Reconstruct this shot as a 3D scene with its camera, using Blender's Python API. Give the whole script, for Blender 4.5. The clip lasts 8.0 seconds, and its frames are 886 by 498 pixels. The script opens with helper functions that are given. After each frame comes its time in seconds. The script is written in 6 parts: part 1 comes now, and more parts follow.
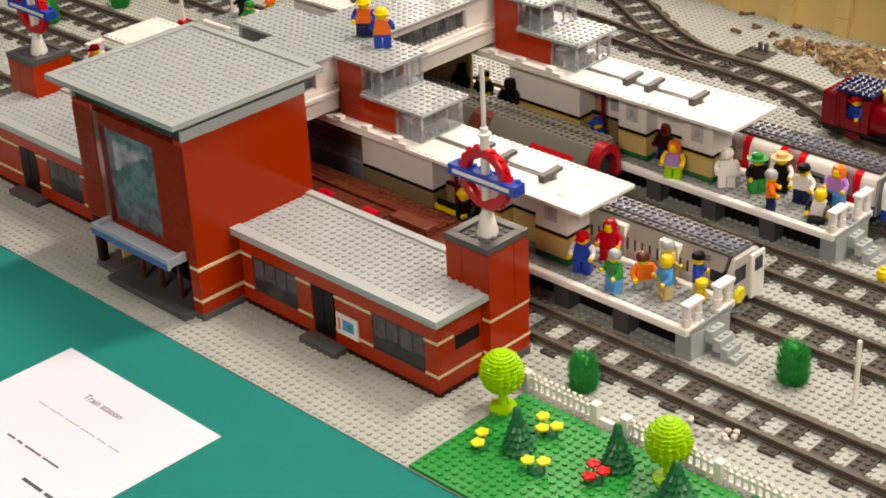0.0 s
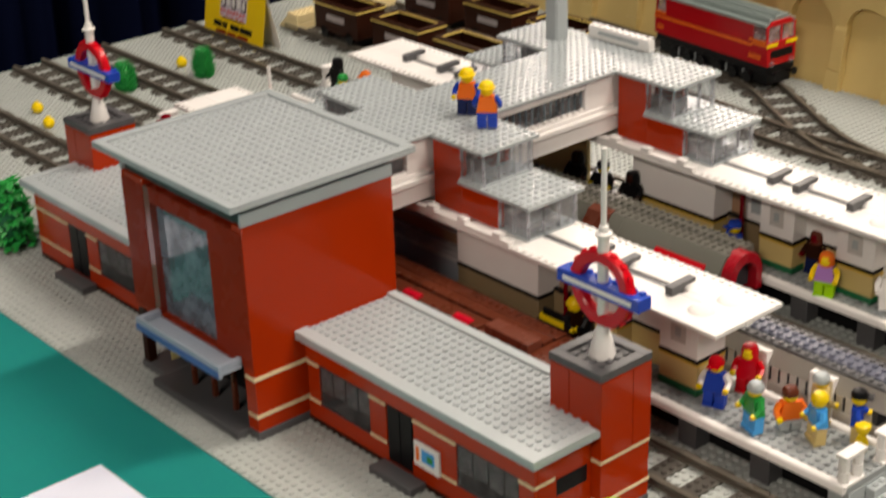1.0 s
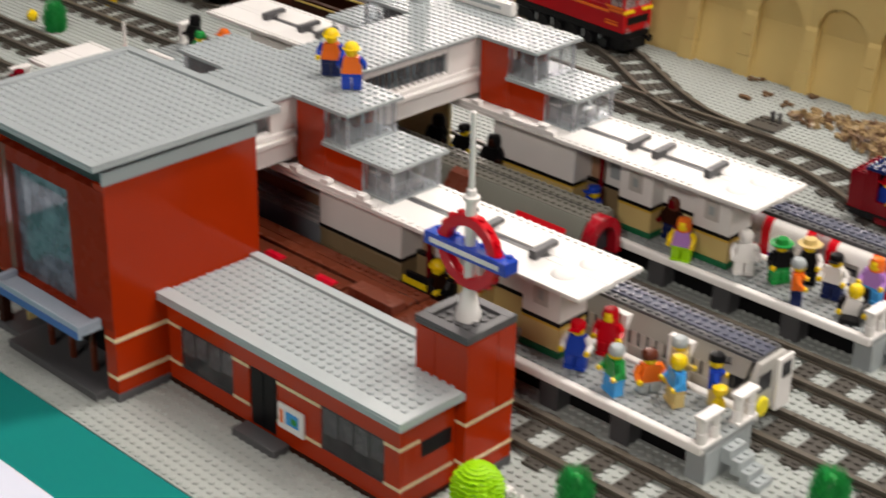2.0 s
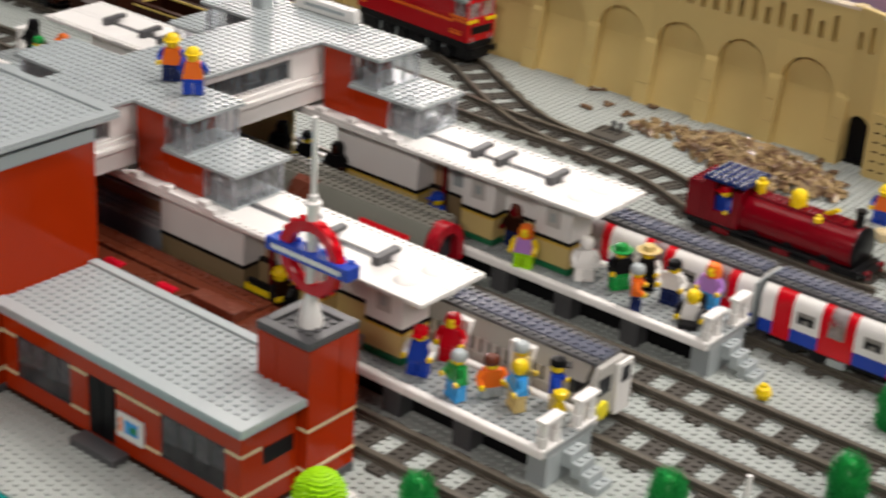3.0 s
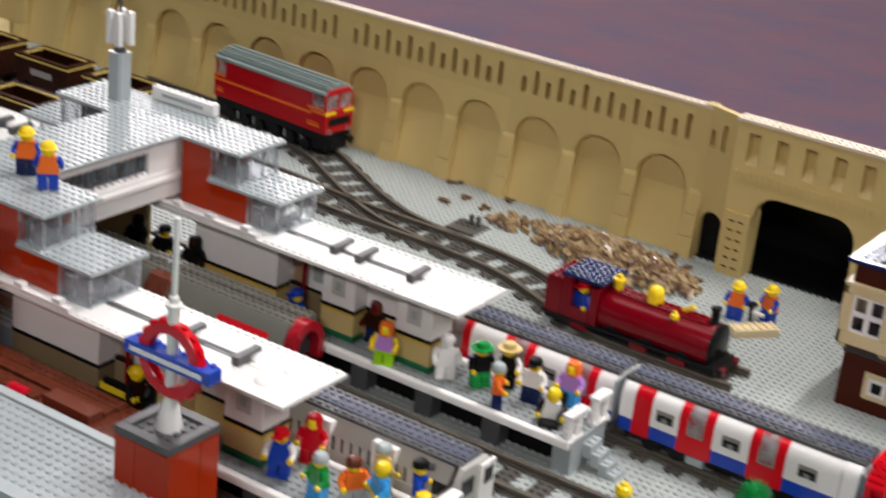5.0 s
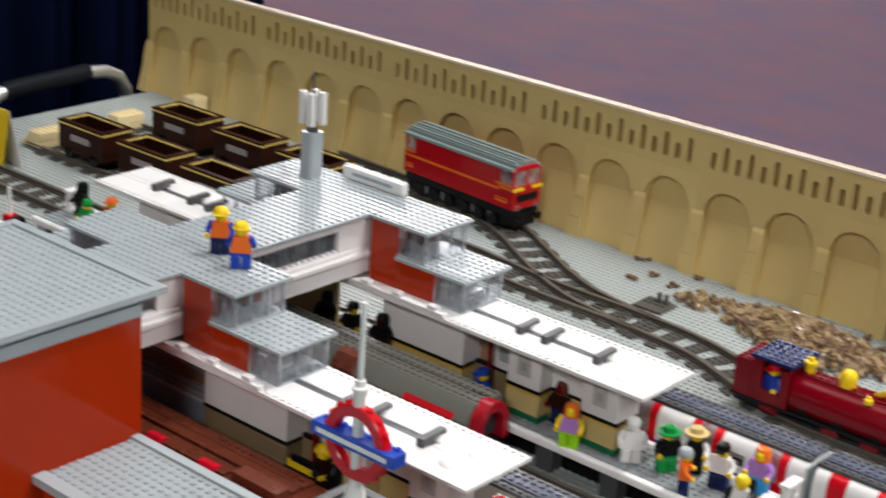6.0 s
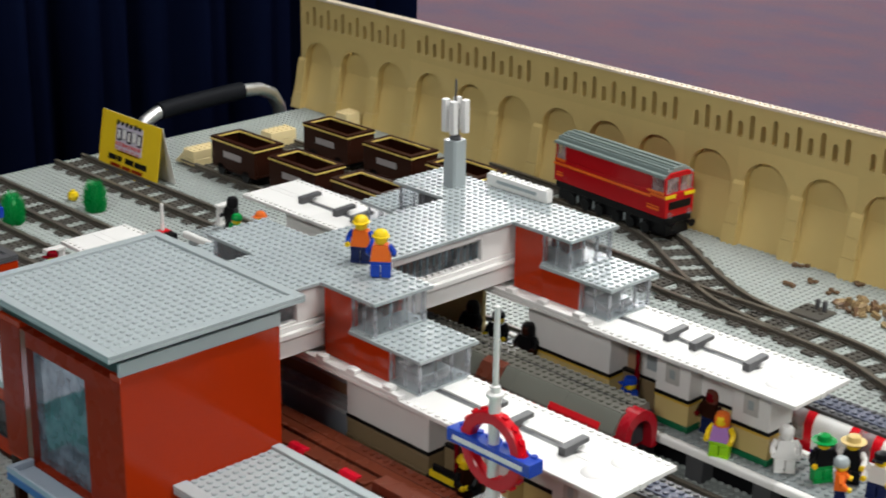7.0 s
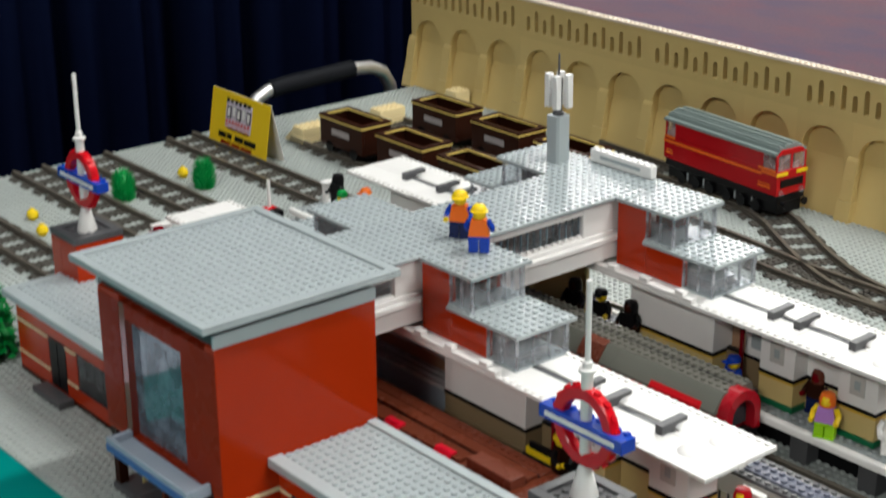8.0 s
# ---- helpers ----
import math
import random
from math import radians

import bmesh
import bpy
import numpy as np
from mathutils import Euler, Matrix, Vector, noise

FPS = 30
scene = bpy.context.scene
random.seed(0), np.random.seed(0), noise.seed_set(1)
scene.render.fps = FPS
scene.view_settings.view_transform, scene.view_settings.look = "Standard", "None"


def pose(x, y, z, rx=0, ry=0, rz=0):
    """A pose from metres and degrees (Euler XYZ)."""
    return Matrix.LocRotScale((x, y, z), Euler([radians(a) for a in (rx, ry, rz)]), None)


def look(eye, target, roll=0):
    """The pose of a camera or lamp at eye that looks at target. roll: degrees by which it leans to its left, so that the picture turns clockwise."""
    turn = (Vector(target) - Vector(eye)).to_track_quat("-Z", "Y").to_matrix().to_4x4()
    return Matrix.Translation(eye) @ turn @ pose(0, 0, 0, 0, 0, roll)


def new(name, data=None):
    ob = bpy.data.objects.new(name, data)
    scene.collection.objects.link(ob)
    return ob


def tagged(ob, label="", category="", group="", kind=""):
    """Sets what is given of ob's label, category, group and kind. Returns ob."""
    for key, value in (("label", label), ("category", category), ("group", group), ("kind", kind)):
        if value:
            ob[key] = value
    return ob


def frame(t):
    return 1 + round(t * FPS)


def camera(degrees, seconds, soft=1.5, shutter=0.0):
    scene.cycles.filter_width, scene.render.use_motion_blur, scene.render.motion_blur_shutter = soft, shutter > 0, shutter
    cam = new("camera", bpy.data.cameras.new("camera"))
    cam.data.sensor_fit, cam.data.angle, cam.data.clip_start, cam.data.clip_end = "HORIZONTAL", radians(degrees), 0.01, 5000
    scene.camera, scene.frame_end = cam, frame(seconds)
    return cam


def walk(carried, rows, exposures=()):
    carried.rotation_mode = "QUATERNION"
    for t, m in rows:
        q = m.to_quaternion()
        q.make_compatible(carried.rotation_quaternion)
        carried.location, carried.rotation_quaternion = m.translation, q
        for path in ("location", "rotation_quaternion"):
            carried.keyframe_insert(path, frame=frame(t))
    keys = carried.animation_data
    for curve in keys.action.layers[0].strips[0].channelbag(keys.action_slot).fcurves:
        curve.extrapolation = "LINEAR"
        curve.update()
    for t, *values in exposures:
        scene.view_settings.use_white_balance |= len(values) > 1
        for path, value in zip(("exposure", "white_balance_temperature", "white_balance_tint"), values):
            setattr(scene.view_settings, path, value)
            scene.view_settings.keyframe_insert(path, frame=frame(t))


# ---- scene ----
cam = camera(30.06, 8.0, soft=1.8, shutter=0.6)
S = 0.008  # one stud
PATH = [
    (0, 102.06, -105.84, 93.90, 45.716, -28.085, -2.943),
    (0.0333, 101.9, -105.6, 93.82, 45.742, -28.092, -2.945),
    (0.1, 96.52, -98.41, 90.64, 46.755, -28.357, -3.007),
    (0.2, 86.43, -88.56, 83.63, 47.008, -27.942, -2.622),
    (0.3, 81.28, -84.68, 81.01, 47.282, -27.420, -2.083),
    (0.5, 83.37, -86.14, 81.07, 47.553, -24.560, -2.072),
    (0.6, 83.08, -85.77, 81.52, 48.676, -25.085, -2.054),
    (0.7, 82.76, -85.84, 81.72, 49.124, -25.413, -2.036),
    (0.8, 82.51, -85.84, 81.47, 49.425, -25.616, -2.018),
    (0.9, 82.42, -85.78, 80.93, 49.798, -25.489, -2.000),
    (1, 82.39, -86.72, 81.63, 49.632, -24.627, -1.982),
    (1.1, 81.76, -86.79, 81.68, 49.121, -24.632, -1.733),
    (1.2, 81.28, -86.72, 81.50, 48.887, -24.275, -1.485),
    (2.3, 80.88, -88.41, 81.77, 42.090, -26.287, 1.888),
    (2.5, 81.28, -88.20, 81.16, 41.754, -25.939, 1.929),
    (3, 81.37, -87.85, 81.25, 37.795, -25.405, 3.640),
    (3.5, 80.47, -87.57, 81.12, 33.164, -25.131, 5.888),
    (4, 80.12, -88.20, 81.18, 29.700, -24.419, 7.749),
    (4.2, 80.29, -88.83, 81.81, 29.032, -24.622, 7.744),
    (5.3, 78.75, -87.02, 82.96, 34.122, -21.404, 5.391),
    (5.5, 78.59, -87.44, 84.18, 35.261, -21.216, 5.171),
    (6, 78.92, -86.72, 84.05, 39.534, -20.557, 3.922),
    (6.5, 79.63, -84.93, 82.67, 43.083, -19.727, 2.167),
    (7, 79.60, -82.97, 81.88, 45.863, -20.115, 0.856),
    (7.5, 79.24, -80.97, 81.07, 48.681, -20.645, 0.161),
    (7.6, 79.53, -80.07, 81.25, 49.693, -21.088, -0.090),
    (7.7, 79.95, -79.74, 80.43, 50.453, -20.824, -0.341),
    (7.8, 80.11, -79.60, 80.32, 50.662, -20.503, -0.593),
    (7.9, 80.07, -79.50, 80.28, 50.514, -20.368, -0.844),
    (8, 80.40, -80.30, 80.59, 50.429, -20.715, -0.475),
]


def axes_pose(x, y, z, yaw, pitch, roll):
    eye = Vector((x * S, y * S, z * S))
    a, p = radians(yaw), radians(pitch)
    ahead = Vector((-math.sin(a) * math.cos(p), math.cos(a) * math.cos(p), math.sin(p)))
    return look(eye, eye + ahead, roll)


walk(cam, [(t, axes_pose(x, y, z, yaw, pitch, roll)) for t, x, y, z, yaw, pitch, roll in PATH],
     exposures=[(0.0, -0.62, 8000, 18), (0.5, -0.82, 7900, 15), (1.0, -0.76, 7500, 16), (2.5, -0.79, 6850, 15), (4.0, -0.78, 6650, 14), (5.5, -0.75, 6300, 15), (6.5, -0.76, 6250, 10), (8.0, -0.73, 6300, 7)])

# ---- light ----
world = bpy.data.worlds.new("hall")
scene.world = world
world.use_nodes = True
world.node_tree.nodes["Background"].inputs[0].default_value = (0.9, 0.94, 1.0, 1)
world.node_tree.nodes["Background"].inputs[1].default_value = 0.02


def ceiling_or_fill_lamp(x, y, z, sx, sy, watts, tilt=0.0, turn=0.0):
    d = bpy.data.lights.new("ceiling_or_fill_lamp", "AREA")
    d.shape, d.size, d.size_y, d.energy, d.color = "RECTANGLE", sx, sy, watts, (1.0, 0.97, 0.92)
    o = new("ceiling_or_fill_lamp", d)
    o.location = (x, y, z)
    o.rotation_euler = (radians(tilt), 0, radians(turn))
    return o


ceiling_or_fill_lamp(0.65, 1.85, 4.2, 0.22, 1.5, 275)
# next two: fills added for soft overhead light and the +x faces
ceiling_or_fill_lamp(-3.4, 3.6, 4.2, 3.0, 2.2, 180)
ceiling_or_fill_lamp(4.2, 0.6, 4.0, 1.8, 1.8, 250, 35, 90)
ceiling_or_fill_lamp(-7.0, 7.9, 3.9, 3.4, 1.2, 780, 0, 28)
ceiling_or_fill_lamp(-4.3, 9.0, 3.9, 1.6, 0.3, 45, 0, 28)
ceiling_or_fill_lamp(-3.1, 10.5, 3.9, 0.8, 0.9, 220)
# last two: fills added over the front to brighten the -y faces
ceiling_or_fill_lamp(-0.9, -0.5, 4.2, 3.2, 1.6, 90)
ceiling_or_fill_lamp(2.6, -5.6, 4.2, 2.4, 1.2, 500)


# ---- materials ----
def plastic(name, rgb, rough=0.3, vary=0.07, coat=0.0, spec=0.3):
    m = bpy.data.materials.new(name)
    m.use_nodes = True
    nt = m.node_tree
    b = nt.nodes["Principled BSDF"]
    tc = nt.nodes.new("ShaderNodeTexCoord")
    info = nt.nodes.new("ShaderNodeObjectInfo")
    n1 = nt.nodes.new("ShaderNodeTexNoise")
    n1.inputs["Scale"].default_value = 35
    n1.inputs["Detail"].default_value = 5
    nt.links.new(tc.outputs["Object"], n1.inputs["Vector"])
    n2 = nt.nodes.new("ShaderNodeTexNoise")
    n2.inputs["Scale"].default_value = 900
    n2.inputs["Detail"].default_value = 2
    nt.links.new(tc.outputs["Object"], n2.inputs["Vector"])
    add = nt.nodes.new("ShaderNodeMath")
    add.operation = "ADD"
    nt.links.new(n1.outputs["Fac"], add.inputs[0])
    nt.links.new(info.outputs["Random"], add.inputs[1])
    mr = nt.nodes.new("ShaderNodeMapRange")
    mr.inputs["From Min"].default_value, mr.inputs["From Max"].default_value = 0.3, 1.7
    mr.inputs["To Min"].default_value, mr.inputs["To Max"].default_value = 1 - vary, 1 + vary
    nt.links.new(add.outputs[0], mr.inputs["Value"])
    hsv = nt.nodes.new("ShaderNodeHueSaturation")
    hsv.inputs["Color"].default_value = (*rgb, 1)
    nt.links.new(mr.outputs["Result"], hsv.inputs["Value"])
    nt.links.new(hsv.outputs["Color"], b.inputs["Base Color"])
    rr = nt.nodes.new("ShaderNodeMapRange")
    rr.inputs["To Min"].default_value, rr.inputs["To Max"].default_value = rough * 0.75, rough * 1.45
    nt.links.new(n1.outputs["Fac"], rr.inputs["Value"])
    nt.links.new(rr.outputs["Result"], b.inputs["Roughness"])
    bump = nt.nodes.new("ShaderNodeBump")
    bump.inputs["Strength"].default_value = 0.06
    bump.inputs["Distance"].default_value = 0.0003
    nt.links.new(n2.outputs["Fac"], bump.inputs["Height"])
    nt.links.new(bump.outputs["Normal"], b.inputs["Normal"])
    b.inputs["Specular IOR Level"].default_value = spec
    b.inputs["Coat Weight"].default_value = coat
    b.inputs["Coat Roughness"].default_value = 0.12
    return m


def glazing(name, rgb, haze):
    """Thin clear plastic: partly see-through, partly milky, glossy."""
    m = bpy.data.materials.new(name)
    m.use_nodes = True
    nt = m.node_tree
    b = nt.nodes["Principled BSDF"]
    b.inputs["Base Color"].default_value = (*rgb, 1)
    b.inputs["Roughness"].default_value = 0.12
    tr = nt.nodes.new("ShaderNodeBsdfTransparent")
    tr.inputs["Color"].default_value = (*[0.7 + 0.3 * c for c in rgb], 1)
    tc = nt.nodes.new("ShaderNodeTexCoord")
    n = nt.nodes.new("ShaderNodeTexNoise")
    n.inputs["Scale"].default_value = 70
    n.inputs["Detail"].default_value = 4
    nt.links.new(tc.outputs["Object"], n.inputs["Vector"])
    mr = nt.nodes.new("ShaderNodeMapRange")
    mr.inputs["From Min"].default_value, mr.inputs["From Max"].default_value = 0.35, 0.7
    mr.inputs["To Min"].default_value, mr.inputs["To Max"].default_value = haze * 0.4, min(1.0, haze * 1.9)
    nt.links.new(n.outputs["Fac"], mr.inputs["Value"])
    mix = nt.nodes.new("ShaderNodeMixShader")
    nt.links.new(mr.outputs["Result"], mix.inputs[0])
    nt.links.new(tr.outputs[0], mix.inputs[1])
    nt.links.new(b.outputs[0], mix.inputs[2])
    nt.links.new(mix.outputs[0], nt.nodes["Material Output"].inputs["Surface"])
    return m


def carpet(name):
    m = bpy.data.materials.new(name)
    m.use_nodes = True
    nt = m.node_tree
    b = nt.nodes["Principled BSDF"]
    tc = nt.nodes.new("ShaderNodeTexCoord")
    mp = nt.nodes.new("ShaderNodeMapping")
    mp.inputs["Scale"].default_value = (1.0, 1.5, 1.0)
    nt.links.new(tc.outputs["Object"], mp.inputs["Vector"])
    last = None
    for scale, lo, hi, rgb in ((3.0, 0.4, 0.7, (0.085, 0.066, 0.13)), (5.0, 0.48, 0.78, (0.19, 0.066, 0.085)), (60.0, 0.4, 0.8, (0.085, 0.066, 0.10))):
        n = nt.nodes.new("ShaderNodeTexNoise")
        n.inputs["Scale"].default_value, n.inputs["Detail"].default_value = scale, 6
        nt.links.new(mp.outputs["Vector"], n.inputs["Vector"])
        mr = nt.nodes.new("ShaderNodeMapRange")
        mr.inputs["From Min"].default_value, mr.inputs["From Max"].default_value = lo, hi
        mr.inputs["To Max"].default_value = 0.75
        nt.links.new(n.outputs["Fac"], mr.inputs["Value"])
        mix = nt.nodes.new("ShaderNodeMix")
        mix.data_type = "RGBA"
        nt.links.new(mr.outputs["Result"], mix.inputs["Factor"])
        for sock in mix.inputs:
            if sock.name == "B" and sock.type == "RGBA":
                sock.default_value = (*rgb, 1)
            if sock.name == "A" and sock.type == "RGBA":
                if last is None:
                    sock.default_value = (0.145, 0.077, 0.108, 1)
                else:
                    nt.links.new(last, sock)
        last = [o for o in mix.outputs if o.type == "RGBA"][0]
    nt.links.new(last, b.inputs["Base Color"])
    b.inputs["Roughness"].default_value = 0.95
    return m


LIGHT_GREY = plastic("light_grey_plastic", (0.38, 0.425, 0.435), 0.2, spec=0.5)
PLATE_GREY = plastic("baseplate_grey_plastic", (0.38, 0.414, 0.397), 0.35)
DARK_GREY = plastic("dark_grey_plastic", (0.087, 0.088, 0.093), spec=0.25)
TRACK_GREY = plastic("track_grey_plastic", (0.08, 0.074, 0.065), 0.35, spec=0.18)
RAIL_METAL = plastic("rail_brown_grey", (0.105, 0.092, 0.074), 0.28)
BRICK_RED = plastic("dark_orange_plastic", (0.4, 0.028, 0.003), 0.12, spec=0.26)
TAN = plastic("tan_plastic", (0.61, 0.463, 0.188))
PALE_TAN = plastic("pale_tan_plastic", (0.73, 0.6, 0.36), 0.3)
WHITE = plastic("white_plastic", (0.8, 0.79, 0.77))
BLACK = plastic("black_plastic", (0.006, 0.006, 0.007), 0.3, spec=0.15)
RED = plastic("red_plastic", (0.6, 0.004, 0.012), 0.2)
DARK_RED = plastic("dark_red_plastic", (0.165, 0.001, 0.006), 0.2, spec=0.22)
BLUE = plastic("blue_plastic", (0.012, 0.055, 0.42), 0.15)
NAVY = plastic("navy_plastic", (0.01, 0.018, 0.08), 0.1, spec=0.22)
YELLOW = plastic("yellow_plastic", (0.85, 0.6, 0.012), 0.25)
ORANGE = plastic("orange_plastic", (0.85, 0.17, 0.02), 0.2)
GREEN = plastic("green_plastic", (0.006, 0.27, 0.05), 0.25)
DARK_GREEN = plastic("dark_green_plastic", (0.008, 0.14, 0.055), 0.3)
LIME = plastic("lime_plastic", (0.30, 0.62, 0.01), 0.22)
BROWN = plastic("reddish_brown_plastic", (0.105, 0.024, 0.011), 0.25)
DARK_BROWN = plastic("dark_brown_plastic", (0.028, 0.008, 0.004), 0.35, spec=0.08)
MID_BLUE = plastic("medium_blue_plastic", (0.05, 0.35, 0.75), 0.2)
PURPLE = plastic("lavender_plastic", (0.45, 0.22, 0.6), 0.2)
DULL_YELLOW = plastic("dull_yellow_plastic", (0.6, 0.38, 0.05), 0.3)
LEMON = plastic("lemon_plastic", (0.9, 0.78, 0.04), 0.3)
ROOF_DARK = plastic("blue_black_roof_plastic", (0.085, 0.095, 0.135), 0.2, spec=0.7)
SAND_BLUE = plastic("blue_grey_plastic", (0.20, 0.29, 0.40), 0.2)
CLEAR = glazing("clear_plastic", (0.85, 0.87, 0.9), 0.07)
CLEAR_EDGE = glazing("clear_plastic_edge", (0.66, 0.68, 0.72), 0.3)
SMOKE = glazing("smoky_clear_plastic", (0.22, 0.31, 0.36), 0.7)
TEAL = plastic("teal_cloth", (0.0, 0.19, 0.17), 0.8, 0.1, 0.0, 0.1)
CURTAIN = plastic("navy_curtain_cloth", (0.006, 0.01, 0.036), 0.9, 0.15, 0.0, 0.0)
CARPET = carpet("mauve_carpet")
PAINT = plastic("grey_wall_paint", (0.13, 0.13, 0.13), 0.8, 0.08, 0.0)


# ---- building blocks, all in studs ----
class Geo:
    def __init__(self, chamfer=True):
        self.chamfer = chamfer
        self.v, self.f, self.m = [], [], []

    def add(self, v, f, mat=0):
        n = len(self.v)
        self.v += [tuple(p) for p in v]
        self.f += [tuple(i + n for i in q) for q in f]
        self.m += [mat] * len(f)
        return self

    def box(self, x0, x1, y0, y1, z0, z1, mat=0):
        """A block; all but thin sheets get a narrow chamfer."""
        d = min(x1 - x0, y1 - y0, z1 - z0)
        if self.chamfer and d > 0.25:
            c = min(0.07, d * 0.12)
            lo, hi = (x0, y0, z0), (x1, y1, z1)
            v, at = [], {}
            for k in range(8):
                s = [(k >> i) & 1 for i in range(3)]
                for ax in range(3):
                    p = [(hi[i] if s[i] else lo[i]) if i == ax else (hi[i] - c if s[i] else lo[i] + c) for i in range(3)]
                    at[k, ax] = len(v)
                    v.append(p)
            f = [tuple(at[k, ax] for ax in range(3)) for k in range(8)]
            for ax in range(3):
                a, b = [i for i in range(3) if i != ax]
                for s in (0, 1):
                    f.append(tuple(at[(s << ax) | (p << a) | (q << b), ax] for p, q in ((0, 0), (1, 0), (1, 1), (0, 1))))
                for p in (0, 1):
                    for q in (0, 1):
                        k0 = (p << a) | (q << b)
                        k1 = k0 | (1 << ax)
                        f.append((at[k0, a], at[k1, a], at[k1, b], at[k0, b]))
            return self.add(v, f, mat)
        v = [(x, y, z) for z in (z0, z1) for y in (y0, y1) for x in (x0, x1)]
        return self.add(v, [(0, 2, 3, 1), (4, 5, 7, 6), (0, 1, 5, 4), (2, 6, 7, 3), (0, 4, 6, 2), (1, 3, 7, 5)], mat)

    def prism(self, pts, y0, y1, axis="y", mat=0):
        """A closed outline of (a, b) pushed along an axis."""
        n = len(pts)

        def at(a, b, c):
            return {"y": (a, c, b), "x": (c, a, b), "z": (a, b, c)}[axis]

        v = [at(a, b, y0) for a, b in pts] + [at(a, b, y1) for a, b in pts]
        f = [tuple(range(n))[::-1], tuple(range(n, 2 * n))]
        f += [(i, (i + 1) % n, n + (i + 1) % n, n + i) for i in range(n)]
        return self.add(v, f, mat)

    def lathe(self, x, y, prof, n=12, mat=0, axis="z", z=0.0):
        """A turned shape from rows of (radius, height)."""
        v, f = [], []
        for r, h in prof:
            for i in range(n):
                a = 2 * math.pi * i / n
                c, s = r * math.cos(a), r * math.sin(a)
                v.append({"z": (x + c, y + s, z + h), "x": (x + h, y + c, z + s), "y": (x + c, y + h, z + s)}[axis])
        for k in range(len(prof) - 1):
            for i in range(n):
                j = (i + 1) % n
                f.append((k * n + i, k * n + j, k * n + n + j, k * n + n + i))
        f.append(tuple(range(n))[::-1])
        f.append(tuple(range((len(prof) - 1) * n, len(prof) * n)))
        return self.add(v, f, mat)

    def studs(self, x0, x1, y0, y1, z, skip=None, mat=0, n=8):
        nx, ny = round(x1 - x0), round(y1 - y0)
        px, py = (x1 - x0) / max(nx, 1), (y1 - y0) / max(ny, 1)
        for i in range(nx):
            for j in range(ny):
                x, y = x0 + px * (i + 0.5), y0 + py * (j + 0.5)
                if skip and skip(x, y):
                    continue
                v = []
                for h, r in ((0.0, 0.3), (0.17, 0.3), (0.21, 0.27)):
                    v += [(x + r * math.cos(2 * math.pi * k / n), y + r * math.sin(2 * math.pi * k / n), z + h) for k in range(n)]
                f = [(a * n + k, a * n + (k + 1) % n, a * n + n + (k + 1) % n, a * n + n + k) for a in (0, 1) for k in range(n)]
                self.add(v, f + [tuple(range(2 * n, 3 * n))], mat)
        return self

    def mesh(self, name, mats, base=(0, 0, 0)):
        me = bpy.data.meshes.new(name)
        v = (np.array(self.v, float).reshape(-1, 3) - np.array(base)) * S
        me.from_pydata(v.tolist(), [], self.f)
        for m in mats if isinstance(mats, (list, tuple)) else [mats]:
            me.materials.append(m)
        if any(self.m):
            me.polygons.foreach_set("material_index", self.m)
        me.update()
        bm = bmesh.new()
        bm.from_mesh(me)
        bmesh.ops.recalc_face_normals(bm, faces=bm.faces)
        bm.to_mesh(me)
        bm.free()
        me.polygons.foreach_set("use_smooth", [True] * len(me.polygons))
        me.set_sharp_from_angle(angle=radians(36))
        return me


def thing(name, base, label, category, group="", kind=""):
    ob = new(name)
    ob.empty_display_size = 0.01
    ob.location = Vector(base) * S
    tagged(ob, label, category, group, kind)
    return ob


def part(name, geo, mat, parent, label=""):
    base = parent.location / S
    up = parent.parent
    while up:
        base += up.location / S
        up = up.parent
    ob = new(name, geo.mesh(name, mat, base))
    ob.parent = parent
    if label:
        ob["label"] = label
    return ob


def single(name, geo, mat, base, label, category, group="", kind=""):
    ob = new(name, geo.mesh(name, mat, base))
    ob.location = Vector(base) * S
    return tagged(ob, label, category, group, kind)


# ---- the table, the plates, the hall ----
X0, X1, Y0, Y1 = -153.6, 102.4, -17.4, 110.6
ground = thing("ground", (0, 0, 0), "light grey studded baseplates side by side", "baseplates", kind="structure")
plates = {w: Geo().box(0.04, w - 0.04, 0.03, 31.97, -0.16, 0).studs(0, w, 0, 32, 0).mesh("baseplate", PLATE_GREY) for w in (14, 18, 32)}
x = X0
for w in (14, 32, 32, 32, 32, 32, 32, 32, 18):
    for j in range(4):
        o = new("baseplate", plates[w])
        o.location = (x * S, (Y0 + 32 * j) * S, 0)
        o.parent = ground
    x += w
cloth = Geo().box(X0 - 0.6, X1 + 8, -70, Y1 + 0.4, -2, -0.165)
ring = []
for (ax, ay), (bx, by) in (((X0 - 0.6, -70), (X1 + 8, -70)), ((X1 + 8, -70), (X1 + 8, Y1 + 0.4)), ((X1 + 8, Y1 + 0.4), (X0 - 0.6, Y1 + 0.4)), ((X0 - 0.6, Y1 + 0.4), (X0 - 0.6, -70))):
    n = 60
    for i in range(n):
        t = i / n
        ring.append((ax + (bx - ax) * t, ay + (by - ay) * t, (by - ay) / max(abs(bx - ax), abs(by - ay)), -(bx - ax) / max(abs(bx - ax), abs(by - ay)), i))
v = []
for d in (0.0, -0.4):
    for z in (-0.6, -20.0, -93.9):
        v += [(x + nx * (d + (0.02 * -z) * (0.6 + math.sin(i * 1.05))), y + ny * (d + (0.02 * -z) * (0.6 + math.sin(i * 1.05))), z) for x, y, nx, ny, i in ring]
m = len(ring)
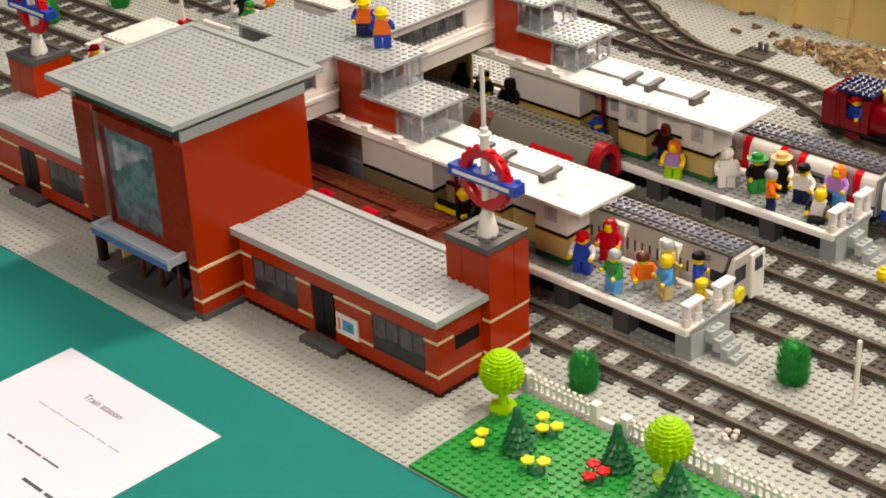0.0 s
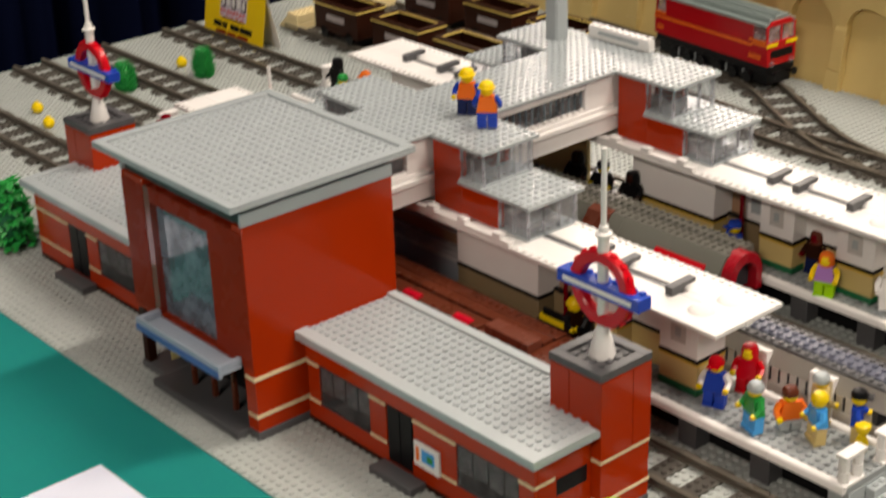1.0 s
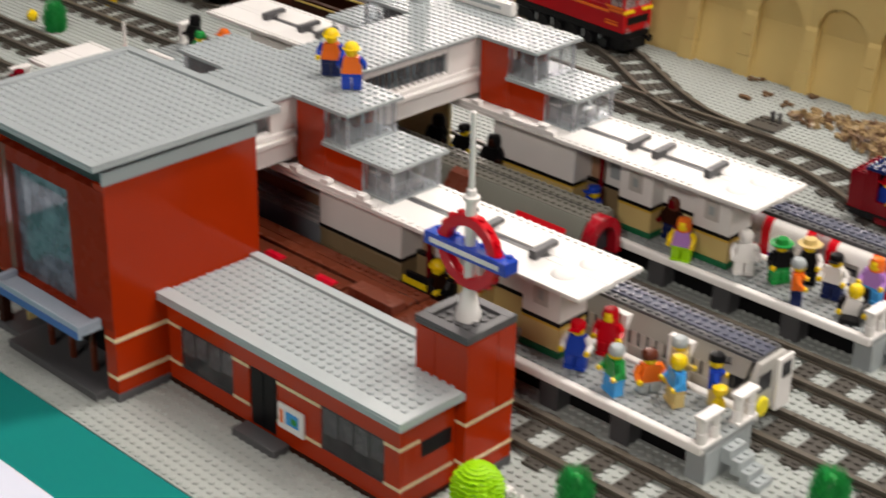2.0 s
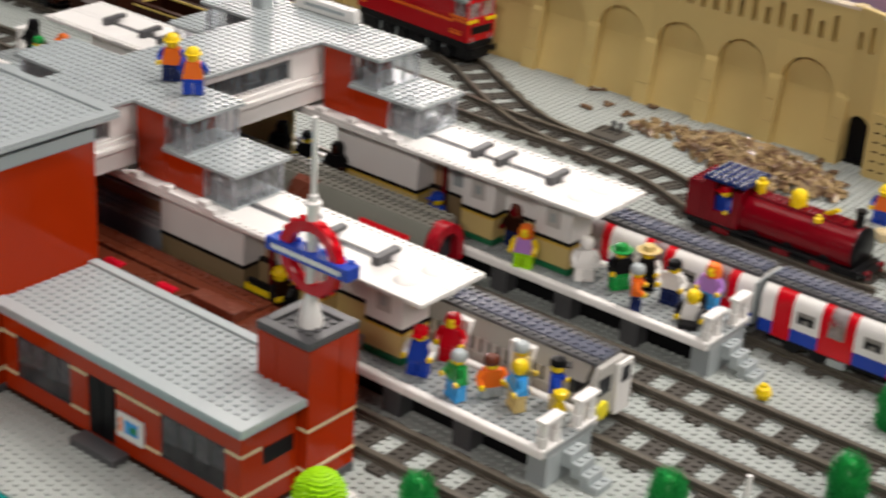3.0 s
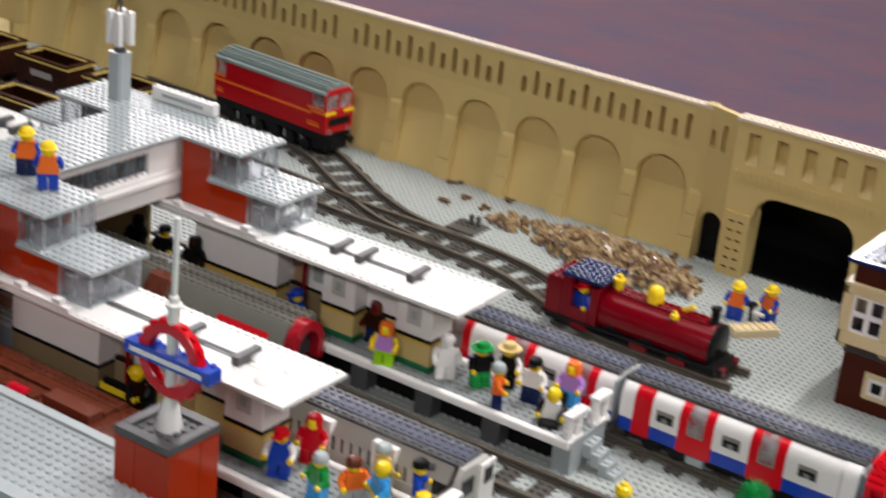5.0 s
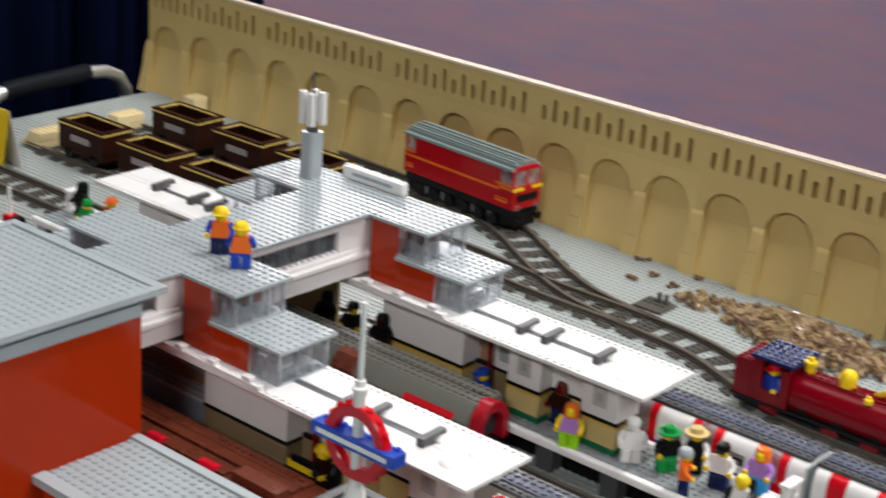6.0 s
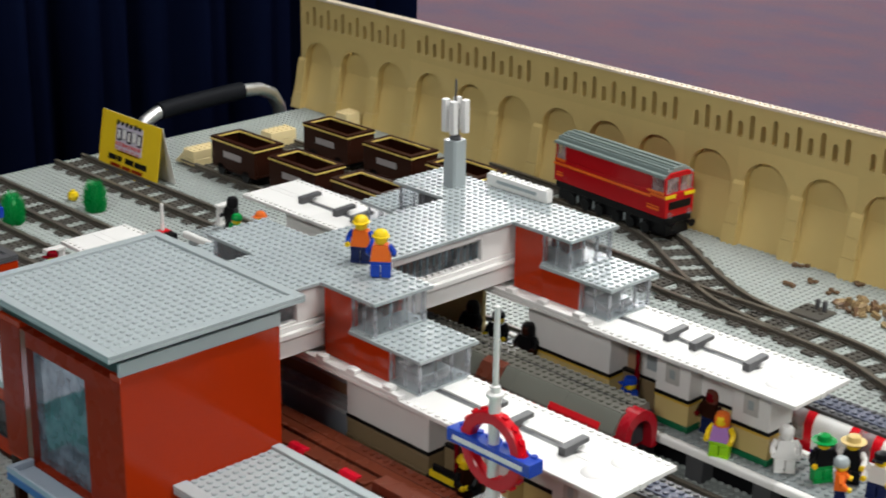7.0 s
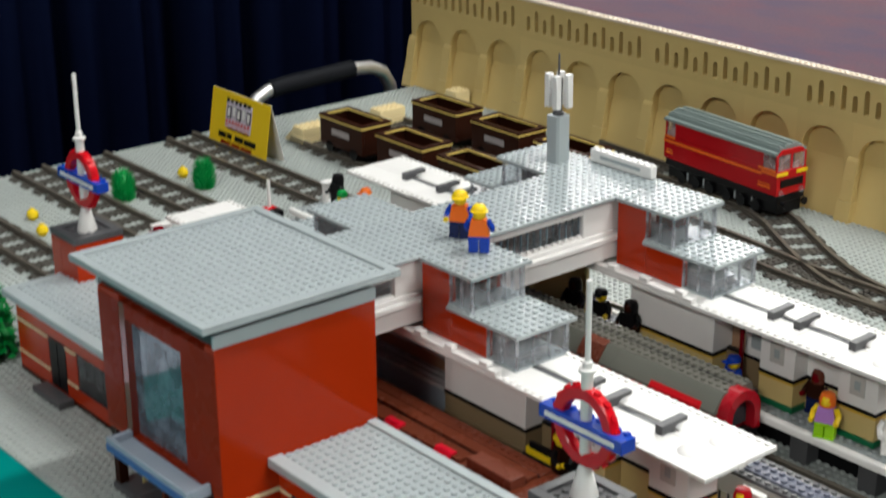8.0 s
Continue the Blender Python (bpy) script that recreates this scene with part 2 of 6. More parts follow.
cloth.add(v, [(k * m + i, k * m + (i + 1) % m, k * m + m + (i + 1) % m, k * m + m + i) for k in (0, 1, 3, 4) for i in range(m)])
single("table_cloth", cloth, TEAL, (0, 0, -93.9), "teal cloth spread over the display table", "tablecloth", kind="structure")
single("floor", Geo().box(-1200, 1200, -900, 1500, -96, -94), CARPET, (0, 0, -94), "mauve patterned carpet of the hall", "carpet", kind="structure")

for nm, b in (("wall_north", (-1200, 1200, 1500, 1520, -94, 560)), ("wall_south", (-1200, 1200, -920, -900, -94, 560)), ("wall_east", (1200, 1220, -900, 1500, -94, 560)), ("wall_west", (-1220, -1200, -900, 1500, -94, 560))):
    single(nm, Geo().box(*b), PAINT, (b[0], b[2], -94), "plain grey painted wall of the hall", "wall", kind="structure")
single("ceiling", Geo().box(-1220, 1220, -920, 1520, 560, 570), PAINT, (0, 0, 560), "plain grey ceiling of the hall", "ceiling", kind="structure")

# ---- tracks ----
YA, YB, YC, YD = 10.7, 27.3, 38.3, 55.1
sleeper = Geo().box(-1, 1, -4, 4, 0, 0.4).studs(-1, 1, -2, 2, 0.4).studs(-1, 1, -4, -3, 0.4).studs(-1, 1, 3, 4, 0.4).mesh("sleeper", TRACK_GREY)


def straight_track(y, x0, x1, label):
    t = thing("railway_track", (x0, y, 0), label, "railway track", "tracks")
    for s in (-2.5, 2.5):
        a = x0
        while a < x1 - 1:
            b = min(a + 16, x1) - 0.07
            g = Geo().box(a, b, y + s - 0.45, y + s + 0.45, 0.4, 0.6).box(a, b, y + s - 0.16, y + s + 0.16, 0.6, 0.9)
            part("rail", g.box(a, b, y + s - 0.3, y + s + 0.3, 0.9, 1.15), RAIL_METAL, t)
            a += 16
    x = x0 + 2
    while x < x1 - 1:
        o = new("sleeper", sleeper)
        o.location = ((x - x0) * S, 0, 0)
        o.parent = t
        x += 4
    return t


for y in (YA, YB, YC, YD):
    straight_track(y, -152.3, 100, "dark grey plastic railway track with studded sleepers")



# ---- small builders ----
def arc(cx, cz, r, a0, a1, n):
    return [(cx + r * math.cos(radians(a0 + (a1 - a0) * i / n)), cz + r * math.sin(radians(a0 + (a1 - a0) * i / n))) for i in range(n + 1)]


def tube(name, pts, r, mat, parent=None, cyclic=False, res=6):
    """A round bar along points given in studs."""
    g = Geo()
    pts = [Vector(p) for p in pts]
    rings = []
    for i, p in enumerate(pts):
        d = (pts[min(i + 1, len(pts) - 1)] - pts[max(i - 1, 0)]).normalized()
        side = d.cross(Vector((0.3, 0.2, 1))).normalized()
        up = side.cross(d)
        rings.append([p + r * (math.cos(2 * math.pi * k / res) * side + math.sin(2 * math.pi * k / res) * up) for k in range(res)])
    v = [q for ring in rings for q in ring]
    f = [(a * res + k, a * res + (k + 1) % res, (a + 1) * res + (k + 1) % res, (a + 1) * res + k) for a in range(len(pts) - 1) for k in range(res)]
    f += [tuple(range(res))[::-1], tuple(range((len(pts) - 1) * res, len(pts) * res))]
    g.add(v, f)
    return part(name, g, mat, parent)



# ---- platforms ----
PALE = plastic("pale_grey_plastic", (0.5, 0.49, 0.46))
DECK_GREY = plastic("mid_grey_deck_plastic", (0.3, 0.33, 0.335))


def platform(y0, y1):
    t = thing("platform", (14, y0, 0), "grey studded station platform with white edging on piers", "platform", "platforms")
    x0, x1 = -102.0, 14.2
    deck = Geo().box(x0, x1, y0 + 0.6, y1 - 0.6, 3.2, 3.9)
    deck.studs(x0, x1, y0 + 1, y1 - 1, 3.9)
    part("deck", deck, DECK_GREY, t)
    for y in (y0, y1 - 0.9):
        x = x1 - 0.1
        while x > x0 + 1:
            a = max(x - 8, x0 + 0.1)
            top = 4.22 + 0.04 * (int(x * 7 + y) % 2)
            g = Geo().prism([(y, 3.4), (y, top - 0.22), (y + 0.08, top - 0.07), (y + 0.22, top), (y + 0.68, top), (y + 0.82, top - 0.07), (y + 0.9, top - 0.22), (y + 0.9, 3.4)], a + 0.04, x, "x")
            part("edging", g, WHITE, t, "white edging strip")
            x = a
    x = x1
    # piers beneath the deck are coloured darker than the end one, for its shade
    while x > x0 + 3:
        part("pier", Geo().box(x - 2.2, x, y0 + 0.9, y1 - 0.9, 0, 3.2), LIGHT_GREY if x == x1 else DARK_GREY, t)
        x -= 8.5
    # black filling added in place of the deep shade below the deck
    part("core", Geo().box(x0 + 0.5, x1 - 2, (y0 + y1) / 2 - 1.5, (y0 + y1) / 2 + 1.5, 0, 3.2), BLACK, t, "black filling for the shade under the deck")
    for end, s in ((x1, 1), (x0, -1)):
        c = (y0 + y1) / 2
        for a, b in ((y0 + 0.2, y0 + 3.1), (y1 - 3.1, y1 - 0.2))[0 if s > 0 else 1 :]:
            g = Geo().box(min(end - s * 1.2, end), max(end - s * 1.2, end), a, b, 3.9, 4.2)
            part("rail_base", g, WHITE, t)
            for y in (a + 0.5, b - 0.5):
                part("post", Geo().lathe(end - s * 0.6, y, [(0.5, 4.2), (0.5, 5.3), (0.42, 5.35), (0.42, 5.5), (0.5, 5.55), (0.5, 6.6)], 10), WHITE, t)
            part("top_rail", Geo().box(min(end - s * 1.2, end), max(end - s * 1.2, end), a, b, 6.6, 7.0), WHITE, t)
        for i in range(4):
            h = 3.0 - 0.75 * i
            xa, xb = sorted((end + s * 0.02, end + s * 1.02))
            g = Geo().box(xa + s * 1.02 * i, xb + s * 1.02 * i, c - 1.2, c + 1.2, max(0, h - 1.5), h).studs(xa + s * 1.02 * i, xb + s * 1.02 * i, c - 1, c + 1, h)
            part("step", g, LIGHT_GREY, t)
    return t


CANOPY_SHADE_BROWN = plastic("canopy_shade_brown_plastic", (0.16, 0.085, 0.06), 0.3)
BARK = plastic("bark_brown_plastic", (0.34, 0.2, 0.12), 0.3)
# dull tan of the low walls, also the first waiting room's painted shade
EARTH_TAN = plastic("dull_or_shaded_tan_plastic", (0.24, 0.17, 0.09), 0.35)
BENCH_BLUE = plastic("dark_blue_grey_plastic", (0.22, 0.25, 0.28), 0.3)
MID_SLATE = plastic("slate_grey_plastic", (0.4, 0.41, 0.42), 0.25)
P1, P2 = (14.7, 23.4), (42.3, 51.0)
platform(*P1)
platform(*P2)


def waiting_room(x0, x1, y0, y1, poster=False, zs=7.35, dull=False):
    """zs: where the black stripe begins. dull: lower parts coloured darker for the room's shade."""
    t = thing("waiting_room", ((x0 + x1) / 2, y0, 4), "white and tan walled room under the canopy", "kiosk", "waiting rooms")
    part("plinth", Geo().box(x0 - 0.1, x1 + 0.1, y0 - 0.1, y1 + 0.1, 4.0, 4.7), EARTH_TAN if dull else DARK_GREEN, t, "plinth in a shaded tan tone" if dull else "dark green plinth")
    part("lower_wall", Geo().box(x0, x1, y0, y1, 4.7, zs - 0.25), EARTH_TAN if dull else TAN, t, "tan lower wall in a shaded tone" if dull else "tan lower wall")
    part("stripe", Geo().box(x0 - 0.05, x1 + 0.05, y0 - 0.05, y1 + 0.05, zs, zs + 0.4), BLACK, t, "black stripe")
    part("band", Geo().box(x0 - 0.02, x1 + 0.02, y0 - 0.02, y1 + 0.02, zs - 0.25, zs), EARTH_TAN if dull else DULL_YELLOW, t, "thin band" if dull else "yellow band")
    part("upper_wall", Geo().box(x0, x1, y0, y1, zs + 0.4, 12.0), WHITE, t)
    # brown strip whose colour stands for the shadow under the canopy
    part("header", Geo().box(x0 - 0.1, x1 + 0.1, y0 - 0.1, y1 + 0.1, 12.0, 12.7), CANOPY_SHADE_BROWN, t, "brown strip for the shadow under the canopy")
    if poster:
        c = (x0 + x1) / 2
        part("poster", Geo().box(c - 0.9, c + 0.9, y0 - 0.08, y0 - 0.01, 9.0, 11.2), PALE, t, "small pale grey poster")
        part("poster_mark", Geo().box(c - 0.35, c + 0.35, y0 - 0.12, y0 - 0.085, 9.6, 10.6), LIGHT_GREY, t)
    return t


for y0 in (17.8, 45.0):
    waiting_room(-38.2, -25.9, y0, y0 + 4, zs=6.6 if y0 < 20 else 6.75, dull=y0 < 20)
    waiting_room(-19.5, -15.0, y0, y0 + 4, True)
    waiting_room(-9.5, -4.8, y0, y0 + 4, True)
    waiting_room(-82, -62, y0, y0 + 4)
    t = thing("brown_partition", (-22, y0 + 2, 4), "brown and white partition between waiting rooms", "partition", "partitions")
    part("panel", Geo().box(-25.8, -23.2, y0 + 2.9, y0 + 3.5, 4.0, 12.7), BARK, t)
    part("low_wall", Geo().box(-25.6, -19.6, y0 + 1.9, y0 + 2.4, 4.0, 7.2), EARTH_TAN, t, "dull tan low wall")
    part("stripe", Geo().box(-25.6, -19.6, y0 + 1.88, y0 + 2.42, 7.2, 7.6), BLACK, t)
    part("upper_wall", Geo().box(-23.1, -19.6, y0 + 1.9, y0 + 2.4, 7.6, 12.7), WHITE, t, "white upper wall")
    part("poster", Geo().box(-22.2, -20.4, y0 + 1.8, y0 + 1.88, 8.6, 10.8), LIGHT_GREY, t, "small grey poster")
    part("post", Geo().box(-22.6, -22.2, y0 + 0.3, y0 + 0.7, 4.1, 12.8), DARK_RED, t, "dark red post")
    if y0 < 20:
        t = thing("dark_partition", (-46, y0 + 3, 4), "dark brown wall with bench beneath the footbridge", "partition", "partitions")
        part("panel", Geo().box(-58.0, -38.3, y0 + 3.0, y0 + 3.6, 4.0, 12.7), BARK, t)
        part("bench_front", Geo().box(-57.0, -38.5, y0 + 0.2, y0 + 2.9, 4.1, 6.6), BENCH_BLUE, t, "dark blue grey bench front")
        for k in range(3):
            part("bench_slat", Geo().box(-57.0, -38.5, y0 + 0.1 + 0.95 * k, y0 + 0.85 + 0.95 * k, 6.6, 7.0), MID_SLATE, t, "grey bench slat")
        part("back_rail", Geo().box(-57.0, -38.5, y0 + 2.5, y0 + 2.9, 8.4, 8.8), MID_SLATE, t)
    else:
        t = thing("tan_partition", (-54, y0 + 3, 4), "dull tan wall beneath the footbridge", "partition", "partitions")
        part("panel", Geo().box(-61.8, -48.2, y0 + 2.8, y0 + 3.4, 4.0, 12.7), TAN, t)
    t = thing("tan_partition", (-12, y0 + 2, 4), "tan partition wall in the passage", "partition", "partitions")
    part("lower_panel", Geo().box(-14.9, -9.6, y0 + 2.0, y0 + 2.6, 4.0, 7.5), TAN, t)
    part("stripe", Geo().box(-14.9, -9.6, y0 + 1.95, y0 + 2.65, 7.5, 7.9), BLACK, t)
    part("upper_panel", Geo().box(-14.9, -9.6, y0 + 2.0, y0 + 2.6, 7.9, 12.8), WHITE, t)


def canopy(x0, x1, y0, y1, s):
    """s: 1 where the bridge is towards -x."""
    t = thing("platform_canopy", ((x0 + x1) / 2, y0, 13), "flat white platform canopy with grey vents", "canopy", "canopies")
    yc = (y0 + y1) / 2
    n = 3
    for i in range(n):
        a, b = x0 + (x1 - x0) * i / n, x0 + (x1 - x0) * (i + 1) / n
        part("roof_panel", Geo().box(a + 0.02, b - 0.02, y0, yc - 0.5, 12.75, 13.2 + 0.02 * (i % 2)), WHITE, t)
        part("roof_panel", Geo().box(a + 0.02, b - 0.02, yc + 0.5, y1, 12.75, 13.2 + 0.02 * ((i + 1) % 2)), WHITE, t)
    part("roof_infill", Geo().box(x1 - 7.6, x1, yc - 0.49, yc + 0.49, 13.001, 13.2) if s > 0 else Geo().box(x0, x0 + 7.6, yc - 0.49, yc + 0.49, 13.001, 13.2), WHITE, t)
    part("groove_floor", Geo().box(x0, x1, yc - 0.5, yc + 0.5, 12.6, 13.0), WHITE, t)
    part("edge_stud", Geo().studs(x0 + 0.2, x1 - 0.2, y1 - 1, y1, 13.2).studs(x0 + 0.2, x1 - 8, y0, y0 + 1, 13.2), WHITE, t)["kind"] = "stuff"
    far = x1 if s > 0 else x0
    a, b = sorted((far - s * 8, far - s * 27))
    part("groove_strip", Geo().box(a, b, yc - 0.45, yc + 0.45, 13.0, 13.06), DARK_GREY, t, "grey strip in the groove")
    for d in (8.3, 15.2, 18.6):
        x = far - s * d
        g = Geo().prism([(yc - 1.6, 13.2), (yc - 0.2, 13.2), (yc + 0.3, 13.7), (yc + 1.7, 13.75), (yc + 1.7, 14.2), (yc - 1.6, 14.1)], x - 0.42, x + 0.42, "x")
        part("vent", g, DARK_GREY, t, "grey vent block")
    for d, y in ((4.2, yc - 1.7), (3.6, yc + 1.7)) if s > 0 else ():
        g = Geo().lathe(far - s * d, y, [(1.35, 13.2), (1.2, 13.36), (0.75, 13.52), (0.1, 13.58)], 20)
        part("dome", g, WHITE, t)
    near = x0 if s > 0 else x1
    xa, xb = sorted((near, near + s * 16))
    part("kerb", Geo().box(xa, xb, y0, y0 + 0.9, 13.2, 13.7), WHITE, t)
    for d in (3.5, 8.3, 13.6):
        xa, xb = sorted((near + s * d, near + s * (d + 1.2)))
        part("kerb_block", Geo().box(xa, xb, y0, y0 + 0.9, 13.7, 14.2), WHITE, t)


for yy in ((14.8, 24.2), (42.4, 51.9)):
    canopy(-43.0, -0.3, *yy, 1)
    canopy(-88.0, -49.2, *yy, -1)


# ---- station hall ----
XT0, XT1, YT0, YT1 = -53.2, -32.55, -12.7, 4.85
tower = thing("station_tower", (-43.4, YT0, 0), "tall glossy dark orange station hall with a flat grey roof", "building")
part("plinth", Geo().box(XT0 - 0.1, -49.05, YT0 - 0.1, YT1, 0, 0.9), DARK_GREY, tower, "dark grey plinth")
part("plinth", Geo().box(-34.0, XT1 + 0.1, YT0 - 0.1, YT1, 0, 0.9), DARK_GREY, tower, "dark grey plinth")
TOWER_GLASS = glazing("teal_smoky_plastic", (0.18, 0.225, 0.275), 1.2)
TOWER_GLASS.node_tree.nodes["Principled BSDF"].inputs["Specular IOR Level"].default_value = 0.6
TOWER_GLASS.node_tree.nodes["Principled BSDF"].inputs["Coat Weight"].default_value = 0.6
TOWER_GLASS.node_tree.nodes["Principled BSDF"].inputs["Coat IOR"].default_value = 1.5
TOWER_GLASS.node_tree.nodes["Principled BSDF"].inputs["Roughness"].default_value = 0.05
# the front's shade is put into a darker copy of the wall red
FRONT_SHADE_RED = plastic("shaded_front_red_plastic", (0.26, 0.026, 0.009), 0.25, spec=0.03)
part("side_wall", Geo().box(XT0, -49.4, YT0, YT1, 7.2, 22.2), BRICK_RED, tower)
part("side_wall", Geo().box(XT0, -49.4, YT0 + 4.4, YT1, 0.9, 7.19), BRICK_RED, tower)
part("entrance_post", Geo().box(XT0 + 0.1, XT0 + 1.1, YT0 + 0.1, YT0 + 1.1, 0.9, 7.19), DARK_BROWN, tower, "dark brown corner post")
part("side_wall", Geo().box(-34.2, XT1, YT0, YT1, 0.9, 22.2), BRICK_RED, tower)
part("rear_wall", Geo().box(-49.4, -34.2, YT1 - 1, YT1, 0, 22.2), BRICK_RED, tower)
# same shade-darkened red, only glossier
GLOSS_RED = plastic("glossy_shaded_red_plastic", (0.22, 0.024, 0.01), 0.04, spec=0.9)
for a, b, z0, z1, mt in ((-49.38, -48.4, 7.6, 21.6, GLOSS_RED), (-38.4, -34.2, 7.6, 21.6, FRONT_SHADE_RED), (-48.4, -38.4, 7.6, 7.9, FRONT_SHADE_RED), (-48.4, -38.4, 20.0, 21.6, FRONT_SHADE_RED)):
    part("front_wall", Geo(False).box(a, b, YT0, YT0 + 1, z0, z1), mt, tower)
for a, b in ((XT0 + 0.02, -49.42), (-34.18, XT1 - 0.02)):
    part("front_panel", Geo().box(a, b, YT0 - 0.05, YT0 - 0.002, 7.6, 21.55), FRONT_SHADE_RED, tower, "front panel in a shaded tone of the wall red")
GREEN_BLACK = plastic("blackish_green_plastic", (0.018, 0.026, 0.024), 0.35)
win = part("window", Geo().box(-48.4, -38.4, YT0 + 0.75, YT0 + 0.95, 7.9, 20.0), TOWER_GLASS, tower, "tall glossy smoky window")
for i in range(11):
    x = -48.4 + 1.0 * i
    part("mullion", Geo().box(x - 0.05, x + 0.05, YT0 + 0.742, YT0 + 0.748, 7.9, 20.0), TOWER_GLASS, win)
part("window_backing", Geo().box(-49.3, -36.5, YT0 + 2.6, YT0 + 3.0, 7.65, 21), SAND_BLUE, tower, "blue grey panel behind the window")
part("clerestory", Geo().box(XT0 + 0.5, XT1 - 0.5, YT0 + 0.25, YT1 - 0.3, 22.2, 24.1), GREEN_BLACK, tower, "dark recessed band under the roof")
part("fascia", Geo().box(XT1 - 0.3, XT1 + 0.06, YT0 - 0.06, YT1 + 0.06, 22.2, 23.5).box(XT0, XT1 - 0.3, YT1 - 0.3, YT1 + 0.06, 22.2, 23.5).box(XT0 - 0.06, XT0 + 0.3, YT0 - 0.06, YT1 - 0.3, 22.2, 23.5), LIGHT_GREY, tower, "light grey band at the wall head")
roof = part("roof", Geo().box(-55.8, -31.85, -14.15, 7.4, 24.1, 24.45).studs(-54.8, -32.85, -13.15, 6.4, 24.45), LIGHT_GREY, tower)
part("rim", Geo().box(-55.8, -31.85, -14.15, -13.15, 24.46, 24.8).box(-55.8, -31.85, 6.4, 7.4, 24.46, 24.8).box(-55.8, -54.8, -13.15, 6.4, 24.46, 24.8).box(-32.85, -31.85, -13.15, 6.4, 24.46, 24.8), LIGHT_GREY, roof)
for z in (2.4, 6.4):
    part("tan_band", Geo().box(XT1 - 0.1, XT1 + 0.07, YT0 - 0.07, -6.5, z, z + 0.4).box(-34.0, XT1 - 0.1, YT0 - 0.07, YT0 + 0.1, z + 0.04, z + 0.36), PALE_TAN, tower, "thin tan band")
PALE_BLUE = plastic("pale_blue_grey", (0.36, 0.42, 0.5))
AWNING_BLUE = plastic("dusty_blue_plastic", (0.07, 0.14, 0.36), 0.3)
awn = part("awning", Geo().box(-48.9, -34.3, -15.0, -12.76, 7.3, 7.7), PALE_BLUE, tower, "blue and pale grey entrance awning")
part("awning_edge", Geo().box(-48.9, -34.3, -15.4, -15.0, 7.0, 8.4).box(-48.9, -48.3, -15.0, -12.76, 7.71, 8.4).box(-34.9, -34.3, -15.0, -12.76, 7.71, 8.4), PALE_BLUE, awn, "pale grey awning edge")
part("awning_stripe", Geo().box(-48.8, -34.4, -15.48, -15.41, 7.05, 7.8), AWNING_BLUE, awn, "blue stripe")
# black panels carry the shade of the opening under the awning
part("entrance", Geo().box(XT0 + 0.05, -34.3, YT0 + 4, YT0 + 4.3, 0, 7.18).box(-49.35, -34.3, YT0 + 0.3, YT0 + 4, 7.2, 7.6), BLACK, tower, "black panels for the shade in the entrance")
part("entrance_step", Geo().box(-49.0, -34.0, -14.2, YT0 + 4, 0, 0.9), DARK_GREY, tower)
for x in (-45.0, -41.4, -37.8):
    part("entrance_post", Geo().box(x - 0.25, x + 0.25, YT0 + 0.8, YT0 + 1.3, 0.9, 7.2), BROWN, tower)
part("notice", Geo().box(-48.5, -48.3, YT0 + 0.6, YT0 + 2.2, 2.5, 5.5), TAN, tower, "tan notice board")


# ---- low wings ----
INNER_GREY = plastic("grey_mottled_plastic", (0.5, 0.49, 0.52), 0.4, 0.3)
PANEL_SMOKE = glazing("smoky_panel_plastic", (0.16, 0.155, 0.16), 0.24)
WIN_DARK = plastic("dark_window_plastic", (0.035, 0.037, 0.042), 0.12)


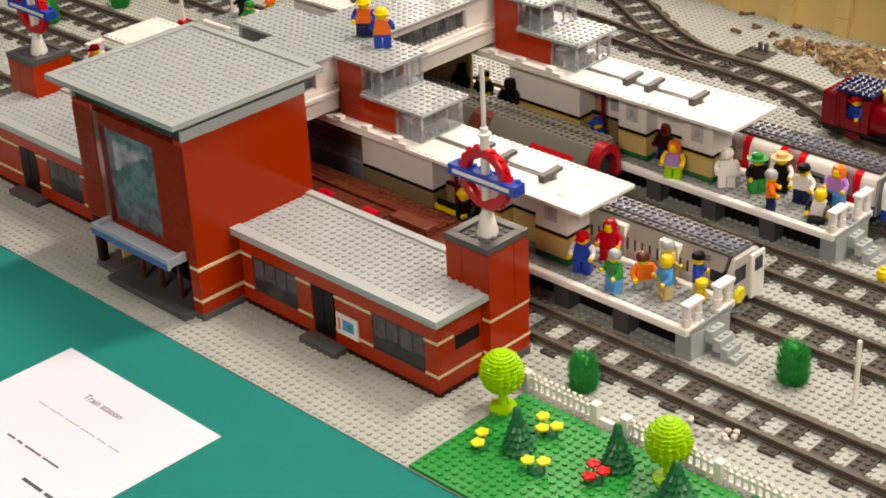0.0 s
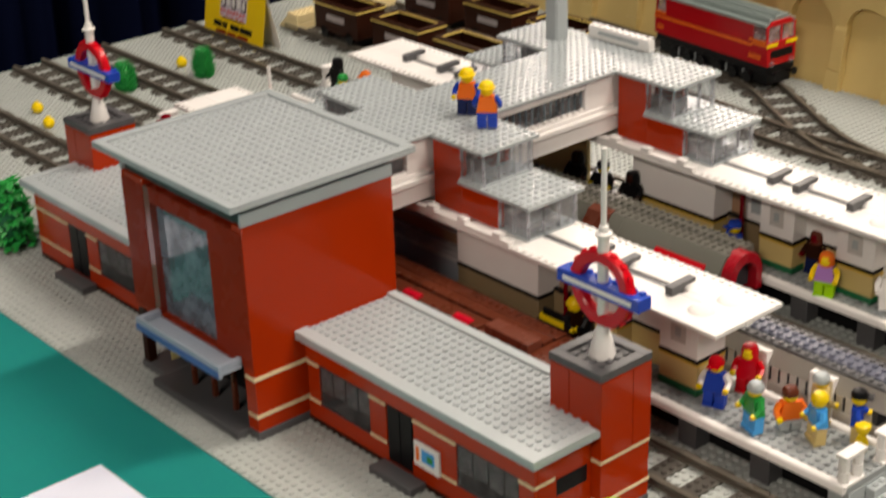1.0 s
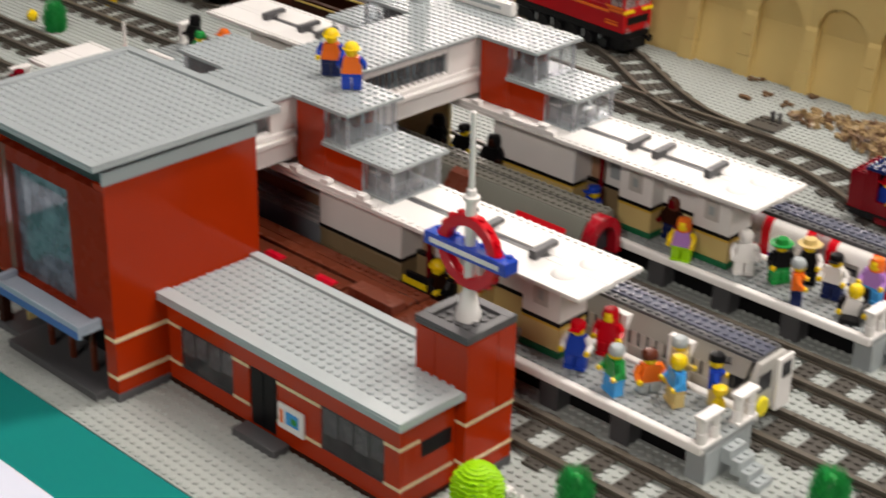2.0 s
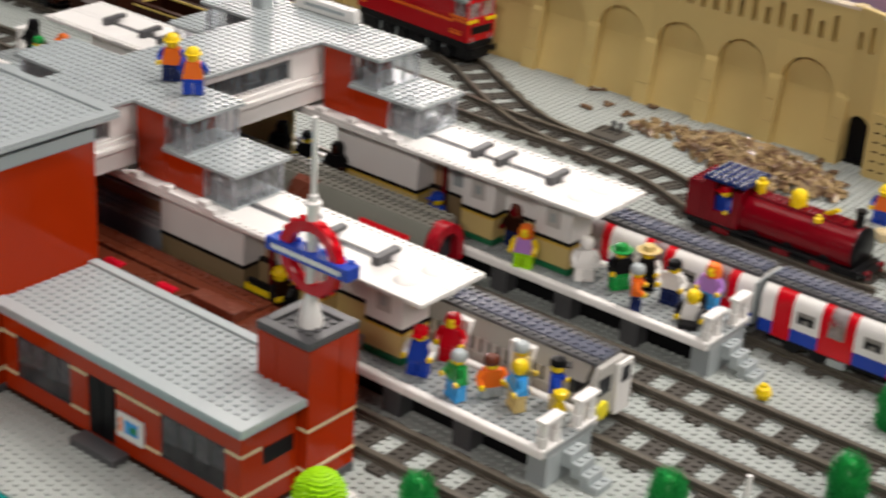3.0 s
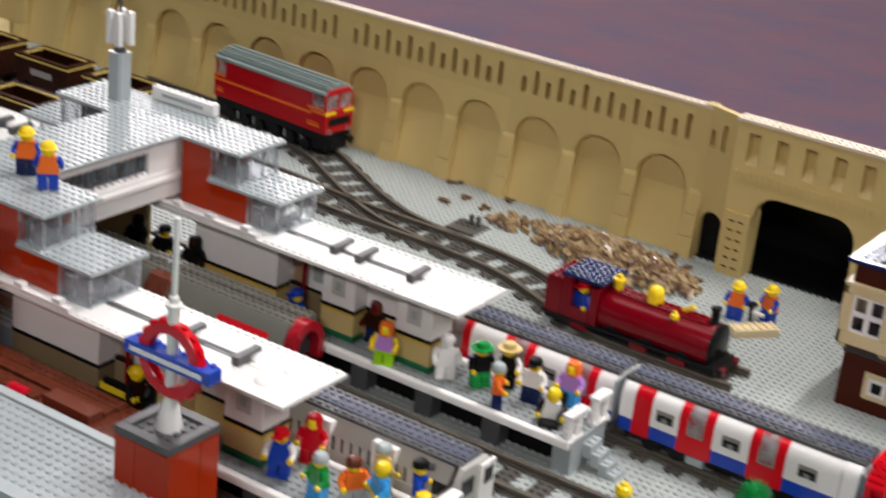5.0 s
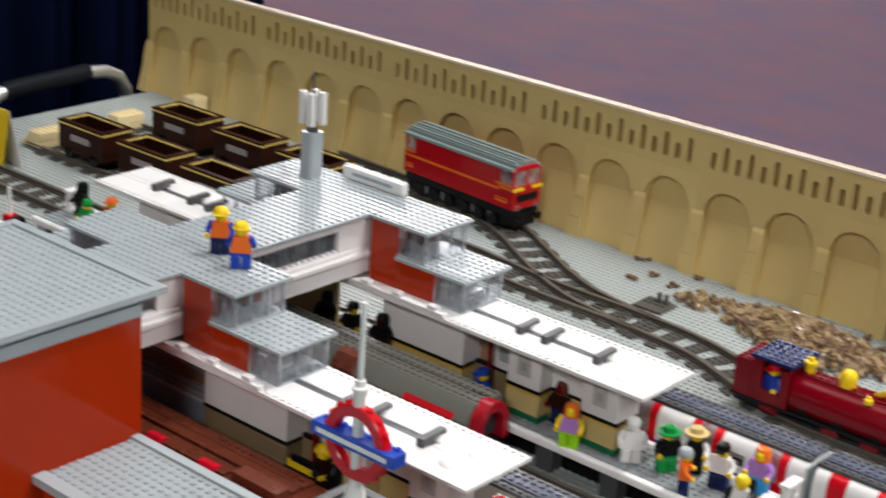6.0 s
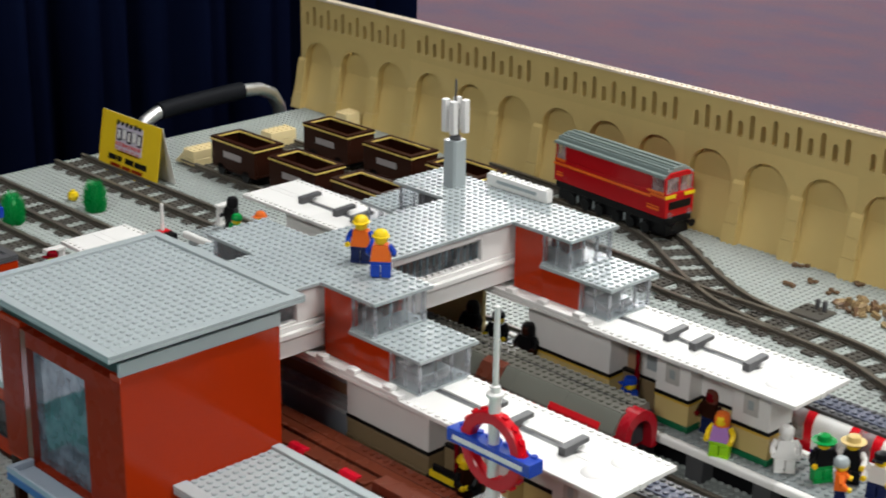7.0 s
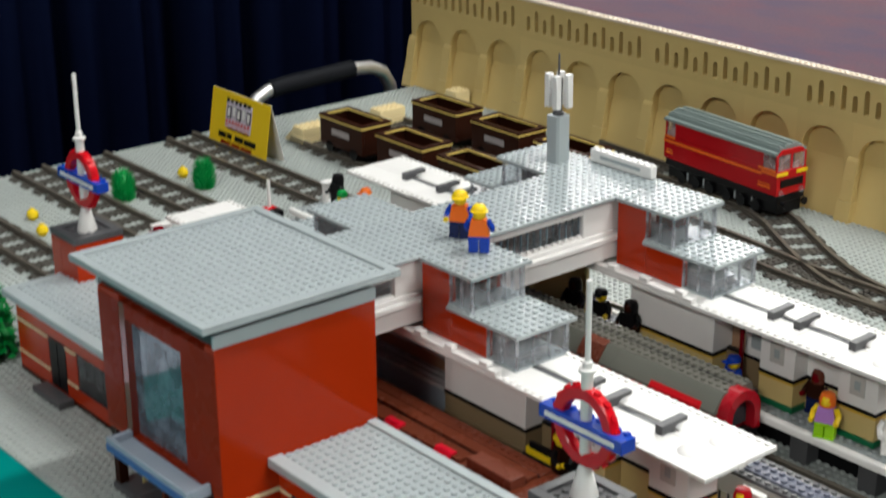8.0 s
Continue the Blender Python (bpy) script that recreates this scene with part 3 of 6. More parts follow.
def wing(x0, x1, s):
    """s: 1 for the wing whose free end is towards +x."""
    y0, y1 = -6.75, 4.45
    t = thing("station_wing", ((x0 + x1) / 2, y0, 0), "low dark orange station wing with windows and door", "building", "station wings")

    def sx(a, b):
        """A stretch along the front, from the free end of the first wing."""
        p, q = (x1 + a, x1 + b) if s > 0 else (x0 - b, x0 - a)
        return p, q

    part("plinth", Geo().box(x0, x1 + 0.08 if s > 0 else x1, y0 - 0.08, y1, 0, 0.6), DARK_BROWN, t, "dark brown plinth")
    part("wall", Geo().box(x0, x1, y0 + 0.35, y1, 0.6, 9.2), BRICK_RED, t)
    if s > 0:
        piers, windows, door, step = ((-31.2, -29.4), (-21.8, -19.4), (-15.6, -9.8), (-1.9, 0)), ((-29.4, -21.8), (-9.8, -1.9)), (-19.2, -15.8), (-19.8, -13.9)
    else:
        piers, windows, door, step = ((-31.0, -21.6), (-14.1, -11.6), (-7.6, 0)), ((-21.6, -14.1),), (-11.5, -7.7), (-13.0, -6.6)
    for a, b in piers:
        p, q = sx(a, b)
        part("window_pier", Geo().box(p, q, y0, y0 + 0.34, 2.4, 6.8), BRICK_RED, t)
    part("front_wall", Geo().box(x0, x1, y0, y0 + 0.34, 0.6, 2.4), BRICK_RED, t)
    part("front_wall", Geo().box(x0, x1, y0, y0 + 0.34, 6.8, 9.2), BRICK_RED, t)
    for z in (2.4, 6.4):
        for a, b in piers:
            p, q = sx(a, b + 0.06 if b == 0 else b)
            part("tan_band", Geo().box(p, q, y0 - 0.06, y0 + 0.01, z + 0.04, z + 0.36), PALE_TAN, t, "thin tan band")
        xe = x1 if s > 0 else x0
        p, q = sorted((xe - s * 0.02, xe + s * 0.06))
        part("tan_band", Geo().box(p, q, y0, -4.4 if z > 4 else -0.4, z + 0.04, z + 0.36), PALE_TAN, t, "thin tan band")
    for a, b in windows:
        p, q = sx(a, b)
        w = part("window", Geo().box(p, q, y0 + 0.3, y0 + 0.345, 2.4, 6.8), WIN_DARK, t, "smoky see-through window panels")
        n = 4
        for i in range(n):
            a, b = p + (q - p) * i / n + 0.03, p + (q - p) * (i + 1) / n - 0.03
            part("pane", Geo().box(a, b, y0 + 0.06, y0 + 0.1, 2.42, 6.78), PANEL_SMOKE, w)
            # block added behind the pane to imitate its pale upper blotches
            part("inner_block", Geo().box(a + 0.15, b - 0.2, y0 + 0.16, y0 + 0.29, 4.0 + 0.25 * (i % 2), 6.4), INNER_GREY, w)
        for z in (2.4, 6.7):
            part("window_rim", Geo().box(p, q, y0 + 0.02, y0 + 0.3, z, z + 0.1), WIN_DARK, w)
    p, q = sx(*door)
    part("door", Geo().box(p, q, y0 - 0.03, y0 + 0.33, 0.9, 6.82), BLACK, t, "black double door")
    part("door_frame", Geo().box((p + q) / 2 - 0.1, (p + q) / 2 + 0.1, y0 - 0.1, y0 - 0.04, 1.0, 6.7), BLACK, t)
    p, q = sx(*step)
    part("door_step", Geo().box(p, q, y0 - 2.0, y0 - 0.1, 0, 0.9), DARK_GREY, t)
    if s > 0:
        p, q = sx(-15.2, -11.8)
        ps = part("poster_board", Geo().box(p, q, y0 - 0.3, y0 - 0.07, 2.4, 4.9), WHITE, t, "white poster board with blue map")
        part("map", Geo().box(p + 1.1, q - 0.6, y0 - 0.36, y0 - 0.31, 3.1, 4.4), MID_BLUE, ps)
        part("map_patch", Geo().box(p + 1.9, p + 2.6, y0 - 0.4, y0 - 0.37, 3.4, 4.0), GREEN, ps)
        part("legend", Geo().box(p + 0.3, p + 0.7, y0 - 0.36, y0 - 0.31, 3.0, 4.4), ORANGE, ps)
    xe = x1 if s > 0 else x0
    p, q = sorted((xe - s * 0.1, xe + s * 0.05))
    # flat black sheet in place of the shaded window recess
    part("end_window", Geo().box(p, q, -4.2, -0.6, 4.8, 6.4), BLACK, t, "small end window blackened for its recess shade")
    rx0, rx1 = (x0, x1 + 1.1) if s > 0 else (x0 - 1.1, x1)
    roof = part("roof", Geo().box(rx0, rx1, y0 - 1.1, y1, 9.2, 9.85).studs(rx0 + (0 if s > 0 else 1), rx1 - (1 if s > 0 else 0), y0 + 0.4, y1 - 1, 9.85), LIGHT_GREY, t)
    part("eave_strip", Geo().prism([(y0 - 1.1, 9.86), (y0 + 0.4, 9.86), (y0 + 0.4, 10.1), (y0 - 1.1, 10.1)], rx0, rx1, "x").box(rx0, rx1, y1 - 1, y1 + 0.05, 9.86, 10.2), LIGHT_GREY, roof)
    p, q = (rx1 - 1, rx1) if s > 0 else (rx0, rx0 + 1)
    part("end_strip", Geo().box(p, q, y0 + 0.4, -0.4, 9.86, 10.1), LIGHT_GREY, roof)
    return t


wing(XT1 + 0.08, -1.1, 1)
wing(-85.6, XT0 - 0.08, -1)


# ---- pillars with roundels ----
def sign_pillar(x0):
    x1, y0, y1 = x0 + 6, 0.0, 6.0
    c = x0 + 3
    t = thing("sign_pillar", (c, 3, 0), "square dark orange pillar with dark grey cap", "pillar", "sign pillars")
    part("plinth", Geo().box(x0 - 0.05, x1 + 0.05, y0 - 0.05, y1 + 0.05, 0, 1.0), DARK_GREY, t)
    part("shaft", Geo().box(x0, x1, y0, y1, 1.0, 14.4), BRICK_RED, t)
    part("panel", Geo().box(x0 + 0.05, c - 0.75, y0 - 0.1, y0, 6.9, 14.3).box(c - 0.65, x1 + 0.1, y0 - 0.1, y0, 6.9, 14.3).box(x1, x1 + 0.1, y0, 3.7, 6.9, 14.3).box(x1, x1 + 0.1, 3.8, y1, 6.9, 14.3), BRICK_RED, t)
    for z in (2.4, 6.4):
        part("tan_band", Geo().box(x0 - 0.07, x1 + 0.07, y0 - 0.07, y1 + 0.07, z + 0.04, z + 0.36), PALE_TAN, t, "thin tan band")
    cap = part("cap", Geo().box(x0 - 0.1, x1 + 0.1, y0 - 0.15, y1 + 0.1, 14.4, 14.8).studs(x0 + 1, x1 - 1, y0 + 1, y1 - 1, 14.8), DARK_GREY, t, "dark grey cap")
    part("cap_rim", Geo().box(x0 - 0.1, x1 + 0.1, -0.15, 0.9, 14.81, 15.15).box(x0 - 0.1, x1 + 0.1, 5.1, 6.1, 14.81, 15.15).box(x0 - 0.1, x0 + 0.9, 0.9, 5.1, 14.81, 15.15).box(x1 - 0.9, x1 + 0.1, 0.9, 5.1, 14.81, 15.15), DARK_GREY, cap)
    r = thing("roundel_sign", (c + 0.2, 3, 14.8), "red ring sign with blue bar on a white mast", "sign", "roundel signs")
    c += 0.2
    part("cone", Geo().lathe(c, 3, [(1.15, 14.85), (1.15, 15.2), (0.62, 17.4), (0.5, 17.6)], 16), WHITE, r)
    part("mast", Geo().lathe(c, 3, [(0.5, 17.6), (0.5, 25.9), (0.75, 25.95), (0.75, 26.2), (0.42, 26.3), (0.42, 26.8), (0.25, 26.9), (0.25, 33.6), (0.1, 33.7)], 12), WHITE, r)
    n = 48
    sec = [(2.3, -0.38), (2.42, -0.5), (3.28, -0.5), (3.4, -0.38), (3.4, 0.38), (3.28, 0.5), (2.42, 0.5), (2.3, 0.38)]
    for half, name in ((0, "upper_ring"), (1, "lower_ring")):
        v, f, k8 = [], [], len(sec)
        for i in range(n // 2 + 1):
            a = math.pi * i / (n // 2) + math.pi * half
            v += [(c + rr * math.cos(a), 3 + yy, 21.2 + rr * math.sin(a)) for rr, yy in sec]
        for i in range(n // 2):
            f += [(i * k8 + k, i * k8 + (k + 1) % k8, i * k8 + k8 + (k + 1) % k8, i * k8 + k8 + k) for k in range(k8)]
        g = Geo().add(v, f + [tuple(range(k8)), tuple(range(n // 2 * k8, n // 2 * k8 + k8))])
        for i in range(9):
            a = math.pi * (i + 0.5) / 9 + math.pi * half
            ux, uz = math.cos(a), math.sin(a)
            ring = [(0.3 * math.cos(math.pi * k / 4), 0.3 * math.sin(math.pi * k / 4)) for k in range(8)]
            v = [(c + rr * ux - p * uz, 3 + q, 21.2 + rr * uz + p * ux) for rr in (3.36, 3.6) for p, q in ring]
            g.add(v, [(k, (k + 1) % 8, 8 + (k + 1) % 8, 8 + k) for k in range(8)] + [tuple(range(8, 16))])
        part(name, g, RED, r, "red half ring with studs round its edge")
    bar = part("bar", Geo().box(c - 4.7, c + 4.7, 2.2, 3.8, 20.6, 21.8).studs(c - 4.5, c + 4.5, 3, 4, 21.8), BLUE, r, "blue bar")
    part("lettering", Geo().box(c - 3.9, c + 3.9, 2.1, 2.19, 21.0, 21.4), WHITE, bar, "white strip of lettering")


sign_pillar(-6.0)
sign_pillar(-88.7)

# ---- footbridge ----
BX0, BX1 = -51.6, -40.65
bridge = thing("footbridge", (-45.5, 30, 13.2), "white covered footbridge with grey studded roof", "footbridge")
part("roof", Geo().box(BX0, BX1, 7.35, 52.6, 20.8, 21.2).studs(BX0, BX1, 7.6, 52.6, 21.2).box(BX0 + 0.5, BX1 - 0.5, 5.2, 7.34, 20.8, 21.15), LIGHT_GREY, bridge)
for x, s in ((BX1, 1), (BX0, -1)):
    g = Geo()
    for a, b, z0, z1 in ((5.2, 27.0, 17.2, 20.8), (27.0, 40.2, 17.2, 17.4), (27.0, 40.2, 19.9, 20.8), (40.2, 52.2, 17.2, 20.8)):
        p, q = sorted((x - s * 0.5, x - s * 1.3))
        if a == 5.2:
            g.box(p, q, 5.2, 8.4, z0, z1).box(p, q, 8.4, 13.8, z0, 17.5).box(p, q, 8.4, 13.8, 19.3, z1).box(p, q, 13.8, 27.0, z0, z1)
        else:
            g.box(p, q, a, b, z0, z1)
    part("side_wall", g, WHITE, bridge)
    p, q = sorted((x + s * 0.1, x - s * 1.3))
    part("ledge", Geo().box(p, q, 5.2, 52.4, 16.0, 16.6), WHITE, bridge)
    p, q = sorted((x - s * 0.35, x - s * 1.3))
    part("girder", Geo().box(p, q, 5.2, 52.4, 13.9, 16.0).box(p, q, 5.2, 52.4, 16.6, 17.2), WHITE, bridge)
    p, q = sorted((x - s * 0.9, x - s * 1.0))
    w = part("window", Geo().box(p, q, 27.0, 40.2, 17.4, 19.9), CLEAR, bridge, "clear strip window")
    part("window", Geo().box(p, q, 8.4, 13.8, 17.5, 19.3), CLEAR, bridge, "clear strip window")
    for i in range(14):
        y = 27.4 + 0.95 * i
        p, q = sorted((x - s * 0.75, x - s * 0.9))
        part("mullion", Geo().box(p, q, y - 0.05, y + 0.05, 17.4, 19.9), SMOKE, w)
    for y in [27.2 + 0.94 * i for i in range(14)]:
        p, q = sorted((x - s * 0.5, x - s * 0.88))
        part("sill_stud", Geo().box(p, q, y, y + 0.45, 17.4, 17.7), WHITE, w)
# brown screens added inside so the clear windows look dim
part("inner_screen", Geo().box(-46.3, -46.0, 5.4, 15.0, 15.2, 20.6), DARK_BROWN, bridge, "dark brown screen added to darken the window")
part("inner_screen", Geo().box(-46.3, -46.0, 26.0, 41.0, 16.0, 20.6), DARK_BROWN, bridge, "dark brown screen added to darken the window")
part("floor_slab", Geo().box(BX0 + 1.3, BX1 - 1.3, 5.2, 51.2, 14.5, 15.0), DARK_GREY, bridge)


def stair_lobby(y0, s):
    """s: 1 towards +x of the bridge."""
    e = BX1 if s > 0 else BX0
    up = 8.3 if y0 < 30 else 8.95
    t = thing("stair_lobby", (e + s * 7, y0, 13.2), "dark orange stair lobby with clear glazing", "stair lobby", "stair lobbies")

    def bx(g, a, b, ya, yb, z0, z1):
        p, q = sorted((e + s * a, e + s * b))
        return g.box(p, q, ya, yb, z0, z1)

    def st(g, a, b, z):
        p, q = sorted((e + s * a, e + s * b))
        return g.studs(p, q, y0, y0 + 8, z)

    part("upper_roof", st(bx(Geo(), 0.02, up, y0, y0 + 8, 20.8, 21.2), 0, up, 21.2), LIGHT_GREY, t)
    part("lower_roof", st(bx(Geo(), 4.3, 14.9, y0, y0 + 8, 16.8, 17.2), 4, 15, 17.2), LIGHT_GREY, t)
    for ya in (y0 + 0.5, y0 + 6.7):
        part("upper_wall", bx(Geo(), 0, 4.4, ya, ya + 0.8, 13.2, 20.8 if s > 0 else 17.2), BRICK_RED, t)
        part("lower_wall", bx(Geo(), 4.4, 10.0, ya, ya + 0.8, 13.2, 16.8), BRICK_RED, t)
    for z0, z1, a, b in ((17.2, 20.8, 4.4 if s > 0 else 0.3, up - 0.6), (13.2, 16.8, 10.0, 14.2)):
        for ya in (y0 + 0.5, y0 + 7.2):
            w = part("window", bx(Geo(), a, b, ya, ya + 0.18, z0, z1), CLEAR, t, "clear window panel")
            for i in range(3):
                x = a + (b - a) * i / 2
                part("glazing_bar", bx(Geo(), x - 0.07, x + 0.07, ya - 0.04, ya + 0.3, z0, z1), CLEAR_EDGE, w)
        w = part("window", bx(Geo(), b - 0.18, b, y0 + 0.7, y0 + 7.2, z0, z1), CLEAR, t, "clear window panel")
        for i in range(4):
            y = y0 + 0.7 + 6.4 * i / 3
            part("glazing_bar", bx(Geo(), b - 0.3, b + 0.05, y - 0.07, y + 0.07, z0, z1), CLEAR_EDGE, w)
        for k in range(5):
            part("inner_stud", Geo().studs(*sorted((e + s * (b - 0.9), e + s * (b - 0.1))), y0 + 0.9 + 1.3 * k, y0 + 1.7 + 1.3 * k, z0 + 0.25), CLEAR_EDGE, t)
        part("sill", bx(Geo(), a, b + 0.05, y0 + 0.45, y0 + 7.45, z0 + 0.005, z0 + 0.25), LIGHT_GREY, t)
    if s < 0:
        # dark wall added behind the glazing to make the lobby look dim
        ya = y0 + (0.75 if y0 < 30 else 3.4)
        part("inner_wall", bx(Geo(), 0.3, up - 0.8, ya, ya + 0.3, 17.47, 20.79), DARK_GREY, t, "dark wall added for the dim lobby inside")
    part("stair_flight", Geo().prism([(e + s * 0.5, 13.25), (e + s * 13, 13.25), (e + s * 13, 13.8), (e + s * 2, 17.0), (e + s * 0.5, 17.0)], y0 + 2, y0 + 6), MID_SLATE, t)
    for k in range(5):
        part("stair_tread", bx(Geo(), 3.4 + 1.9 * k, 5.2 + 1.9 * k, y0 + 2.1, y0 + 5.9, 16.65 - 0.62 * k, 16.85 - 0.62 * k), WHITE if k % 2 else LIGHT_GREY, t)


for y0 in (16.45, 44.5):
    stair_lobby(y0, 1)
    stair_lobby(y0, -1)

MX, MY = -54.2, 48.6
mast = thing("radio_mast", (MX, MY, 21.2), "grey mast with white antenna panels on the roof", "antenna")
part("column", Geo().prism([(MX + a, MY + b) for a, b in ((-0.8, -1.05), (0.8, -1.05), (1.05, -0.8), (1.05, 0.8), (0.8, 1.05), (-0.8, 1.05), (-1.05, 0.8), (-1.05, -0.8))], 21.2, 27.0, "z"), LIGHT_GREY, mast)
part("neck", Geo().lathe(MX, MY, [(0.7, 27.0), (0.7, 27.4), (0.45, 27.5), (0.45, 31.4), (0.15, 31.5), (0.12, 34.2), (0.03, 34.4)], 10), DARK_GREY, mast)
for i in range(4):
    a = radians(35 + 90 * i)
    cx, cy = MX + 1.15 * math.cos(a), MY + 1.15 * math.sin(a)
    part("panel", Geo().box(cx - 0.4, cx + 0.4, cy - 0.4, cy + 0.4, 27.9, 31.9), WHITE, mast, "white antenna panel")
sgn = thing("roof_sign", (-46, 52.1, 21.2), "long white sign board on the roof edge", "sign")
part("board", Geo().box(-51.6, -41.8, 51.4, 52.4, 21.4, 22.9).studs(-51.6, -41.6, 51.4, 52.4, 22.9), WHITE, sgn)
part("letter_strip", Geo().box(-49.9, -43.5, 51.34, 51.39, 22.0, 22.4), LIGHT_GREY, sgn, "grey strip of lettering")


# ---- trains ----
def wheelset(t, x, y, r=1.1):
    for s in (-2.6, 2.6):
        part("wheel", Geo().lathe(x, y + s, [(r, -0.3), (r * 0.95, 0.3)], 16, 0, "y", 1.15 + r), BLACK, t)


def shell(y, h, w=3.0, z0=2.4):
    side = [(w, z0), (w, h - 2.0), (w - 0.08, h - 1.45), (w - 0.3, h - 0.95), (w - 0.62, h - 0.58), (w - 1.0, h - 0.4)]
    return [(y - a, b) for a, b in side] + [(y + a, b) for a, b in side[::-1]]


FRAME_GREY = plastic("frame_grey_plastic", (0.25, 0.235, 0.22), 0.25)
DOOR_GLASS = glazing("grey_door_plastic", (0.36, 0.35, 0.36), 0.75)
ROOF_EDGE = plastic("grey_roof_plastic", (0.088, 0.09, 0.095), 0.25)


def studded_roof(t, x0, x1, y, z):
    """A raised middle strip with a lower strip along each side."""
    part("roof", Geo().box(x0, x1, y - 1.0, y + 1.0, z - 0.3, z + 0.12).studs(x0, x1, y - 1, y + 1, z + 0.12), ROOF_DARK, t, "blue black studded roof")
    for s in (-1, 1):
        a, b = sorted((y + s * 1.08, y + s * 2.02))
        part("roof_edge", Geo().box(x0, x1, a, b, z - 0.5, z - 0.06).studs(x0, x1, a, b, z - 0.06), ROOF_EDGE, t, "dark grey roof edge strip")


def tube_car(x0, x1, y, nose, segments):
    t = thing("tube_carriage", (x0, y, 1.15), "red, white and blue underground carriage on the track", "train carriage", "tube carriages")
    part("underframe", Geo().box(x0 + 0.5, x1 - 0.5, y - 2.2, y + 2.2, 1.5, 2.4), BLACK, t)
    for a, b, kind in segments:
        if kind == "white":
            part("side_panel", Geo().prism(shell(y, 8.0, 3.0, 3.9), a, b, "x"), WHITE, t)
            part("blue_skirt", Geo().box(a, b, y - 3, y + 3, 2.4, 3.9), BLUE, t, "blue lower panel")
            if b - a > 2.5:
                c = (a + b) / 2 - (0.45 if b - a > 5 else 0)
                w = part("window", Geo().box(c - 1.0, c + 1.0, y - 3.06, y - 3.005, 4.75, 6.05), FRAME_GREY, t, "small grey window with dark blinds")
                part("pane", Geo().box(c - 0.85, c + 0.85, y - 3.1, y - 3.065, 5.3, 5.6), BLACK, w)
                for k in (-0.85, 0.3):
                    part("pane", Geo().box(c + k, c + k + 0.55, y - 3.1, y - 3.065, 4.8, 5.28), WIN_DARK, w)
        else:
            d = part("door", Geo().prism(shell(y, 8.05, 3.06), a, b, "x"), RED, t, "red sliding door")
            c = (a + b) / 2
            if b - a > 2.5:
                dw = part("door_window", Geo().prism([(y - 3.1, 4.6), (y - 3.1, 6.1), (y - 3.02, 6.62), (y - 2.8, 7.12), (y - 2.46, 7.5), (y - 2.1, 7.68), (y - 2.1, 7.6), (y - 2.42, 7.4), (y - 2.75, 7.0), (y - 2.98, 6.55), (y - 3.05, 6.1), (y - 3.05, 4.6)], c - 0.9, c + 0.9, "x"), DOOR_GLASS, d, "grey glazed door window")
                for k in (-0.9, -0.06, 0.78):
                    part("window_bar", Geo().box(c + k, c + k + 0.12, y - 3.16, y - 3.1, 4.6, 6.2), FRAME_GREY, dw)
                part("window_bar", Geo().box(c - 0.9, c + 0.9, y - 3.17, y - 3.11, 4.55, 4.7).box(c - 0.9, c + 0.9, y - 3.17, y - 3.11, 5.75, 5.85), FRAME_GREY, dw)
    studded_roof(t, x0, x1, y, 8.1)
    part("end_panel", Geo().box(x1 + 0.01, x1 + 0.2, y - 2.75, y + 2.75, 2.5, 7.3), LIGHT_GREY, t, "light grey carriage end")
    part("gangway", Geo().box(x0 - 0.4, x0, y - 1.6, y + 1.6, 2.4, 7.8), BLACK, t)
    for x in (x0 + 4, x0 + 7, x1 - 7, x1 - 4):
        wheelset(t, x, y)
    for x in (x0 + 9, x1 - 9.5):
        part("equipment_box", Geo().box(x - 1, x + 1, y - 2.9, y - 2.2, 1.3, 2.2), LIGHT_GREY, t)
    if nose:
        part("step_panel", Geo().prism(shell(y, 8.1, 3.08, 2.0), x1 - 1.7, x1 - 0.1, "x"), WHITE, t, "plain white end panel")
        part("corner_glass", Geo().box(x1 - 0.08, x1 + 0.6, y - 2.9, y + 2.9, 4.4, 7.2), SMOKE, t, "smoky corner glazing")
        part("cab_floor", Geo().box(x1 - 0.08, x1 + 0.3, y - 2.9, y + 2.9, 1.7, 4.4), WHITE, t)
        a, b = x1 + 0.62, x1 + 2.5
        n = part("cab", Geo().box(a, b, y - 3.1, y + 3.1, 1.3, 2.7).box(a, a + 0.7, y - 3.1, y + 3.1, 2.7, 6.2).box(a + 0.7, b, y - 2.5, y + 2.5, 2.7, 6.2), RED, t, "red cab front")
        for k, (w, z0, z1) in enumerate(((3.1, 6.21, 6.75), (2.75, 6.76, 7.3), (2.3, 7.31, 7.85), (1.7, 7.86, 8.4))):
            g = Geo().prism([(y - w, z0), (y - w, z1 - 0.25), (y - w + 0.2, z1), (y + w - 0.2, z1), (y + w, z1 - 0.25), (y + w, z0)], a - 0.15 * (k % 2), b - 0.12 * k, "x")
            part("cab_tier", g.studs(a, a + 2, y - w + 0.1, y - w + 1.1, z1).studs(a, a + 2, y + w - 1.1, y + w - 0.1, z1), RED, n)
        part("cab_top", Geo().studs(a, a + 2, y - 1, y + 1, 8.4), RED, n)
        for s in (-1, 1):
            p, q = sorted((y + s * 2.51, y + s * 2.95))
            part("side_window", Geo().box(a + 0.71, b - 0.5, p, q, 3.9, 5.3), BLACK, n, "small black side window")
            part("side_grille", Geo().box(a + 0.71, b - 0.5, p, q, 2.72, 3.88), DARK_GREY, n)
            part("cab_corner", Geo().box(b - 0.48, b + 0.1, p, q, 2.72, 6.19), RED, n)
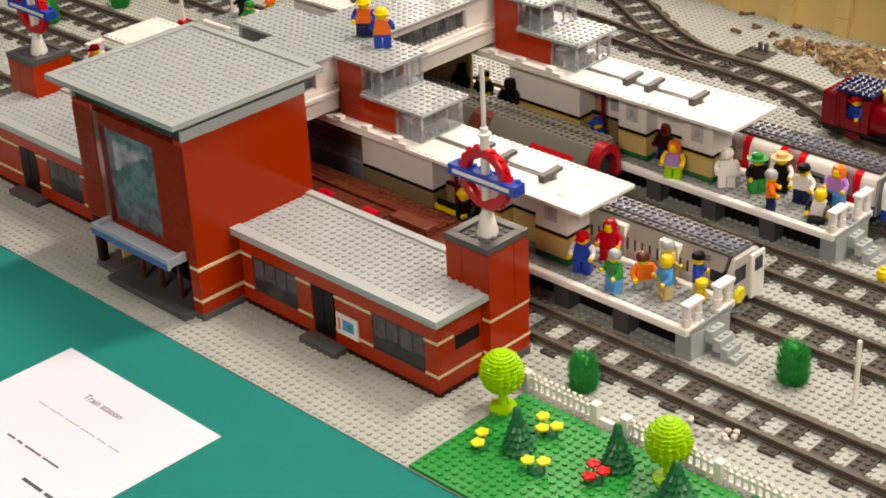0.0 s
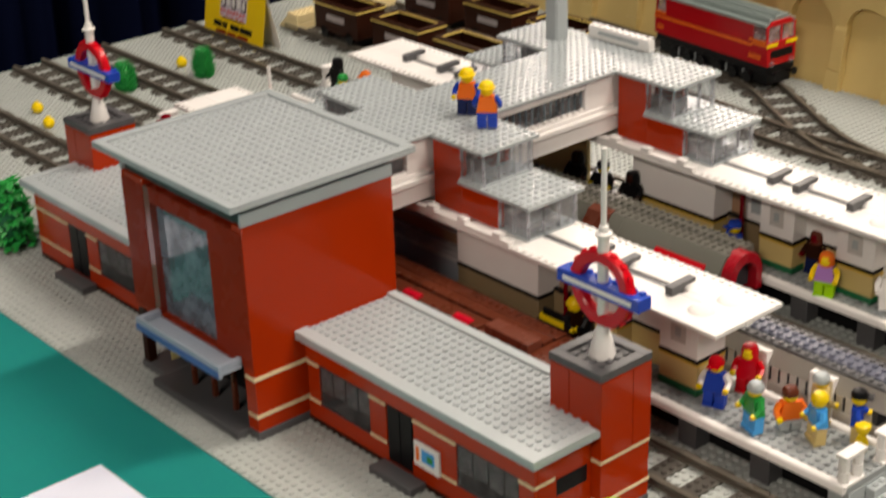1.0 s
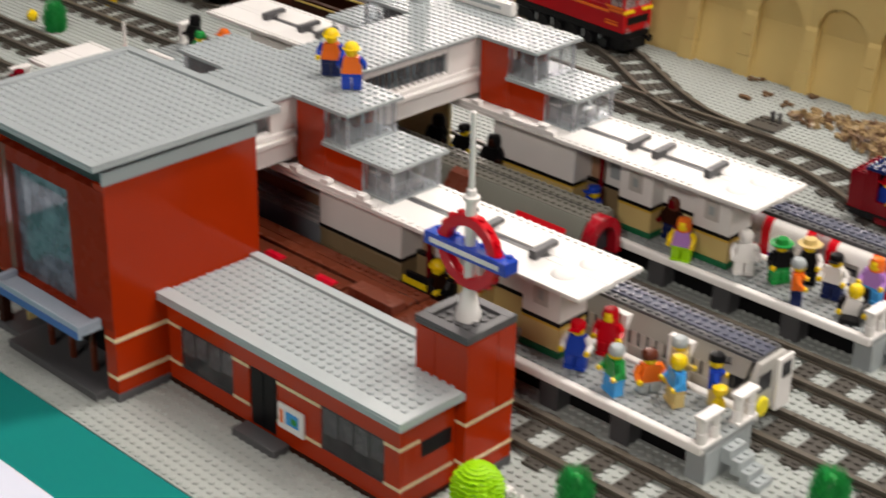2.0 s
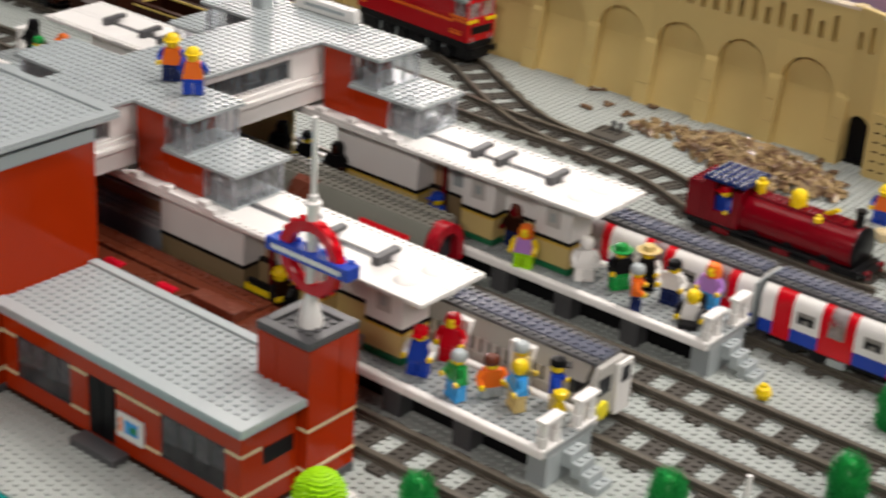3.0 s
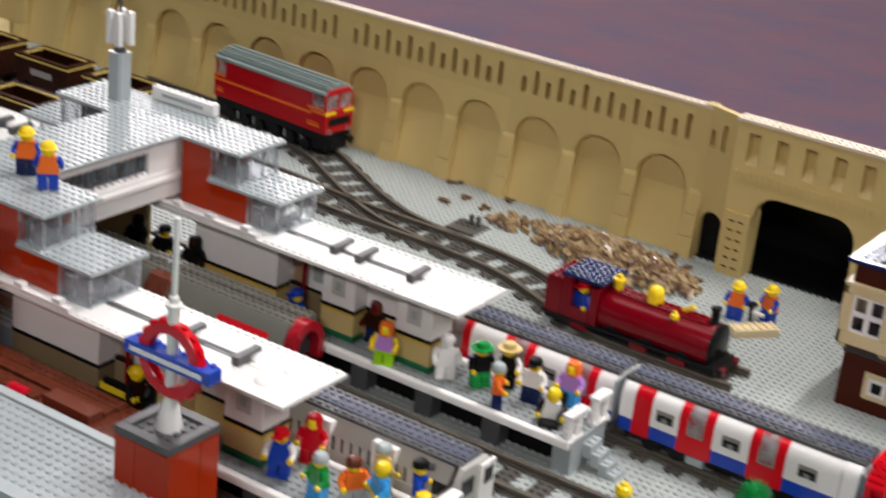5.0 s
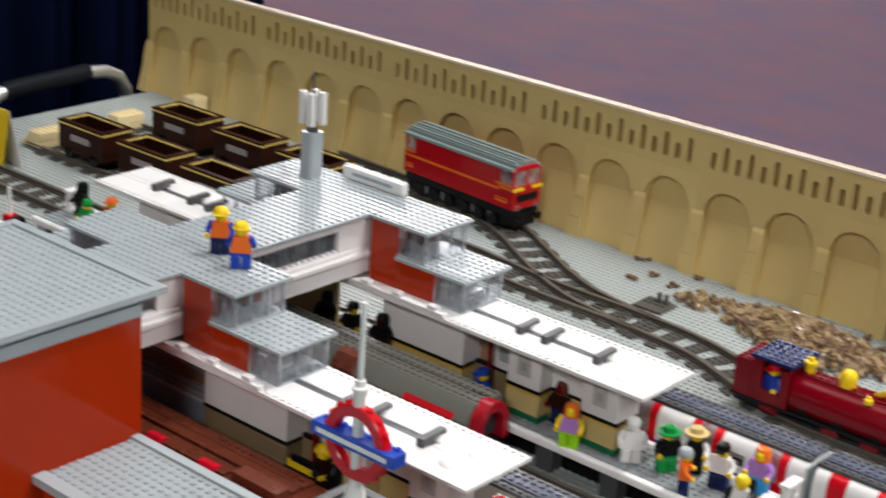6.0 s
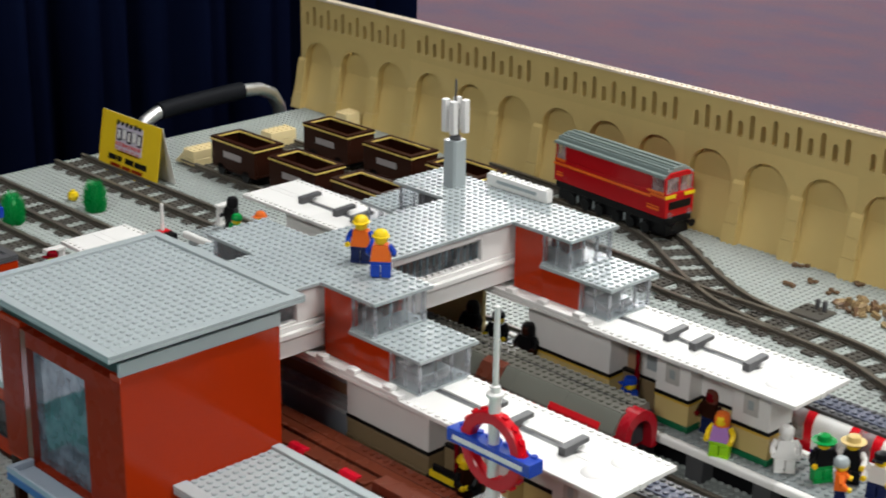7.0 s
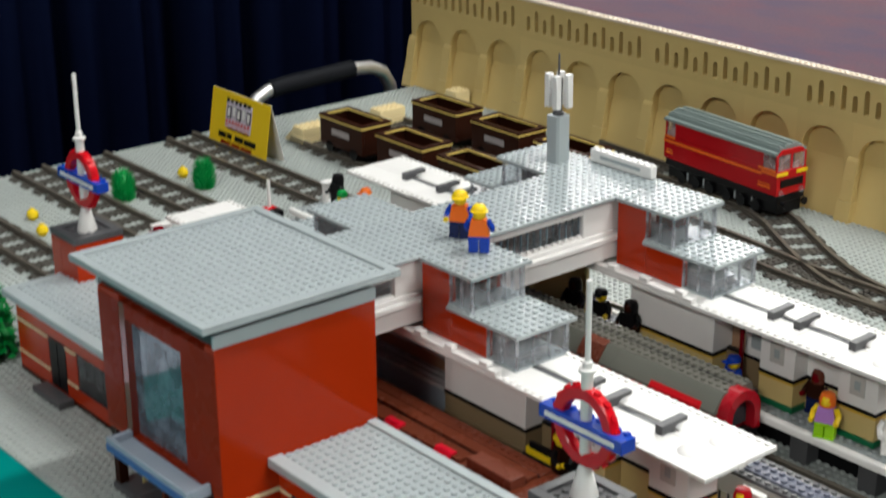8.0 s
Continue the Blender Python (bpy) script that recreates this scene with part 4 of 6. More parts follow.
            part("windscreen", Geo().box(b + 0.01, b + 0.1, y + s * 1.5 - 0.75, y + s * 1.5 + 0.75, 4.5, 6.1), WIN_DARK, n)
            part("headlight", Geo().lathe(b, y + s * 1.8, [(0.35, 0), (0.3, 0.25)], 10, 0, "x", 3.2), CLEAR, n)
        part("cab_door", Geo().box(b + 0.01, b + 0.3, y - 0.6, y + 0.6, 2.4, 8.2), RED, n)


SEG = ((0, 1.6, "white"), (1.6, 3.6, "red"), (3.6, 6.8, "white"), (6.8, 10.6, "red"), (10.6, 14.6, "white"), (14.6, 18.4, "red"), (18.4, 24.1, "white"))
tube_car(14.5, 40.4, YD, True, [(14.5 + a, 14.5 + b, k) for a, b, k in SEG])
SEG2 = ((0, 4.4, "white"), (4.4, 8.2, "red"), (8.2, 12.4, "white"), (12.4, 16.2, "red"), (16.2, 20.2, "white"), (20.2, 24, "red"), (24, 26, "white"))
tube_car(-12.5, 13.5, YD, False, [(-12.5 + a, -12.5 + b, k) for a, b, k in SEG2])
tube_car(-40, -13.6, YD, False, [(-40 + a, -40 + b, k) for a, b, k in SEG2])

MID_GREY = plastic("mid_grey_plastic", (0.25, 0.235, 0.21), 0.2)
gt = thing("grey_train", (-20, YB, 1.15), "grey underground train with dark studded roof", "train carriage")
x0, x1 = -60.0, 12.2
part("underframe", Geo().box(x0, x1 - 1, YB - 2.2, YB + 2.2, 1.4, 2.4), BLACK, gt)
WARM_GREY = plastic("warm_pale_grey_plastic", (0.46, 0.43, 0.39), 0.25)
part("side", Geo().box(x0, x1, YB - 3, YB + 3, 2.4, 4.6), WARM_GREY, gt)
part("window_band", Geo().box(x0, x1 - 1.6, YB - 2.9, YB + 2.9, 4.6, 6.2), WIN_DARK, gt, "dark window band")
for i in range(62):
    x = x1 - 2.6 - 1.05 * i
    if x > x0:
        part("window_pillar", Geo().box(x - 0.38, x + 0.38, YB - 3, YB + 3, 4.6, 6.2), WARM_GREY, gt)
part("shoulder", Geo().prism([(YB - 3.05, 6.2), (YB - 2.1, 7.7), (YB + 2.1, 7.7), (YB + 3.05, 6.2)], x0, x1 - 0.5, "x"), MID_GREY, gt)
studded_roof(gt, x0, x1, YB, 8.1)
for x in (4.5, -3.0, -10.5, -18.0):
    d = part("door", Geo().box(x - 1.35, x + 1.35, YB - 3.15, YB - 2.3, 2.4, 7.5), WHITE, gt, "white door panel")
    part("door_window", Geo().box(x - 0.85, x + 0.1, YB - 3.2, YB - 3.151, 5.2, 6.6), WIN_DARK, d)
fr = part("front", Geo().prism([(YB - 3, 2.4), (YB - 3, 6.2), (YB - 2, 7.7), (YB + 2, 7.7), (YB + 3, 6.2), (YB + 3, 2.4)], x1, x1 + 0.6, "x"), PALE, gt)
part("front_door", Geo().box(x1 + 0.61, x1 + 1.0, YB + 0.4, YB + 2.8, 2.0, 7.4), WHITE, fr, "white cab door")
part("front_window", Geo().box(x1 + 1.01, x1 + 1.06, YB + 0.9, YB + 2.3, 5.3, 6.9).box(x1 + 0.61, x1 + 0.66, YB - 2.3, YB - 0.3, 4.8, 6.6), WIN_DARK, fr)
part("yellow_panel", Geo().lathe(x1 + 0.61, YB - 1.5, [(1.0, 0), (1.0, 0.2), (0.8, 0.35)], 20, 0, "x", 3.2), LEMON, fr, "round pale yellow panel")
for x in (8, 5, -2, -5):
    wheelset(gt, x, YB)

RUSSET = plastic("russet_plastic", (0.13, 0.035, 0.02), 0.25)
CRIMSON = plastic("crimson_plastic", (0.5, 0.004, 0.02), 0.25)
bt = thing("brown_train", (-30, YA, 1.15), "reddish brown carriage behind the station wing", "train carriage")
part("body", Geo().box(-62, -13.5, YA - 3, YA + 3, 2.0, 6.8), BROWN, bt)
part("roof", Geo().prism([(YA - 3.05, 6.8), (YA - 2.7, 7.3), (YA + 2.9, 7.3), (YA + 3.05, 6.8)], -62, -13.2, "x"), BROWN, bt)
part("roof_plank", Geo().box(-62, -24.5, YA - 2.6, YA - 0.7, 7.3, 7.55), BROWN, bt)
part("roof_plank", Geo().box(-62, -17.5, YA - 0.4, YA + 1.0, 7.3, 7.75), BROWN, bt)
part("roof_plank", Geo().box(-62, -17.5, YA + 1.3, YA + 2.8, 7.3, 7.6).studs(-30, -18, YA + 1.5, YA + 2.5, 7.6), BROWN, bt)
for y in (YA - 0.55, YA + 1.15):
    part("roof_groove", Geo().box(-62, -17.5, y - 0.13, y + 0.13, 7.3, 7.4), BLACK, bt)
part("roof_block", Geo().box(-23.5, -17.4, YA - 2.5, YA - 0.6, 7.3, 8.3), RUSSET, bt, "lighter brown roof block")
for x in (-50.0, -42.3, -34.6, -26.9):
    part("door", Geo().prism([(YA - 3.2, 2.4), (YA - 3.2, 6.9), (YA - 2.4, 7.75), (YA - 1.8, 7.75), (YA - 1.8, 2.4)], x - 1.2, x + 1.2, "x"), CRIMSON, bt, "crimson door")
part("end_wall", Geo().box(-13.4, -12.6, YA - 2.8, YA + 2.8, 2.4, 6.8), DARK_RED, bt)
for x in (-17, -20, -48, -52):
    wheelset(bt, x, YA)

ct = thing("red_ended_train", (-30, YC, 1.15), "underground train with grey roof and red cab", "train carriage")
part("body", Geo().box(-75, -17.2, YC - 3, YC + 3, 2.0, 6.4), DARK_RED, ct)
for i in range(9):
    x = -22 - 5.5 * i
    part("door", Geo().box(x - 1.4, x + 1.4, YC - 3.08, YC + 3.08, 2.4, 6.3), RED, ct)
DEEP_RED = plastic("deep_red_plastic", (0.46, 0.007, 0.012), 0.2)
ROOF_GREY = plastic("roof_grey_plastic", (0.115, 0.112, 0.095), 0.3)
part("roof", Geo().prism([(YC - 1.5, 6.2), (YC - 1.5, 8.3), (YC + 2.6, 8.3), (YC + 3.1, 6.4), (YC + 3.1, 6.2)], -75, -17, "x"), ROOF_GREY, ct, "grey studded roof")
ROOF_SLOPE = plastic("greyish_beige_plastic", (0.115, 0.117, 0.1), 0.22)
for k in range(8):
    a = -75 + 7.25 * k
    part("roof_slope", Geo().prism([(YC - 3.1, 6.2), (YC - 3.1, 6.45), (YC - 1.9, 8.05), (YC - 1.52, 8.25), (YC - 1.52, 6.2)], a + 0.02, a + 7.23, "x"), ROOF_SLOPE, ct, "greyish beige sloping roof panel")
part("roof_studs", Geo().studs(-75, -17, YC - 1.35, YC + 0.65, 8.3).studs(-75, -17, YC + 0.75, YC + 2.75, 8.3), ROOF_GREY, ct)["kind"] = "stuff"
part("roof_groove", Geo().box(-75, -17, YC + 0.56, YC + 0.84, 8.3, 8.34), BLACK, ct)
out = [(YC - 2.6, 3.8), (YC - 2.6, 5.9)] + [(YC + a, b) for a, b in arc(0, 5.9, 2.6, 180, 0, 10)[1:-1]] + [(YC + 2.6, 5.9), (YC + 2.6, 3.8), (YC + 1.7, 3.8), (YC + 1.7, 5.7)] + [(YC + a, b) for a, b in arc(0, 5.7, 1.7, 0, 180, 8)[1:-1]] + [(YC - 1.7, 5.7), (YC - 1.7, 3.8)]
# the arch stands in shade, which is put into this darker red
part("cab_arch", Geo().prism(out, -17.4, -15.7, "x"), plastic("shaded_deep_red_plastic", (0.32, 0.006, 0.014), 0.25), ct, "red arched cab front")
part("cab_glass", Geo().box(-17.0, -16.8, YC - 2.1, YC + 2.1, 4.2, 7.4), WIN_DARK, ct)
part("cab_lower", Geo().box(-17.0, -16.2, YC - 3.0, YC + 3.0, 1.4, 3.8), BLACK, ct)
part("red_edge", Geo().prism([(YC - 3.3, 5.4), (YC - 3.3, 6.6), (YC - 2.9, 7.1), (YC - 2.7, 6.8), (YC - 2.7, 5.4)], -25.8, -18.9, "x"), DEEP_RED, ct, "red strip under the roof")
part("roof_hatch", Geo().prism([(YC - 3.25, 6.2), (YC - 3.25, 6.7), (YC - 2.2, 8.1), (YC - 1.2, 8.4), (YC - 1.2, 6.2)], -36.6, -33.4, "x"), RUSSET, ct, "dull russet block on the roof slope")
for x in (-22, -25):
    wheelset(ct, x, YC)


RIM_YELLOW = plastic("pale_gold_plastic", (0.8, 0.6, 0.16), 0.3)
PLATE_PINK = plastic("dull_pinkish_grey_plastic", (0.34, 0.3, 0.3), 0.4)


def ballast_wagon(x, y):
    t = thing("ballast_wagon", (x, y, 1.15), "dark brown open wagon with yellow rim", "goods wagon", "goods wagons")
    a, b, z0, z1 = x - 5.6, x + 5.6, 2.6, 6.9
    body = Geo()
    for s in (-1, 1):
        ya, yb = sorted((y + s * 2.9, y + s * 2.4))
        body.box(a, b, ya, yb, z0, z1)
        xa, xb = sorted((x + s * 5.6, x + s * 5.1))
        body.box(xa, xb, y - 2.4, y + 2.4, z0, z1)
    body.box(a, b, y - 2.9, y + 2.9, z0 - 0.3, z0)
    part("body", body, DARK_BROWN, t)
    part("yellow_rim", Geo().box(a - 0.1, b + 0.1, y - 3.05, y - 2.9, z1 - 0.28, z1 - 0.06).box(b, b + 0.12, y - 2.9, y + 3.0, z1 - 0.28, z1 - 0.06), RIM_YELLOW, t, "thin yellow line")
    rim = Geo().box(a - 0.1, b + 0.1, y - 3.0, y - 2.1, z1, z1 + 0.3).box(a - 0.1, b + 0.1, y + 2.1, y + 3.0, z1, z1 + 0.3)
    rim.box(a - 0.1, a + 0.9, y - 2.1, y + 2.1, z1, z1 + 0.3).box(b - 0.9, b + 0.1, y - 2.1, y + 2.1, z1, z1 + 0.3)
    part("rim", rim, DARK_BROWN, t)
    part("inner_line", Geo().box(a + 0.9, b - 0.9, y + 1.96, y + 2.1, z1 + 0.08, z1 + 0.33).box(a + 0.9, a + 1.04, y - 2.1, y + 1.96, z1 + 0.08, z1 + 0.33), RIM_YELLOW, t, "yellow inner edge")
    part("plate", Geo().box(x - 2.4, x + 2.2, y - 2.98, y - 2.91, 4.3, 5.3), PLATE_PINK, t, "dull pinkish grey panel")
    part("floor", Geo().box(a + 0.6, b - 0.6, y - 2.3, y + 2.3, z0 + 0.05, z0 + 1.4), DARK_BROWN, t)
    part("underframe", Geo().box(a + 0.6, b - 0.6, y - 1.9, y + 1.9, 1.5, 2.3), BLACK, t)
    for dx in (-3.2, 3.2):
        wheelset(t, x + dx, y, 1.0)


for x in (-124.5, -109.5, -94.6):
    ballast_wagon(x, 71.0)
for x in (-120.8, -105.7, -91.0):
    ballast_wagon(x, 87.1)

# red locomotive by the wall
DX0, DX1, DY = -83.3, -59.7, 101.0
dl = thing("diesel_locomotive", (-72, DY, 1.15), "red locomotive with orange stripe and grey roof", "locomotive")
ROOF_GREEN = plastic("greenish_grey_roof_plastic", (0.20, 0.25, 0.24), 0.3)
GLASS_ROSE = glazing("rosy_clear_plastic", (0.55, 0.42, 0.42), 0.35)
part("body", Geo().box(DX0, DX1, DY - 3, DY + 3, 4.4, 8.0), DEEP_RED, dl)
part("upper_body", Geo().box(DX0 + 2.6, DX1 - 2.9, DY - 2.95, DY + 2.95, 8.0, 10.3), DEEP_RED, dl)
part("side_skirt", Geo().box(DX0 + 0.4, DX1 - 0.1, DY - 2.9, DY + 2.9, 3.3, 4.39), BLACK, dl, "black lower side")
for x in (DX0 + 0.15, DX0 + 2.3, DX1 - 0.5):
    for y in (DY - 2.95, DY + 2.6):
        part("cab_pillar", Geo().box(x, x + 0.35, y, y + 0.35, 8.0, 10.3), DEEP_RED, dl)
part("cab_pillar", Geo().box(DX1 - 0.5, DX1 - 0.15, DY - 0.2, DY + 0.2, 8.0, 10.3), DEEP_RED, dl)
part("cab_inside", Geo().box(DX0 + 0.9, DX0 + 2.2, DY - 2.2, DY + 2.2, 8.0, 10.0), DARK_BROWN, dl)
part("cab_inside", Geo().box(DX1 - 2.8, DX1 - 1.4, DY - 2.0, DY + 2.0, 8.0, 9.6), DARK_RED, dl)
for k, (y0, y1, z) in enumerate(((-3.15, -2.3, 10.7), (-2.28, -1.2, 11.25), (-1.18, 1.18, 11.6), (1.2, 2.28, 11.25), (2.3, 3.15, 10.7))):
    part("roof_panel", Geo().prism([(DY + y0, 10.3), (DY + y1, 10.3), (DY + y1, z), (DY + y0 + 0.12, z), (DY + y0, z - 0.2)], DX0 - 0.1, DX1 - 0.5, "x"), ROOF_GREEN, dl, "greenish grey roof panel")
for y in (-1.75, -0.6, 0.6, 1.75):
    part("roof_rib", Geo().box(DX0 + 0.2, DX1 - 0.8, DY + y - 0.22, DY + y + 0.22, 11.25 if abs(y) > 1.2 else 11.6, 11.5 if abs(y) > 1.2 else 11.85), ROOF_GREEN, dl)
part("front_gable", Geo().prism([(DY - 2.6, 10.3), (DY - 1.9, 11.0), (DY + 1.9, 11.0), (DY + 2.6, 10.3)], DX1 - 0.48, DX1 - 0.1, "x"), DEEP_RED, dl)
for x0, x1, z in ((DX0 + 1.8, DX1 - 3.0, 7.2), (DX1 - 3.0, DX1 + 0.06, 7.55), (DX1 - 3.6, DX1 - 0.3, 8.05), (DX0 + 0.3, DX0 + 2.4, 7.9), (DX0 + 0.0, DX0 + 1.9, 7.2)):
    part("orange_stripe", Geo().box(x0, x1, DY - 3.12, DY - 3.0, z - 0.18, z + 0.18), ORANGE, dl, "orange stripe")
for a, b in ((-3.1, -0.9), (0.9, 3.1)):
    part("orange_stripe", Geo().box(DX1, DX1 + 0.12, DY + a, DY + b, 7.3, 7.8), YELLOW, dl, "yellow front stripe")
for x0, x1 in ((DX1 - 3.6, DX1 - 1.2), (DX0 + 0.6, DX0 + 2.0)):
    part("orange_mark", Geo().box(x0, x1, DY - 3.08, DY - 3.0, 5.3, 5.6), ORANGE, dl)
    part("orange_mark", Geo().box(x0, x1, DY - 3.08, DY - 3.0, 5.8, 5.95), ORANGE, dl)
for a, b in ((-2.6, -0.2), (0.2, 2.6)):
    part("windscreen", Geo().box(DX1 - 0.4, DX1 - 0.2, DY + a, DY + b, 8.0, 10.3), GLASS_ROSE, dl, "rosy clear windscreen")
part("side_window", Geo().box(DX1 - 2.85, DX1 - 0.5, DY - 2.9, DY - 2.75, 8.0, 10.3), GLASS_ROSE, dl)
part("side_window", Geo().box(DX0 + 0.5, DX0 + 2.3, DY - 2.9, DY - 2.75, 8.0, 10.3), GLASS_ROSE, dl)
part("grille", Geo().box(DX1, DX1 + 0.14, DY - 2.2, DY + 2.2, 5.6, 6.7), BLACK, dl)
for s in (-1, 1):
    part("headlight", Geo().lathe(DX1, DY + s * 2.0, [(0.5, 0), (0.42, 0.25)], 12, 0, "x", 4.7), CLEAR, dl)
    part("buffer", Geo().lathe(DX1, DY + s * 1.8, [(0.25, 0), (0.25, 0.8), (0.6, 0.85), (0.6, 1.1)], 12, 0, "x", 3.2), BLACK, dl)
part("underframe", Geo().box(DX0 + 0.6, DX1 - 0.2, DY - 2.4, DY + 2.4, 1.5, 3.6), BLACK, dl)
for x in (DX0 + 5, DX0 + 8.5, DX1 - 8.5, DX1 - 5):
    part("axle_pin", Geo().box(x - 0.1, x + 0.1, DY - 2.62, DY - 2.41, 1.8, 3.0), LIGHT_GREY, dl)
for x in (DX0 + 4, DX0 + 7, DX0 + 10, DX1 - 10, DX1 - 7, DX1 - 4):
    wheelset(dl, x, DY, 0.9)
dl.rotation_euler = (0, 0, radians(-5.0))


# dark red steam engine
SY = 75.2
sl = thing("steam_locomotive", (4, SY, 1.15), "dark red steam engine with yellow domes", "locomotive")
part("underframe", Geo().box(-6.8, 15.4, SY - 2.5, SY + 2.5, 1.3, 2.2), BLACK, sl)
part("boiler", Geo().lathe(0.3, SY, [(2.5, 0), (2.65, 0.1), (2.65, 14.2), (2.6, 14.3)], 24, 0, "x", 3.9), DARK_RED, sl)
part("running_board", Geo().box(-7.2, 15.2, SY - 2.9, SY + 2.9, 2.0, 2.3), BLACK, sl)
part("top_plate", Geo().box(0.5, 13.2, SY - 1.05, SY + 1.05, 6.1, 6.62).studs(0.6, 12.6, SY - 1, SY + 1, 6.62), DARK_RED, sl)
part("smokebox", Geo().lathe(14.61, SY, [(2.68, 0), (2.68, 0.35), (2.5, 0.45)], 24, 0, "x", 3.9), BLACK, sl)
part("smokebox_saddle", Geo().box(12.6, 15.0, SY - 1.6, SY + 1.6, 2.3, 3.0), BLACK, sl)
part("chimney", Geo().lathe(13.9, SY, [(0.8, 6.3), (0.5, 6.7), (0.5, 8.1), (0.64, 8.2), (0.64, 8.5)], 14), BLACK, sl)
part("dome", Geo().lathe(6.2, SY, [(1.0, 6.62), (1.0, 7.7), (0.92, 8.1), (0.7, 8.45), (0.35, 8.62), (0.1, 8.66)], 20), YELLOW, sl, "yellow dome")
part("safety_valve", Geo().lathe(1.3, SY, [(0.6, 6.65), (0.6, 7.5), (0.75, 7.6), (0.75, 8.0), (0.35, 8.1), (0.35, 8.5)], 12), YELLOW, sl, "yellow valve")
part("whistle", Geo().prism([(9.6, 6.9), (10.2, 6.7), (11.4, 7.5), (11.0, 7.8)], SY - 0.3, SY + 0.3), YELLOW, sl)
part("whistle", Geo().lathe(9.6, SY - 1.5, [(0.5, 6.1), (0.5, 6.6), (0.25, 6.7), (0.25, 7.0)], 10), YELLOW, sl)
part("bunker", Geo().box(-6.8, -4.62, SY - 2.9, SY + 2.9, 2.3, 6.9).studs(-6.8, -4.8, SY - 3, SY + 3, 6.9), DARK_RED, sl)
part("cab_back", Geo().box(-4.6, -4.0, SY - 2.9, SY + 2.9, 2.3, 7.5), DARK_RED, sl)
part("cab_front", Geo().box(-0.8, 0.3, SY - 2.9, SY + 2.9, 2.3, 7.0), DARK_RED, sl)
part("cab_side", Geo().box(-4.0, -0.8, SY + 2.3, SY + 2.9, 2.3, 7.4), DARK_RED, sl)
part("cab_pillar", Geo().box(-4.0, -3.2, SY - 2.9, SY - 2.3, 2.3, 7.4), DARK_RED, sl)
part("cab_door", Geo().box(-3.18, -0.82, SY - 2.88, SY - 2.5, 2.3, 3.9), DARK_RED, sl)
part("cab_roof", Geo().box(-4.8, 0.8, SY - 3.1, SY + 3.1, 7.5, 7.9).studs(-4.9, 0.9, SY - 3, SY + 3, 7.9), NAVY, sl, "navy studded cab roof")
# solid black block added so the open cab looks unlit inside
part("cab_inside", Geo().box(-3.95, -0.85, SY - 1.6, SY + 2.25, 2.3, 7.3), BLACK, sl, "black block for the shade inside the cab")
part("front_deck", Geo().prism([(15.0, 2.0), (15.0, 2.3), (16.8, 2.0), (16.8, 1.75)], SY - 2.5, SY + 2.5), BLACK, sl, "black sloping front deck")
part("buffer_beam", Geo().box(15.4, 15.9, SY - 2.8, SY + 2.8, 1.3, 2.3), BLACK, sl)
for x in (-3.0, 5.0, 10.0):
    part("red_axle_box", Geo().box(x, x + 2.2, SY - 2.75, SY - 2.51, 1.2, 1.9), DARK_RED, sl)
for s in (-1, 1):
    part("buffer", Geo().lathe(15.9, SY + s * 1.7, [(0.25, 0), (0.25, 0.6), (0.6, 0.65), (0.6, 0.9)], 12, 0, "x", 1.9), DARK_RED, sl)
    for x in (-2.6, 2.2, 6.8, 11.4):
        part("wheel", Geo().lathe(x, SY + s * 2.2, [(0.9, -0.3), (0.85, 0.3)], 18, 0, "y", 2.0), BLACK, sl)
    part("coupling_rod", Geo().box(-2.6, 11.4, SY + s * 2.6 - 0.1, SY + s * 2.6 + 0.1, 1.35, 1.6), BLACK, sl)

# ---- signal box ----
QX, QY = 27.9, 79.5
BOX_TAN = plastic("cream_tan_plastic", (0.66, 0.53, 0.3), 0.22, spec=0.45)
sb = thing("signal_box", (QX + 14, QY, 0), "dark brown and tan signal box with navy roof", "signal box")
QW, QD = 26.0, 18.0
PANE_HAZE = glazing("hazy_pane_plastic", (0.16, 0.15, 0.2), 0.08)
ROOF_BLUE = plastic("dark_blue_roof_plastic", (0.009, 0.02, 0.09), 0.3)
LEDGE = plastic("grey_brown_ledge_plastic", (0.045, 0.038, 0.036), 0.3, spec=0.15)
BROWN2 = plastic("dark_chestnut_plastic", (0.06, 0.012, 0.006), 0.35, spec=0.1)
part("lower_wall", Geo().box(QX, QX + QW, QY, QY + QD, 0, 6.6), BROWN2, sb)
part("ledge", Geo().box(QX - 0.2, QX + QW, QY - 0.2, QY + QD, 6.6, 7.9), LEDGE, sb, "dark grey brown ledge course")
UX, UY = 26.9, 78.4
up = part("upper_wall", Geo().box(UX, UX + QW + 3, UY, UY + 0.5, 7.9, 9.4).box(UX, UX + QW + 3, UY, UY + 0.5, 13.8, 14.8).box(UX, UX + 0.5, UY, UY + QD, 7.9, 9.4).box(UX, UX + 0.5, UY, UY + QD, 13.8, 14.8), BOX_TAN, sb, "tan upper storey")
part("upper_core", Geo().box(UX + 2.2, UX + QW + 2, UY + 2.2, UY + QD, 7.9, 14.6), DARK_BROWN, sb)
part("upper_floor", Geo().box(UX + 0.3, UX + QW + 3, UY + 0.3, UY + QD, 7.91, 8.2), DARK_BROWN, sb)
